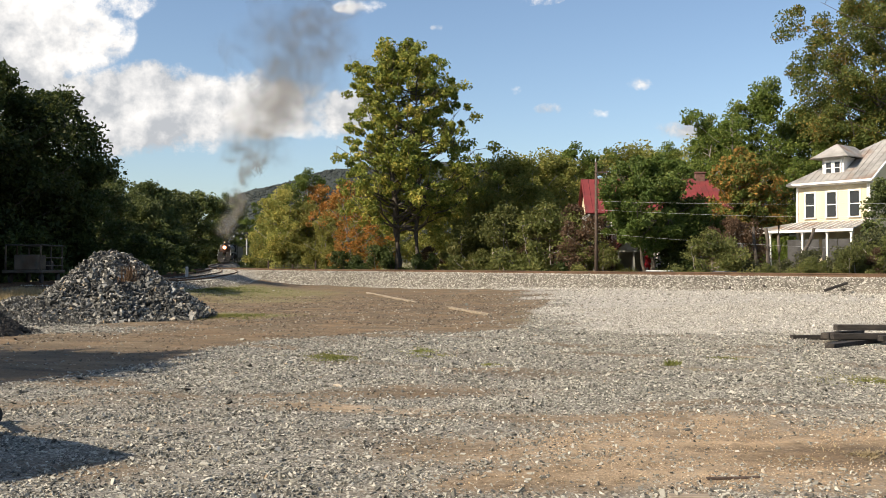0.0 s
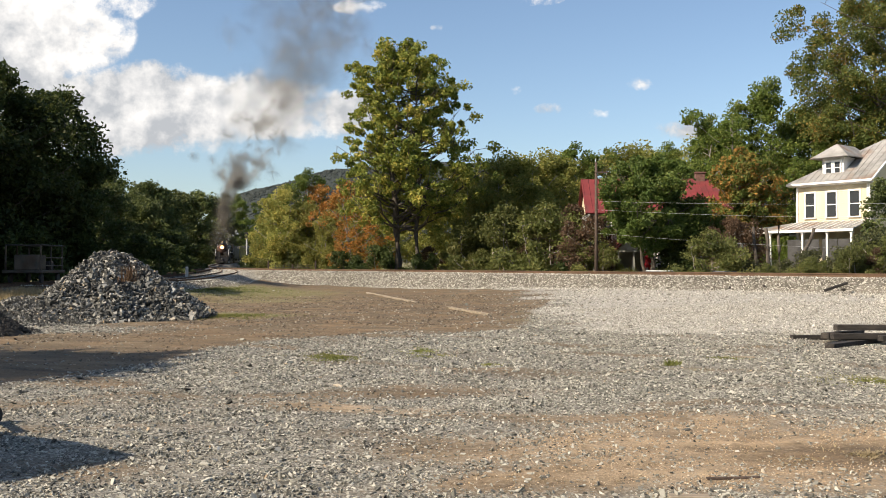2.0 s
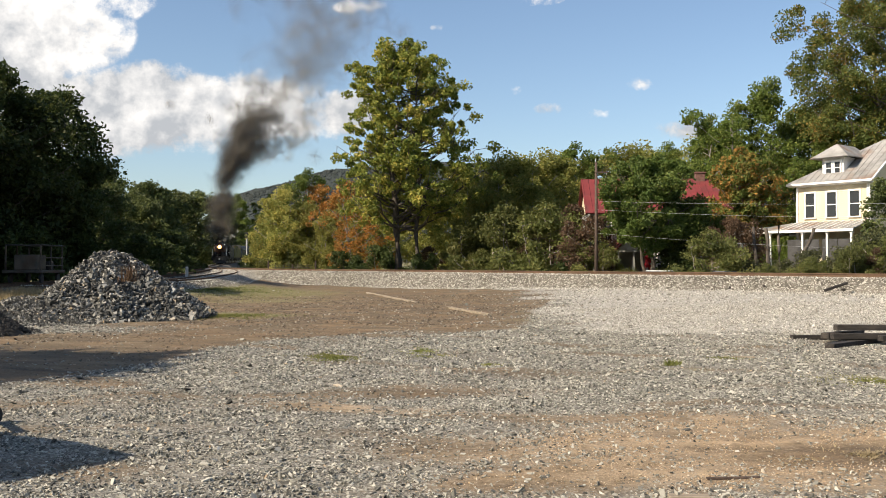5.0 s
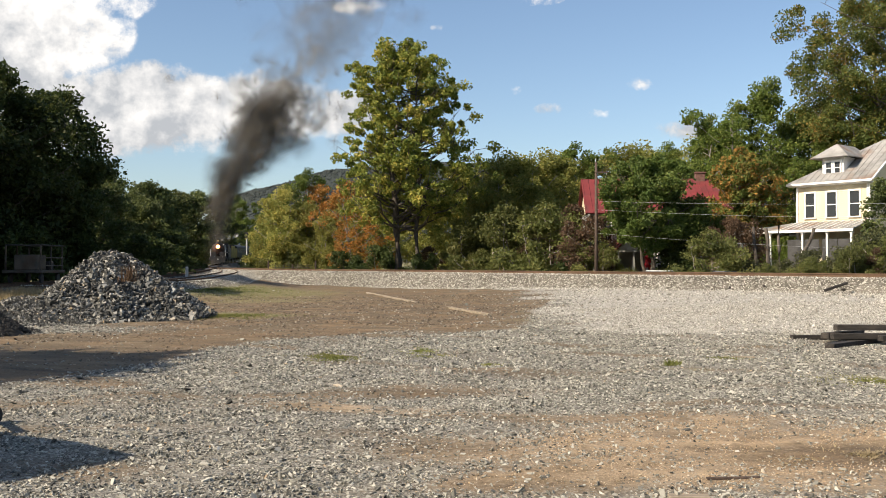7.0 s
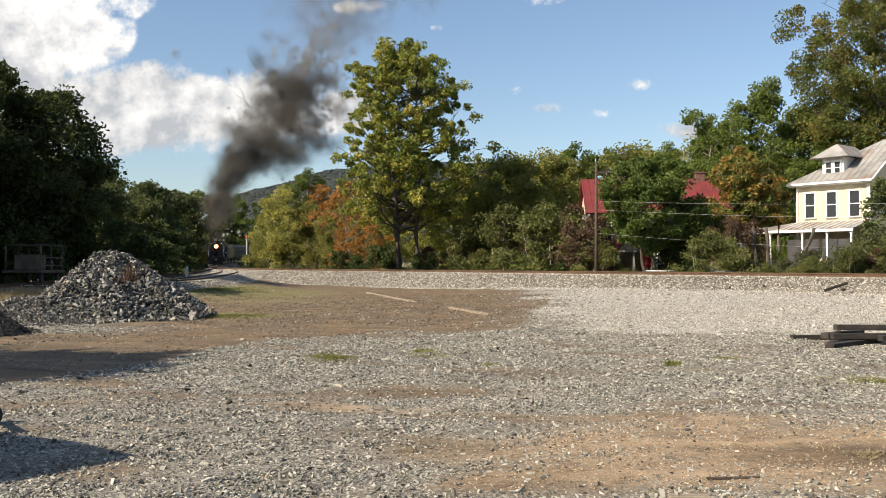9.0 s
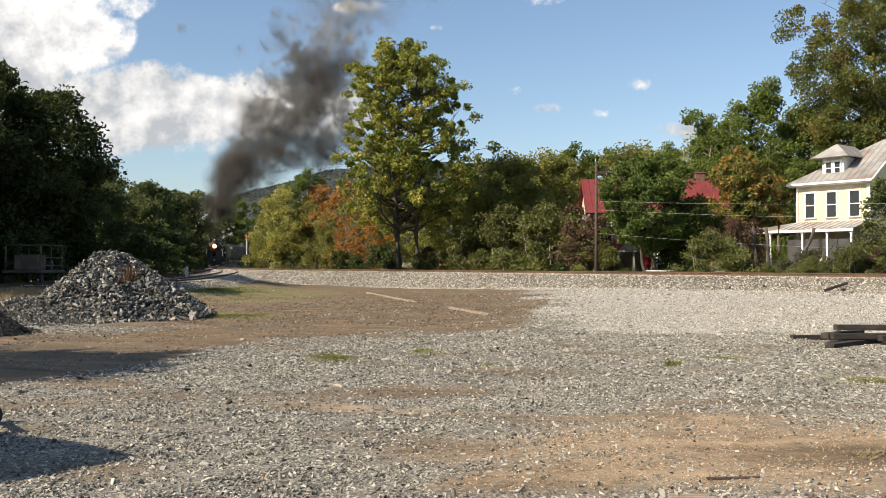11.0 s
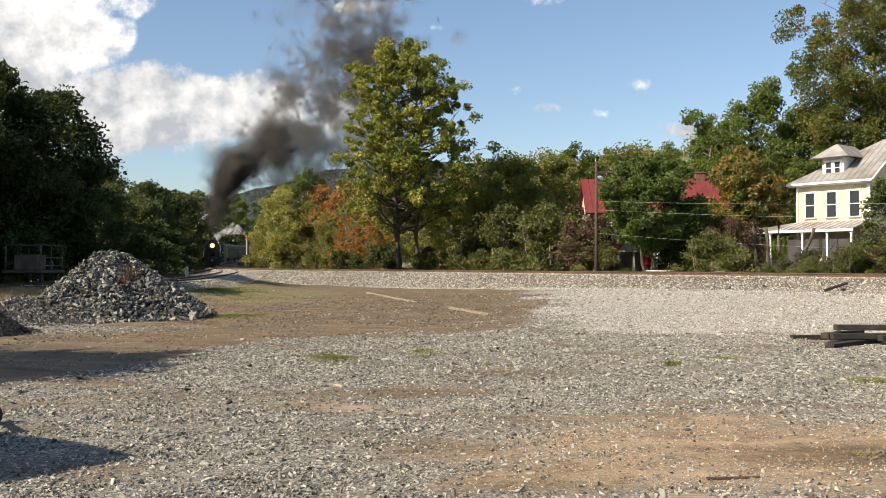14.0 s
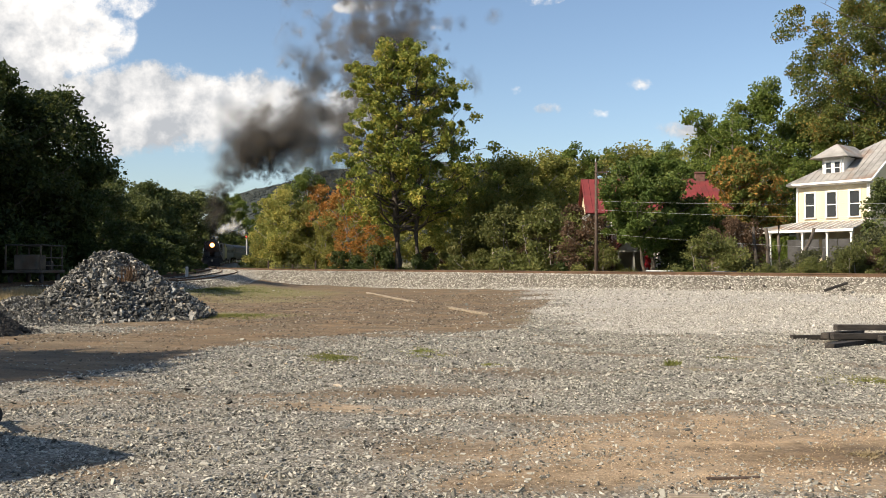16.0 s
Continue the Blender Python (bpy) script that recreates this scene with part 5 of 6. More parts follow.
def utility_pole():
    root = thing("utility_pole", "tall dark wooden utility pole with crossarm and wires", "utility pole", pose(10.45, 62, -0.1))
    part("pole", tube(nb(), (0, 0, -0.4), (0.02, 0, 8.85), 0.125, 0.09, 12), M_DARKWOOD, root, smooth=True)
    bm = nb()
    tube(bm, (0, 0.0, 8.7), (0, 0, 9.1), 0.03, 0.02, 6)
    part("pin", bm, M_GALV, root)
    part("crossarm", box(nb(), (0.38, -0.1, 8.15), (0.85, 0.08, 0.09), Matrix.Rotation(-0.04, 4, "Z"), 0.01), M_DARKWOOD, root)
    for x in (0.42, 0.74):
        bm = nb()
        lathe(bm, [(0.03, 0), (0.05, 0.05), (0.03, 0.09), (0.045, 0.13), (0.02, 0.17)], 8, Matrix.Translation((x, -0.1, 8.18)))
        part("insulator", bm, M_UNDER, root)
    for z0, x1, y1, z1, sag in ((6.2, 40, 30, 5.6, 0.9), (5.6, 42, 34, 4.6, 0.9), (4.0, 30, 50, 2.5, 0.5)):
        bm = nb()
        pts = [Vector((x1 * f, (y1 - 66.5) * f if y1 < 200 else 0, z0 + (z1 - z0) * f - 4 * sag * f * (1 - f))) for f in np.linspace(0, 1, 19)]
        limb_mesh(bm, pts, 0.006, 0.006, 4)
        part("wire", bm, M_GALV, root)


utility_pole()
# ---------------------------------------------------------------- things in the yard


def ground_z(x, y):
    return float(height(np.array([x]), np.array([y]))[0])


def stone_heap(name, label, cx, cy, rx, ry, h, n, lo, hi, material, seed, bumps=0.12):
    """A heap of broken stone: a core and loose stones over it."""
    rng = np.random.default_rng(seed)
    root = thing(name, label, "stone heap")
    z0 = ground_z(cx, cy) - 0.05

    def hz(x, y):
        r = np.sqrt(((x - cx) / rx) ** 2 + ((y - cy) / ry) ** 2)
        a = np.arctan2(y - cy, x - cx)
        r = r * (1 + bumps * np.sin(3 * a + seed) + bumps * 0.6 * np.sin(7 * a))
        return z0 + h * np.clip(1 - r, 0, 1) ** 1.06 * (1 - 0.10 * np.exp(-((r / 0.12) ** 2))) - 0.6 * (r >= 1)

    g = np.linspace(-1.25, 1.25, 60)
    X, Y = np.meshgrid(cx + g * rx, cy + g * ry)
    i, j = np.meshgrid(np.arange(59), np.arange(59), indexing="ij")
    a = (i * 60 + j).ravel()
    part("core", mesh_of("core", np.stack([X, Y, hz(X, Y) - 0.12], -1).reshape(-1, 3), np.stack([a, a + 1, a + 61, a + 60], 1), material, True), None, root)
    t, q = rng.uniform(0, 2 * np.pi, n), np.sqrt(rng.uniform(0, 1.1, n))
    x, y = cx + rx * q * np.cos(t), cy + ry * q * np.sin(t)
    s = lo + (hi - lo) * rng.beta(1.3, 2.6, n)
    v, f = slabs(np.column_stack([x, y, np.maximum(hz(x, y), height(x, y))]), s, 0.36, 0.2, rng, 0.8)
    tagged(part("stone", mesh_of("stone", v, f, material), None, root), kind="stuff")
    return root


stone_heap("stone_heap", "heap of grey broken stone with weeds on it", -11.1, 30.3, 3.3, 3.2, 2.5, 12000, 0.05, 0.24, M_PILE, 4)
stone_heap("gravel_heap", "low heap of fine grey gravel", -12.9, 28.0, 2.6, 2.2, 0.95, 11000, 0.04, 0.10, M_PILE, 5)
stone_heap("chippings_heap", "heap of stone chippings coloured dark for shade", -12.5, 22.9, 2.1, 2.1, 1.45, 8000, 0.03, 0.08, M_DARKPILE, 6)


def tuft(name, label, cx, cy, rx, ry, n, hgt, material, seed, z=None, bend=0.5):
    rng = np.random.default_rng(seed)
    t, q = rng.uniform(0, 2 * np.pi, n), np.minimum(np.abs(rng.normal(0, 0.75, n)), 2.2)
    x, y = cx + rx * q * np.cos(t), cy + ry * q * np.sin(t)
    near = fbm(x * 2, y * 2, 3.5, seed) > -0.25 + 0.5 * q - 0.25
    x, y, q, n = x[near], y[near], q[near], int(near.sum())
    z = height(x, y) if z is None else np.full(n, z)
    h = hgt * rng.uniform(0.4, 1.2, n) * (1.1 - 0.4 * q)
    a, l = rng.uniform(0, 6.28, n), h * rng.uniform(0.1, bend, n)
    w = 0.004 + 0.006 * rng.uniform(0, 1, n)
    dx, dy = np.cos(a), np.sin(a)
    b = np.column_stack([x, y, z])
    sidew = np.column_stack([-dy * w, dx * w, np.zeros(n)])
    mid = b + np.column_stack([dx * l * 0.35, dy * l * 0.35, h * 0.6])
    tip = b + np.column_stack([dx * l, dy * l, h])
    v = np.stack([b - sidew, b + sidew, mid + sidew * 0.8, mid - sidew * 0.8, tip + sidew * 0.2, tip - sidew * 0.2], 1).reshape(-1, 3)
    o = np.arange(n)[:, None] * 6
    f = np.concatenate([o + np.array([[0, 1, 2, 3]]), o + np.array([[3, 2, 4, 5]])])
    return tagged(new(name, mesh_of(name, v, f, material)), label, "grass", kind="stuff")


for k, (x, y, rx, ry, n, h) in enumerate(((-2.1, 17.1, 0.5, 0.8, 2000, 0.05), (-0.5, 18.4, 0.45, 0.7, 900, 0.045), (-0.2, 17.2, 0.4, 0.3, 350, 0.06), (0.75, 16.0, 0.3, 0.22, 220, 0.06), (6.6, 13.7, 1.2, 0.6, 1500, 0.04), (3.9, 15.6, 0.22, 0.15, 160, 0.14), (5.2, 16.6, 0.6, 0.25, 250, 0.05))):
    tuft("grass_tuft", "short yellow-green grass growing through gravel", x, y, rx * 0.95, ry * 1.1, int(n * 1.9), h * 0.62, L_GRASS, 70 + k, None, 1.6)
for k, (x, y, rx, ry, n, h) in enumerate(((-7.3, 30.6, 2.4, 1.6, 3500, 0.08), (-13, 52, 6, 9, 16000, 0.09), (-19, 41, 5, 9, 12000, 0.35), (-16.5, 30, 3.0, 3, 4000, 0.4), (-27, 48, 6, 8, 6000, 0.5))):
    tuft("rough_grass", "rough dry and green grass at the yard's edge", x, y, rx, ry, n, h, L_TURF if k in (0, 1) else L_STRAW, 90 + k)
tuft("grass_tuft", "green grass at the foot of the stone heap", -8.0, 30.6, 1.3, 1.0, 3600, 0.11, L_GRASS, 99)
tuft("weed", "dry brown weed on the stone heap", -9.3, 26.9, 0.28, 0.28, 240, 0.55, L_BROWN, 101, 1.25, 1.0)
tuft("straw", "scattered dry straw on bare earth", 3.9, 8.3, 1.1, 0.45, 620, 0.03, L_STRAW, 102, None, 6.0)


def lying(name, label, category, x, y, length, w, h, turn, material, tilt=0.0, dz=0.0, bevel=0.01, group=""):
    bm = nb()
    box(bm, (0, 0, h / 2), (length, w, h), None, bevel)
    rng = random.Random(int(x * 100 + y * 10))
    for v in bm.verts:
        v.co += Vector((rng.uniform(-1, 1), rng.uniform(-1, 1), rng.uniform(-1, 1))) * bevel * 0.8
    ob = part(name, bm, material, None)
    ob.matrix_basis = Matrix.Translation((x, y, ground_z(x, y) + dz)) @ Matrix.Rotation(radians(turn), 4, "Z") @ Matrix.Rotation(radians(tilt), 4, "Y")
    return tagged(ob, label, category, group)


# discarded ties in a loose stack
for ex, ey, ln, turn, dz, tilt in ((8.09, 21.1, 2.4, 3, 0.0, 0), (8.6, 20.5, 1.6, 38, 0.1, 0), (8.05, 18.95, 2.4, 41, -0.02, 0), (8.53, 19.95, 2.6, 1, 0.1, 0), (8.95, 20.75, 2.6, 2, 0.215, 0.5), (9.4, 19.55, 2.4, 9, 0.1, 0), (9.9, 20.2, 2.5, -6, 0.22, 0), (10.3, 18.7, 2.4, 24, 0.0, 0)):
    x, y = ex + ln / 2 * math.cos(radians(turn)), ey + ln / 2 * math.sin(radians(turn))
    lying("railway_tie", "old black creosoted timber tie on a loose stack", "railway tie", x, y, ln, 0.2, 0.125, turn, M_TIE, tilt, dz, 0.007, "discarded ties")
lying("timber_strip", "long pale weathered timber half sunk in earth", "timber", -2.9, 48.2, 14.5, 0.15, 0.1, -76.5, M_WOOD, group="timber strips")
lying("timber_strip", "pale weathered timber half sunk in earth", "timber", 0.9, 33.6, 5.4, 0.12, 0.08, -74.5, M_WOOD, group="timber strips")
lying("stick", "short grey weathered stick on bare earth", "stick", 2.36, 7.4, 0.45, 0.03, 0.02, 3, M_DARKWOOD, bevel=0.006)
lying("board", "broken pale board on gravel", "board", 1.83, 6.78, 0.3, 0.12, 0.025, -4, M_WOOD, bevel=0.005)
lying("stick", "thin pale stick on gravel", "stick", 5.5, 16.9, 0.55, 0.03, 0.03, -20, M_WOOD, bevel=0.005)
lying("broken_tie", "broken dark tie end on the ballast shoulder", "timber", 17.0, 39.3, 1.3, 0.12, 0.1, 22, M_TIE, -14, 0.32, 0.012)
for x, y, s in ((14.6, 41.2, 0.2), (16.9, 38.4, 0.16), (13.1, 41.5, 0.13)):
    v, f = rocks(np.array([[x, y, ground_z(x, y) + 0.25]]), np.array([s * 1.3]), flat=0.9)
    tagged(new("clod", mesh_of("clod", v, f, M_TIE)), "dark lump of rotten timber on ballast", "debris", "debris on the shoulder")


def signal():
    root = thing("railway_signal", "tall railway signal mast with a dark target head", "railway signal", pose(-34.15, 158, 1.7))
    part("mast", tube(nb(), (0, 0, 0), (0, 0, 5.4), 0.09, 0.075, 10), M_GALV, root, "silver painted mast")
    bm = nb()
    box(bm, (0, 0, 0.2), (0.5, 0.5, 0.4), None, 0.03)
    part("base", bm, M_CONCRETE, root)
    bm = nb()
    box(bm, (0, -0.05, 5.15), (0.5, 0.22, 1.05), None, 0.06)
    part("signal_head", bm, M_BLACK, root)
    bm = nb()
    lathe(bm, [(0.13, 0), (0.15, 0.12), (0.14, 0.26)], 14, Matrix.Translation((0, -0.16, 4.95)) @ Matrix.Rotation(math.pi / 2, 4, "X"))
    part("hood", bm, M_BLACK, root)
    part("red_lens", lathe(nb(), [(0.1, 0), (0.1, 0.03), (0.06, 0.06)], 16, Matrix.Translation((0, -0.44, 4.9)) @ Matrix.Rotation(math.pi / 2, 4, "X")), M_RED_GLOW, root, "red signal light")
    # added plate stands for the unlit lamp: the lens behind always glows
    bm = nb()
    box(bm, (0, -0.05, 0.0), (0.42, 0.02, 0.42), None, 0.01)
    vane = part("shutter", bm, M_BLACK, root, "added dark plate hiding the always-lit lens")
    bm = nb()
    for x in (-0.15, 0.15):
        tube(bm, (x, 0.18, 0.4), (x, 0.18, 5.0), 0.015, None, 5)
    for k in range(14):
        tube(bm, (-0.15, 0.18, 0.5 + k * 0.33), (0.15, 0.18, 0.5 + k * 0.33), 0.012, None, 5)
    part("ladder", bm, M_GALV, root)
    return root, vane


SIGNAL, SIGNAL_SHUTTER = signal()


def derail_post():
    root = thing("marker_post", "short pale concrete marker post by the siding", "post", pose(-17.9, 63.5, ground_z(-17.9, 63.5)))
    bm = nb()
    lathe(bm, [(0.11, -0.1), (0.11, 1.05), (0.10, 1.12), (0.05, 1.16)], 12)
    part("post", bm, M_CONCRETE, root)
    part("cap", lathe(nb(), [(0.06, 1.15), (0.06, 1.2), (0.02, 1.23)], 10), M_DARKWOOD, root)


derail_post()


def crossing_timbers():
    for x, y, ln, turn in ((-28.9, 119.5, 3.2, 24), (-27.7, 117.3, 2.6, 22), (-29.9, 121.5, 3.2, 26), (-25.6, 113.5, 2.4, 14)):
        ob = lying("switch_tie", "long dark switch timber across the track's shoulder", "railway tie", x + 1.3, y - 0.4, ln, 0.26, 0.2, turn, M_TIE, 0, 0, 0.012, "switch timbers")
        ob.location.z = 1.16


crossing_timbers()


def field_gate():
    root = thing("field_gate", "dark metal field gate between wooden posts", "gate", pose(-17.3, 104, 0.45, 0, 0, -14))
    for x in (-2.9, 0.1, 2.9):
        part("gate_post", tube(nb(), (x, 0, -0.3), (x, 0, 1.75 if abs(x) > 1 else 1.35), 0.11, 0.1, 8), M_DARKWOOD, root)
    for z in (0.25, 0.5, 0.75, 1.0, 1.25):
        part("rail", tube(nb(), (-2.9, -0.05, z), (2.9, -0.05, z), 0.022, None, 6), M_UNDER, root)
    for x in (-2.0, -1.0, 1.0, 2.0):
        part("upright", tube(nb(), (x, -0.05, 0.2), (x, -0.05, 1.3), 0.022, None, 6), M_UNDER, root)


field_gate()


def machine_cart():
    """Track machines standing in the shade on the siding."""
    root = thing("track_cart", "old flat track cart with machinery under a small canopy", "rail cart", pose(-20.9, 46.5, 0.85, 0, 0, 93))
    part("deck", box(nb(), (0, 0, 0.55), (3.2, 1.9, 0.16), None, 0.02), M_MACHINE, root)
    for x in (-1.1, 1.1):
        for y in (-0.75, 0.75):
            part("wheel", lathe(nb(), [(0.2, -0.06), (0.24, -0.05), (0.24, 0.05), (0.2, 0.06)], 14, Matrix.Translation((x, y, 0.22)) @ Matrix.Rotation(math.pi / 2, 4, "X")), M_UNDER, root)
    for x in (-1.45, -0.1, 1.45):
        for y in (-0.85, 0.85):
            part("canopy_post", box(nb(), (x, y, 1.2), (0.07, 0.07, 1.3), None, 0.008), M_MACHINE, root)
    part("engine_box", box(nb(), (-0.6, 0, 1.0), (1.1, 1.2, 0.8), None, 0.06), M_MACHINE, root)
    part("seat_box", box(nb(), (0.8, 0.1, 0.85), (0.6, 1.3, 0.45), None, 0.04), M_UNDER, root)
    for y in (-0.6, 0.55):
        part("canopy", box(nb(), (0.1, y, 1.88), (3.0, 0.75, 0.05), None, 0.01), M_UNDER, root, "dull metal canopy sheet")
    for z in (0.85, 1.25):
        part("side_rail", tube(nb(), (-1.5, -0.88, z), (1.5, -0.88, z), 0.03, None, 6), M_MACHINE, root)
    root2 = thing("cage_wagon", "rusty open-framed wagon on the siding", "rail cart", pose(-22.3, 41, 0.84, 0, 0, 112))
    part("deck", box(nb(), (0, 0, 0.5), (3.4, 2.1, 0.18), None, 0.02), M_MACHINE, root2)
    for x in (-1.6, 0.0, 1.6):
        for y in (-0.98, 0.98):
            part("stanchion", box(nb(), (x, y, 1.3), (0.09, 0.09, 1.5), None, 0.008), M_MACHINE, root2)
    for y in (-0.98, 0.98):
        for z in (1.2, 2.05):
            part("side_rail", box(nb(), (0, y, z), (3.3, 0.07, 0.1), None, 0.008), M_MACHINE, root2)
    for x in (-1.2, 1.2):
        for y in (-0.75, 0.75):
            part("wheel", lathe(nb(), [(0.2, -0.06), (0.24, -0.05), (0.24, 0.05), (0.2, 0.06)], 14, Matrix.Translation((x, y, 0.22)) @ Matrix.Rotation(math.pi / 2, 4, "X")), M_UNDER, root2)


machine_cart()


def parked_car(x, y, turn, paint, label):
    root = thing("parked_car", label, "car", pose(x, y, ground_z(x, y), 0, 0, turn), "cars on the street")
    bm = nb()
    pr = [(-2.2, 0.3), (2.2, 0.3), (2.25, 0.62), (1.9, 0.8), (1.0, 0.9), (-1.7, 0.92), (-2.2, 0.85)]
    a = [bm.verts.new((x, -0.86, z)) for x, z in pr]
    b = [bm.verts.new((x, 0.86, z)) for x, z in pr]
    bm.faces.new(a), bm.faces.new(b[::-1])
    for k in range(len(pr)):
        bm.faces.new((a[k], b[k], b[(k + 1) % len(pr)], a[(k + 1) % len(pr)]))
    bmesh.ops.bevel(bm, geom=list(bm.edges), offset=0.05, segments=2, affect="EDGES")
    part("body", bm, paint, root, smooth=False)
    bm = nb()
    c = [bm.verts.new(p) for p in ((-1.75, -0.78, 0.9), (1.05, -0.78, 0.9), (1.05, 0.78, 0.9), (-1.75, 0.78, 0.9), (-1.25, -0.62, 1.38), (0.35, -0.62, 1.38), (0.35, 0.62, 1.38), (-1.25, 0.62, 1.38))]
    for q in ((0, 1, 5, 4), (1, 2, 6, 5), (2, 3, 7, 6), (3, 0, 4, 7)):
        bm.faces.new([c[i] for i in q])
    part("windows", bm, M_GLASS, root)
    part("roof", box(nb(), (-0.45, 0, 1.40), (1.66, 1.28, 0.06), None, 0.02), paint, root)
    for wx in (-1.4, 1.4):
        for wy in (-0.8, 0.8):
            wheel = thing("wheel", "", "")
            wheel.parent, wheel.matrix_basis = root, Matrix.Translation((wx, wy, 0.31)) @ Matrix.Rotation(math.pi / 2, 4, "X")
            part("tyre", lathe(nb(), [(0.22, -0.1), (0.31, -0.08), (0.31, 0.08), (0.22, 0.1)], 16), M_TYRE, wheel)
            part("rim", lathe(nb(), [(0.2, -0.105), (0.2, 0.105)], 12), M_STEEL, wheel)


M_CARWHITE = surf("white_car_paint", (0.6, 0.6, 0.6), (0.68, 0.68, 0.68), 2, 0.3, 0.02, 30)
M_CARGREY = surf("grey_car_paint", (0.16, 0.17, 0.18), (0.2, 0.21, 0.22), 2, 0.3, 0.02, 30)
parked_car(14.4, 58.2, -52, M_CARWHITE, "white sedan parked beyond the track")
parked_car(16.9, 54.4, -52, M_CARGREY, "grey sedan parked beyond the track")


def cargo_trailer():
    """An enclosed trailer at the yard's edge; its jack wheel and its shadow come into view."""
    h = math.atan2(0.86, 0.52)
    root = thing("cargo_trailer", "enclosed dark cargo trailer standing on gravel", "trailer", pose(-7.12, 5.8, ground_z(-7.12, 5.8), 0, 0, math.degrees(h)))
    part("body", box(nb(), (0, 0, 1.3), (4.2, 2.0, 1.7), None, 0.06), M_MACHINE, root)
    part("frame", box(nb(), (0, 0, 0.4), (4.2, 1.6, 0.14), None, 0.02), M_UNDER, root)
    bm = nb()
    for y in (-0.7, 0.7):
        tube(bm, (2.0, y, 0.42), (4.2, 0, 0.42), 0.05, None, 8)
    tube(bm, (4.2, 0, 0.42), (4.7, 0.24, 0.13), 0.04, None, 8)
    part("tongue", bm, M_UNDER, root)
    for x in (-0.5, 0.4):
        for y in (-0.98, 0.98):
            wheel = thing("wheel", "", "")
            wheel.parent, wheel.matrix_basis = root, Matrix.Translation((x, y, 0.34)) @ Matrix.Rotation(math.pi / 2, 4, "X")
            part("tyre", lathe(nb(), [(0.2, -0.1), (0.32, -0.1), (0.34, -0.06), (0.34, 0.06), (0.32, 0.1), (0.2, 0.1)], 22), M_TYRE, wheel)
            part("rim", lathe(nb(), [(0.19, -0.095), (0.19, 0.095)], 14), M_STEEL, wheel)
    part("jack_wheel", lathe(nb(), [(0.06, -0.04), (0.13, -0.035), (0.13, 0.035), (0.06, 0.04)], 16, Matrix.Translation((4.7, 0.33, 0.13)) @ Matrix.Rotation(math.pi / 2, 4, "X")), M_TYRE, root)


cargo_trailer()
# ---------------------------------------------------------------- the steam train; local x is forward, z from the rail's top
S_MAIN = np.arange(len(MAIN)) * 0.5


def along(s):
    return Vector([float(np.interp(s, S_MAIN, MAIN[:, k])) for k in range(3)])


S0 = float(np.interp(198.0, MAIN[:, 1], S_MAIN))
S1 = float(np.interp(141.5, MAIN[:, 1], S_MAIN))


def front(t):
    """Where the engine's front is, in metres along the line."""
    return S0 + (S1 - S0) * t / 16.0


def vehicle_pose(t, back, half):
    """The pose of a vehicle whose middle is back metres behind the engine's front, on two trucks half metres from its middle."""
    s = front(t) + back
    a, b = along(s - half), along(s + half)
    d = a - b
    return Matrix.Translation((a + b) / 2) @ Matrix.Rotation(math.atan2(d.y, d.x), 4, "Z") @ Matrix.Rotation(-math.atan2(d.z, math.hypot(d.x, d.y)), 4, "Y")


def turned(m, axis="X"):
    return m @ Matrix.Rotation(math.pi / 2, 4, axis)


def spoked_wheel(name, root, x, y, r, spokes=14):
    """A spoked wheel on its own axle point, turning about its y axis."""
    w = thing(name, "", "")
    w.parent, w.matrix_basis = root, Matrix.Translation((x, y, r))
    R = Matrix.Rotation(math.pi / 2, 4, "X")
    bm = nb()
    n = 28
    rings = [[bm.verts.new((q * math.cos(6.2832 * k / n), yy, q * math.sin(6.2832 * k / n))) for k in range(n)] for q, yy in ((r, -0.07), (r + 0.0, 0.07), (r - 0.12, 0.07), (r - 0.12, -0.07))]
    for a, b in zip(rings, rings[1:] + rings[:1]):
        for k in range(n):
            bm.faces.new((a[k], a[(k + 1) % n], b[(k + 1) % n], b[k]))
    part("tyre", bm, M_STEEL, w)
    bm = nb()
    for k in range(spokes):
        a = 6.2832 * k / spokes
        tube(bm, (0, 0, 0), ((r - 0.1) * math.cos(a), 0, (r - 0.1) * math.sin(a)), 0.035, 0.025, 5)
    lathe(bm, [(0.16, -0.09), (0.16, 0.09)], 14, R)
    part("spokes", bm, M_BLACK, w)
    return w, r


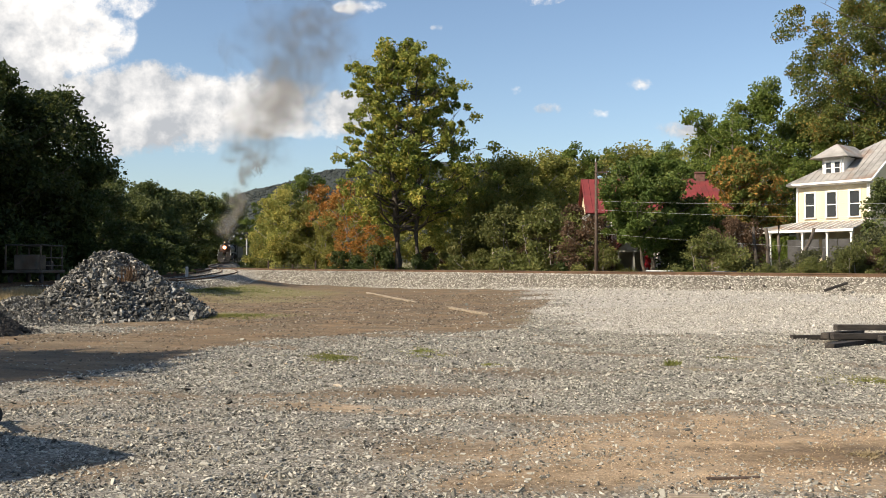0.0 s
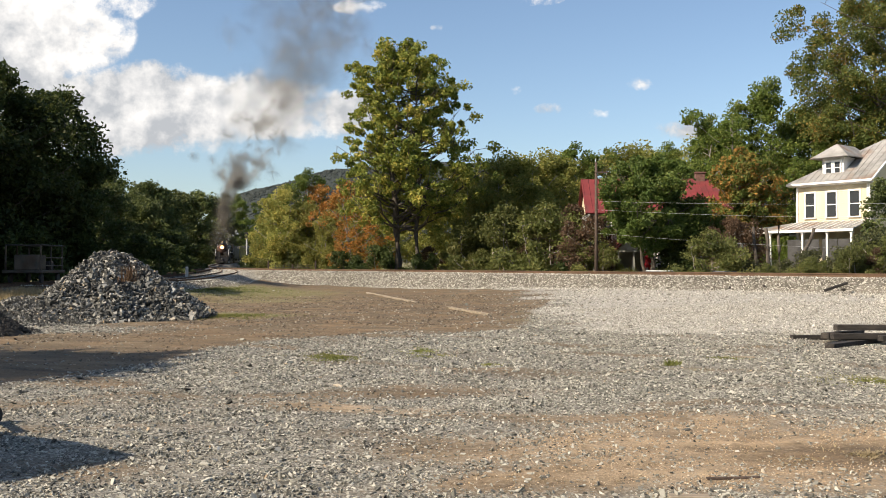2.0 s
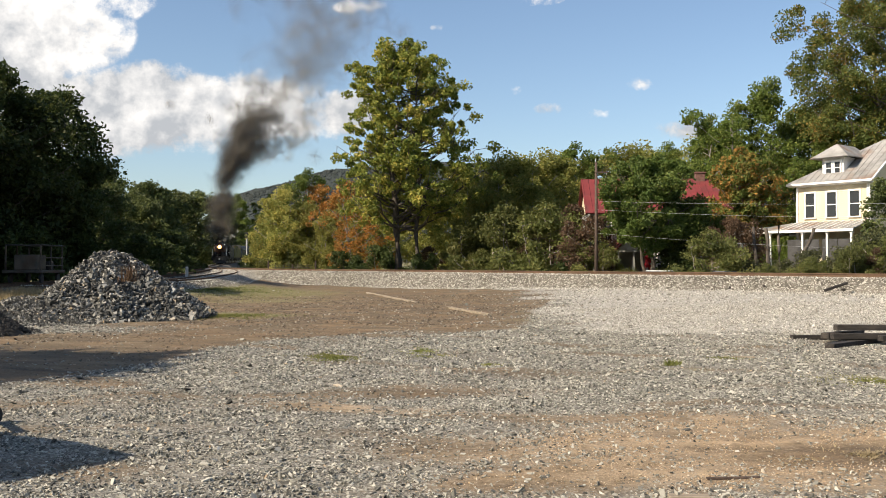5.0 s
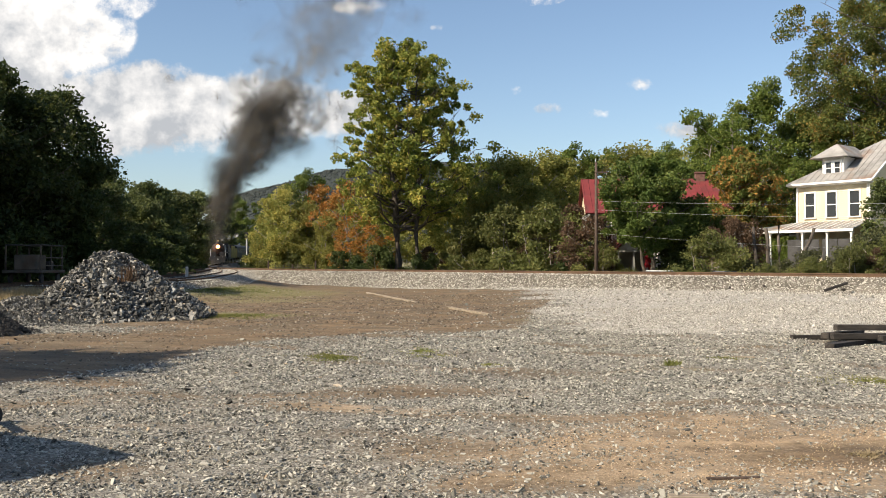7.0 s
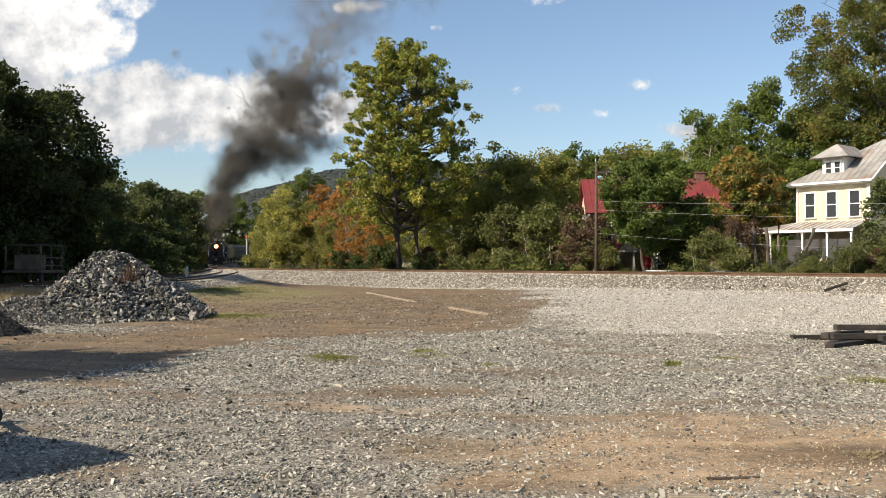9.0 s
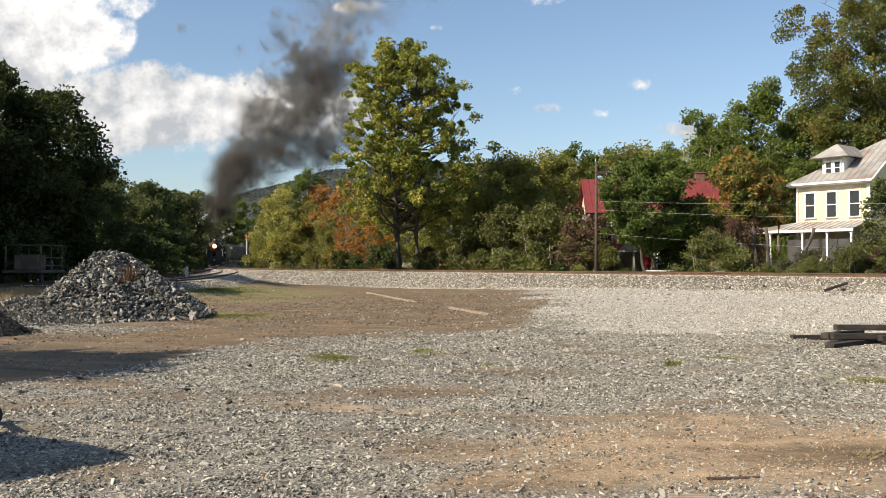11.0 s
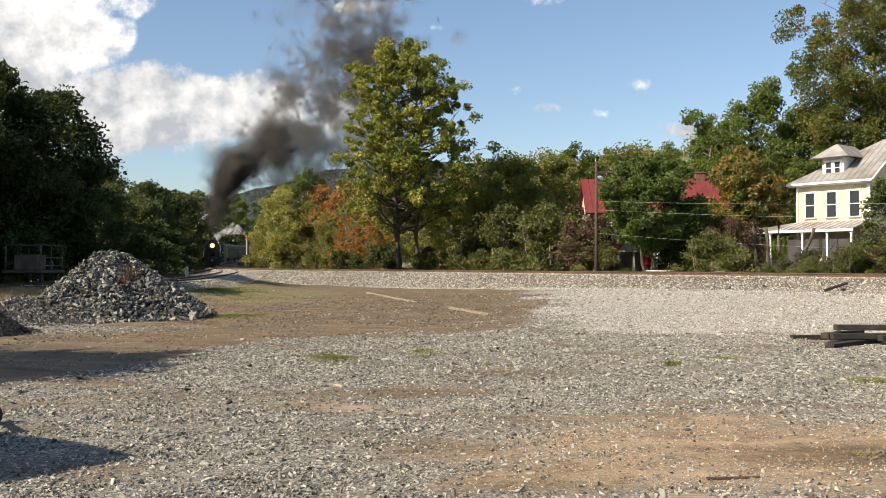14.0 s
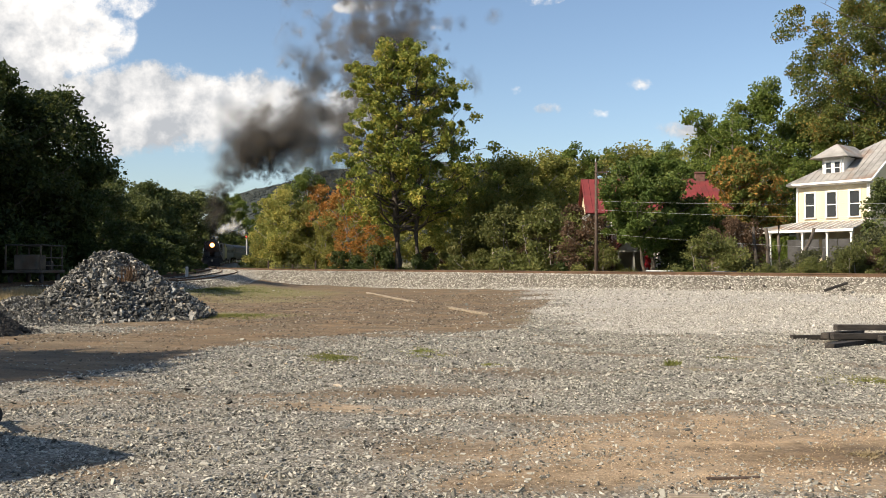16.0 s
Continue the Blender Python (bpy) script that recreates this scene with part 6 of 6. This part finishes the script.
def engine():
    root = thing("steam_locomotive", "black steam locomotive with bright headlight hauling a train", "locomotive")
    X = Matrix.Rotation(math.pi / 2, 4, "Y")

    def barrel(x0, x1, r, z=3.0, n=32):
        return lathe(nb(), [(r - 0.03, x0), (r, x0 + 0.03), (r, x1 - 0.03), (r - 0.03, x1)], n, Matrix.Translation((0, 0, z)) @ X)

    part("smokebox", barrel(-3.6, -0.9, 1.12), M_GRAPHITE, root, "dark smokebox with its lit red-brown tint coloured in", True)
    part("boiler", lathe(nb(), [(1.14, -12.0), (1.2, -9), (1.15, -3.6)], 32, Matrix.Translation((0, 0, 3.0)) @ X), M_BLACK, root, smooth=True)
    for x in (-4.6, -6.4, -8.2, -10.0):
        part("boiler_band", barrel(x, x + 0.1, 1.2), M_STEEL, root)
    door = part("smokebox_door", lathe(nb(), [(0.95, -0.92), (0.95, -0.86), (0.8, -0.74), (0.45, -0.64), (0.1, -0.6)], 28, Matrix.Translation((0, 0, 2.95)) @ X), M_GRAPHITE, root, "domed smokebox door", True)
    bm = nb()
    for z in (2.55, 3.35):
        box(bm, (-0.78, -0.45, z), (0.1, 0.9, 0.09), None, 0.01)
    for k in range(12):
        a = 6.2832 * k / 12
        box(bm, (-0.85, 0.92 * math.cos(a), 2.95 + 0.92 * math.sin(a)), (0.1, 0.1, 0.1), None, 0.01)
    part("door_hinge", bm, M_BLACK, door)
    light = part("headlight", lathe(nb(), [(0.3, -0.75), (0.40, -0.6), (0.42, -0.28)], 22, Matrix.Translation((0, 0, 3.36)) @ X), M_BLACK, root)
    part("lens", lathe(nb(), [(0.24, -0.26), (0.24, -0.25), (0.12, -0.23)], 22, Matrix.Translation((0, 0, 3.36)) @ X), M_HEADLIGHT, light, "bright headlight lens")
    # added ring, no lamp part: it imitates the orange glare
    part("glare_ring", lathe(nb(), [(0.41, -0.279), (0.41, -0.27), (0.2, -0.262)], 22, Matrix.Translation((0, 0, 3.36)) @ X), M_GLARE, light, "glowing orange ring standing for headlight glare")
    part("number_board", box(nb(), (-0.7, 0, 4.28), (0.2, 0.75, 0.22), None, 0.02), M_BLACK, root)
    for y in (-0.95, 0.95):
        lamp = part("marker_lamp", box(nb(), (-1.05, y, 3.85), (0.2, 0.2, 0.28), None, 0.03), M_BLACK, root)
        part("marker_lens", lathe(nb(), [(0.06, -0.96), (0.06, -0.935)], 10, Matrix.Translation((0, y, 3.85)) @ X), M_MARKER if y > 0 else M_WHITE, lamp)
    part("chimney", lathe(nb(), [(0.55, 4.0), (0.42, 4.12), (0.4, 4.55), (0.47, 4.7), (0.4, 4.72)], 20, Matrix.Translation((-2.3, 0, 0))), M_BLACK, root, smooth=True)
    for x, r, h in ((-5.4, 0.5, 4.62), (-8.0, 0.42, 4.55)):
        part("dome", lathe(nb(), [(r + 0.1, 4.0), (r, 4.15), (r * 0.95, h - 0.2), (r * 0.6, h - 0.03), (0.05, h)], 20, Matrix.Translation((x, 0, 0))), M_BLACK, root, smooth=True)
    part("bell", lathe(nb(), [(0.2, 0), (0.15, 0.1), (0.1, 0.28), (0.03, 0.33)], 14, Matrix.Translation((-1.2, 0, 4.32))), M_BRASS, root, "brass bell")
    part("whistle", tube(nb(), (-9.2, 0.25, 4.2), (-9.2, 0.25, 4.7), 0.06, None, 8), M_BRASS, root)
    # front deck, pilot, coupler, cylinders
    part("front_deck", box(nb(), (-0.75, 0, 1.5), (1.5, 2.9, 0.12), None, 0.02), M_BLACK, root)
    part("buffer_beam", box(nb(), (-0.1, 0, 1.15), (0.2, 2.9, 0.5), None, 0.03), M_BLACK, root)
    bm = nb()
    for k in range(15):
        y = -1.25 + k * 2.5 / 14
        tube(bm, (0.02, y, 0.95), (0.55 - 0.28 * abs(y), y * 0.95, 0.18), 0.035, None, 6)
    tube(bm, (0.16, -1.25, 0.16), (0.55, 0, 0.16), 0.05, None, 6)
    tube(bm, (0.55, 0, 0.16), (0.16, 1.25, 0.16), 0.05, None, 6)
    box(bm, (0.05, 0, 0.55), (0.1, 2.5, 0.75), None, 0.02)
    part("pilot", bm, M_BLACK, root)
    part("coupler", box(nb(), (0.3, 0, 0.95), (0.6, 0.25, 0.3), None, 0.05), M_STEEL, root)
    part("air_pump_shield", box(nb(), (-0.45, -0.75, 1.95), (0.5, 0.8, 0.8), None, 0.06), M_BLACK, root)
    part("air_pump_shield", box(nb(), (-0.45, 0.75, 1.95), (0.5, 0.8, 0.8), None, 0.06), M_BLACK, root)
    for y in (-1.2, 1.2):
        bm = nb()
        lathe(bm, [(0.42, -2.9), (0.47, -2.85), (0.47, -1.55), (0.42, -1.5), (0.2, -1.42)], 20, Matrix.Translation((0, y, 1.0)) @ X)
        lathe(bm, [(0.28, -2.8), (0.3, -2.7), (0.3, -1.6), (0.26, -1.5)], 16, Matrix.Translation((0, y * 0.95, 1.62)) @ X)
        part("cylinder", bm, M_BLACK, root)
        part("running_board", box(nb(), (-6.2, y * 1.05, 2.2), (8.8, 0.62, 0.06), None, 0.01), M_BLACK, root)
        bm = nb()
        box(bm, (-5.9, y * 1.31, 2.2), (9.0, 0.03, 0.1))
        part("board_edge", bm, M_WHITE, root, "white painted running board edge")
        part("handrail", tube(nb(), (-1.0, y * 0.98, 3.55), (-11.5, y * 0.98, 3.55), 0.025, None, 6), M_STEEL, root)
        part("step", box(nb(), (-0.15, y * 1.05, 0.7), (0.25, 0.35, 0.05), None, 0.01), M_BLACK, root)
        part("step_rail", tube(nb(), (-0.05, y * 1.16, 1.5), (-0.25, y * 1.1, 2.9), 0.03, None, 6), M_WHITE, root, "white handrail")
        part("side_rod", box(nb(), (-6.45, y * 0.98, 0.72), (5.6, 0.07, 0.16), None, 0.02), M_STEEL, root)
        part("main_rod", box(nb(), (-4.0, y * 1.05, 0.85), (3.4, 0.07, 0.14), Matrix.Rotation(0.04, 4, "Y"), 0.02), M_STEEL, root)
    part("engine_frame", box(nb(), (-6.5, 0, 1.1), (12.0, 1.1, 0.5), None, 0.03), M_UNDER, root)
    part("firebox", box(nb(), (-11.0, 0, 2.35), (2.6, 2.0, 2.0), None, 0.15), M_BLACK, root)
    bm = nb()
    box(bm, (-13.0, 0, 2.95), (2.2, 3.0, 2.3), None, 0.05)
    part("cab", bm, M_BLACK, root)
    bm = nb()
    for k in range(9):
        a0, a1 = -0.95 + k * 0.21, -0.95 + (k + 1) * 0.21
        slab(bm, ((-11.7, 1.85 * math.sin(a0), 2.45 + 1.9 * math.cos(a0)), (-11.7, 1.85 * math.sin(a1), 2.45 + 1.9 * math.cos(a1)), (-14.5, 1.85 * math.sin(a1), 2.45 + 1.9 * math.cos(a1)), (-14.5, 1.85 * math.sin(a0), 2.45 + 1.9 * math.cos(a0))), 0.06)
    part("cab_roof", bm, M_BLACK, root)
    for y in (-1.505, 1.505):
        part("cab_window", box(nb(), (-13.0, y, 3.4), (1.1, 0.02, 0.7), None, 0.005), M_GLASS, root)
    for y in (-0.95, 0.95):
        part("cab_window", box(nb(), (-11.89, y, 3.55), (0.02, 0.5, 0.5), None, 0.005), M_GLASS, root)
    wheels = []
    for y in (-0.76, 0.76):
        for x in (-4.0, -5.65, -7.3, -8.95):
            wheels.append(spoked_wheel("driving_wheel", root, x, y, 0.80))
        for x in (-1.3, -2.9):
            wheels.append(spoked_wheel("leading_wheel", root, x, y, 0.42, 10))
        for x in (-10.6, -12.2):
            wheels.append(spoked_wheel("trailing_wheel", root, x, y, 0.46, 10))
    return root, wheels


ENGINE, WHEELS = engine()


def truck(root, x):
    bm = nb()
    for y in (-0.95, 0.95):
        box(bm, (x, y, 0.55), (2.6, 0.14, 0.28), None, 0.04)
    box(bm, (x, 0, 0.6), (0.4, 1.9, 0.3), None, 0.03)
    bogie = part("truck", bm, M_UNDER, root)
    for dx in (-0.9, 0.9):
        for y in (-0.76, 0.76):
            part("wheel", lathe(nb(), [(0.3, -0.06), (0.44, -0.05), (0.44, 0.05), (0.3, 0.06)], 18, Matrix.Translation((x + dx, y, 0.44)) @ Matrix.Rotation(math.pi / 2, 4, "X")), M_STEEL, bogie)


def tender(name, label, length, paint, coal):
    root = thing(name, label, "tender")
    bm = nb()
    box(bm, (0, 0, 2.2), (length, 3.0, 2.1), None, 0.08)
    part("tank", bm, paint, root)
    part("frame", box(nb(), (0, 0, 1.02), (length, 2.5, 0.22), None, 0.02), M_UNDER, root)
    bm = nb()
    for y in (-1.45, 1.45):
        box(bm, (length * 0.2, y, 3.5), (length * 0.55, 0.06, 0.55), None, 0.01)
    part("coal_board", bm, paint, root)
    if coal:
        rng = np.random.default_rng(77)
        n = 500
        c = np.column_stack([rng.uniform(-0.05, length * 0.45, n), rng.uniform(-1.35, 1.35, n), 3.3 + 0.35 * rng.uniform(0, 1, n)])
        v, f = rocks(c, rng.uniform(0.2, 0.4, n), flat=1, rng=rng)
        tagged(part("coal", mesh_of("coal", v, f, M_DARKPILE), None, root, "black coal load"), kind="stuff")
    truck(root, -length * 0.3), truck(root, length * 0.3)
    part("ladder", box(nb(), (-length / 2 - 0.03, 1.2, 2.2), (0.05, 0.4, 2.0)), M_BLACK, root)
    return root


def coach(label, n_windows=11):
    root = thing("passenger_coach", label, "railway coach", None, "coaches of the train")
    L, H = 25.0, 3.55
    bm = nb()
    box(bm, (0, 0, 1.15 + 1.15), (L, 2.95, 2.3), None, 0.05)
    part("body", bm, M_CAR, root)
    bm = nb()
    prof = [(1.5 * math.cos(a), 3.4 + 0.75 * math.sin(a)) for a in np.linspace(0, math.pi, 11)]
    a = [bm.verts.new((-L / 2, y, z)) for y, z in prof]
    b = [bm.verts.new((L / 2, y, z)) for y, z in prof]
    bm.faces.new(a[::-1]), bm.faces.new(b)
    for k in range(10):
        bm.faces.new((a[k], a[k + 1], b[k + 1], b[k]))
    bm.faces.new((a[10], a[0], b[0], b[10]))
    part("roof", bm, M_COACH_ROOF, root, smooth=False)
    for y in (-1.48, 1.48):
        for k in range(n_windows):
            x = -L / 2 + 2.4 + k * (L - 4.8) / (n_windows - 1)
            part("window", box(nb(), (x, y, 2.65), (1.25, 0.03, 0.85), None, 0.008), M_GLASS, root)
        for k in range(9):
            part("rib", box(nb(), (0, y * 1.005, 1.3 + k * 0.095), (L - 0.6, 0.03, 0.04)), M_CAR, root)
    for x in (-L / 2 - 0.25, L / 2 + 0.25):
        part("diaphragm", box(nb(), (x, 0, 2.4), (0.5, 1.1, 2.3), None, 0.05), M_UNDER, root)
    part("underframe", box(nb(), (0, 0, 0.95), (L * 0.55, 2.4, 0.4), None, 0.04), M_UNDER, root)
    truck(root, -8.6), truck(root, 8.6)
    return root


TENDER = tender("tender", "black coal tender behind the locomotive", 10.5, M_BLACK, True)
AUX = tender("water_tender", "olive-cream auxiliary water tender", 13.0, M_COACH, False)
COACHES = [coach("dark green passenger coach with grey roof")]
for _ in range(3):
    COACHES.append(copy_thing(COACHES[0], Matrix()))

# ---------------------------------------------------------------- smoke and steam in drifting pieces


def puff_mesh(name, seed, material, stretch, sheets):
    """A billow of smoke about a metre in radius: crumpled sheets through one another that thin out towards their rims."""
    rng = np.random.default_rng(seed)
    n, V, F = 10, [], []
    g = np.linspace(-1, 1, n)
    X, Y = np.meshgrid(g, g)
    for k in range(sheets):
        ph = rng.uniform(0, 6.28, 6)
        Z = 0.16 * np.sin(2.6 * X + ph[0]) * np.sin(2.2 * Y + ph[1]) + 0.10 * np.sin(4.5 * Y + ph[2] + X) + 0.07 * np.sin(6 * X + ph[3])
        p = np.stack([X, Y, Z], -1).reshape(-1, 3)
        R = np.array(Euler((k * 3.14 / sheets + ph[4] * 0.1, ph[5], k * 2.1)).to_matrix())
        p = p @ R.T
        p[:, 2] *= stretch
        i, j = np.meshgrid(np.arange(n - 1), np.arange(n - 1), indexing="ij")
        a = (i * n + j).ravel()
        V.append(p)
        F.append(np.stack([a, a + 1, a + n + 1, a + n], 1) + k * n * n)
    return mesh_of(name, np.vstack(V), np.vstack(F), material, True)


PUFFS = {"jet": [puff_mesh("puff", 251 + k, M_JET, s, 3) for k, s in enumerate((1.0, 1.2, 1.4))],
         "dark": [puff_mesh("puff", 201 + k, M_SMOKE, s, 3) for k, s in enumerate((1.0, 1.2, 1.35))],
         "haze": [puff_mesh("puff", 231 + k, M_HAZE, s, 3) for k, s in enumerate((1.0, 1.15, 1.3))],
         "pale": [puff_mesh("puff", 241 + k, M_PALE, s, 3) for k, s in enumerate((1.0, 1.2, 1.3))],
         "thin": [puff_mesh("puff", 211 + k, M_THIN, s, 3) for k, s in enumerate((1.0, 1.25, 1.5))],
         "white": [puff_mesh("puff", 221 + k, M_STEAM, s, 3) for k, s in enumerate((1.0, 1.2))]}
SMOKE = thing("smoke_plume", "dark coal smoke billowing from the locomotive's chimney", "smoke")
STEAM = thing("steam_plume", "white steam drifting from the safety valves", "steam")
# each exhaust beat: from when on, beats a second, small jet pieces, billows and large thin pieces in each
BEATS = [(-18.0, 2.2, 0, 0, 5, "thin"), (-3.4, 2.4, 0, 0, 5, "pale"), (-1.2, 2.6, 0, 0, 10, "pale"), (0.5, 2.6, 4, 2, 8, "pale"), (1.5, 3.0, 16, 8, 7, "haze"), (3.0, 3.0, 16, 8, 10, "haze"), (5.2, 3.0, 13, 7, 10, "haze"),
         (6.6, 3.0, 8, 5, 10, "haze"), (7.5, 2.8, 5, 2, 10, "haze"), (8.8, 2.6, 4, 2, 9, "haze"), (10.8, 2.6, 9, 3, 6, "haze"), (11.9, 3.2, 24, 24, 4, "haze"), (13.2, 2.6, 20, 6, 1, "haze"), (14.4, 2.6, 18, 4, 1, "haze")]


def on_train(t, back, z):
    """A place on the train's middle line."""
    m = vehicle_pose(t, back + 1.0, 1.0)
    return m.translation + Vector((0, 0, z))


def plan_smoke():
    """Every piece: when it leaves the chimney, its kind, its beat's wander, its own wander, and random numbers."""
    rng = np.random.default_rng(300)
    out = []
    te = -18.0
    while te < 15.8:
        _, beats, jets, billows, large, kind = [r for r in BEATS if r[0] <= te][-1]
        G, w = rng.normal(0, 1, 3), 0.5 + 0.35 * math.sin(1.9 * te) + rng.uniform(-0.15, 0.15)
        for k in range(jets + billows + large):
            out.append((te + rng.uniform(0, 1 / beats), "jet" if k < jets else "dark" if k < jets + billows else kind, G, w, rng.normal(0, 1, 3), rng.uniform(0, 1, 6)))
        te += 1 / beats
    return out


def smoke_rows(te, kind, G, w, g, u):
    """Rows for one piece: below the train until it leaves through the chimney, then a fast jet that slows, drifts and spreads."""
    rows = []
    spin = Vector((u[0] - 0.5, u[1] - 0.5, u[2] - 0.5)).normalized()
    turn0 = u[3] * 6.28
    small = kind in ("dark", "jet")
    jet = float(np.interp(te, [0.5, 1.4, 1.8, 3.2, 5, 8, 11, 12.5, 16], [11, 15, 19, 18, 14, 11, 9, 9.5, 9]))
    lift = float(np.interp(te, [1.5, 3, 6, 9, 16], [2.1, 2.0, 1.8, 1.5, 1.7])) * (0.6 + 0.4 * w + 0.4 * u[5])
    drift = float(np.interp(te, [2, 6], [2.3, 2.6]))
    if not small and 2.5 < te < 11.8 and u[4] < 0.5:  # some of it stays low and drifts off behind the train
        lift, drift = lift * (0.9 * u[4] - 0.05), drift * 1.15
    for t in sorted({0.0, 16.0, *np.arange(0, 16.1, 4.0), *(te + a for a in (-0.3, 0, 0.2, 0.45, 0.8, 1.3, 2, 3, 4.5, 6, 8, 10, 12, 14) if 0 < te + a < 16)}):
        age = 0.0 if abs(t - te) < 0.01 else t - te
        if age < 0:
            p = on_train(t, 2.3, -7.0)
            heading = vehicle_pose(t, 9.0, 2.0).to_quaternion() @ Euler((0, math.pi / 2, 0)).to_quaternion()
        else:
            src = on_train(te, 2.3, {"jet": 4.8, "dark": 7.0, "pale": 5.5}.get(kind, 9.0))
            if te > 0.4:
                sig = 0.04 + 0.36 * min(age, 4.0) + 0.12 * max(0, age - 4)
                own = 0.10 + 0.72 * min(age, 3.5) + 0.34 * max(0, age - 3.5)
                rise = lift * age + jet * (1 - math.exp(-age / 0.9)) * (0.86 + 0.14 * w + 0.12 * u[4])
                go = drift * age * (1 - 0.6 * math.exp(-age / 0.7)) + 0.02 * age * age
            else:  # smoke from before, already aloft and nearly still
                a0, since = (-te, t) if te < 0 else (0.0, age)
                sig, own = 0.3 + 0.42 * min(age, 6.0), 0.5 + 0.75 * min(age, 5.0) + 0.28 * max(0, age - 5)
                rise = 12 * (1 - math.exp(-age / 0.8)) + 3.0 * a0 + (2.0 + 0.6 * u[5]) * since
                go = 9.5 * (1 - math.exp(-a0 / 4)) + 0.3 * a0 + 1.45 * since * (1 - math.exp(-age / 2.0))
            p = src + Vector((go + G[0] * sig + g[0] * own, 0.3 * age + G[1] * sig + g[1] * own, rise + 0.6 * G[2] * sig + 0.85 * g[2] * own))
            heading = Matrix.Rotation(turn0 + 0.16 * age * (u[0] - 0.3), 4, spin).to_quaternion()
        rows.append((t, Matrix.LocRotScale(p, heading, None)))
    return rows


def build_smoke():
    made = []
    for te, kind, G, w, g, u in plan_smoke():
        ob = new("puff", PUFFS[kind][int(u[3] * 2.99)])
        ob.parent = SMOKE
        size = {"jet": 0.65 + 0.65 * u[1], "dark": 1.7 + 1.8 * u[1] ** 1.3, "haze": 2.9 + 2.2 * u[1], "pale": 1.7 + 1.7 * u[1], "thin": 4.5 + 3.5 * u[1] if te < -3 else 2.4 + 1.8 * u[1]}[kind]
        ob.scale = (size, size, size)
        made.append((ob, smoke_rows(te, kind, G, w, g, u)))
    rng = np.random.default_rng(301)
    te = -4.0
    while te < 15.8:
        u, g = rng.uniform(0, 1, 6), rng.normal(0, 1, 3)
        ob = new("puff", PUFFS["white"][int(u[3] * 1.99)])
        ob.parent = STEAM
        size = (0.3 + 0.35 * u[1]) * (1 + 0.7 * float(smoothstep(11, 13.5, te)))
        ob.scale = (size, size, size)
        rows = []
        for t in sorted({0.0, 16.0, *np.arange(0, 16.1, 4.0), *(te + a for a in (-0.25, 0, 0.3, 0.7, 1.2, 1.6, 1.95, 2.3) if 0 < te + a < 16)}):
            age = t - te
            if age < -0.01 or age > (1.3 if te < 11 else 2.0):  # not yet let off, or thinned away: out of sight within the coaches
                p = on_train(t, 44 + 40 * u[4], 2.4)
            else:
                rise = 1.9 * (1 - math.exp(-age / 0.5)) * (0.5 + 0.9 * u[5]) + 0.25 * age
                p = on_train(te, 5.2, 4.2) + Vector((2.2 * age * (0.7 + 0.6 * u[0]) + 0.25 * g[0], 1.2 * age + 0.4 * g[1], rise + 0.2 * g[2] * min(age, 2)))
            rows.append((t, Matrix.LocRotScale(p, Euler((u[0] * 6, u[1] * 6, u[2] * 6 + 0.2 * age)).to_quaternion(), None)))
        made.append((ob, rows))
        te += 0.16 if te < 11.0 else 0.07
    return made


PIECES = build_smoke()


def motions():
    """All that moves: the train, its wheels, the signal's shutter, the smoke and the steam."""
    times = np.linspace(0, 16, 9)
    walk(ENGINE, [(t, vehicle_pose(t, 6.0, 5.5) @ Matrix.Translation((6.0, 0, 0))) for t in times])
    walk(TENDER, [(t, vehicle_pose(t, 20.2, 3.6)) for t in times])
    walk(AUX, [(t, vehicle_pose(t, 32.6, 4.2)) for t in times])
    for k, c in enumerate(COACHES):
        walk(c, [(t, vehicle_pose(t, 52.6 + 26.0 * k, 8.6)) for t in times])
    for w, r in WHEELS:
        at = Matrix.Translation(w.matrix_basis.translation)
        step = 0.2 if r < 0.6 else 0.33
        walk(w, [(t, at @ Matrix.Rotation(abs(S1 - S0) * t / 16.0 / r, 4, "Y")) for t in (*np.arange(0, 16, step), 16.0)])
    shut, open_ = pose(0, -0.48, 4.9), pose(0.42, -0.48, 4.9, 0, 70, 0)
    walk(SIGNAL_SHUTTER, [(0, shut), (8.55, shut), (8.7, open_), (16, open_)])
    for ob, rows in PIECES:
        walk(ob, rows)


motions()
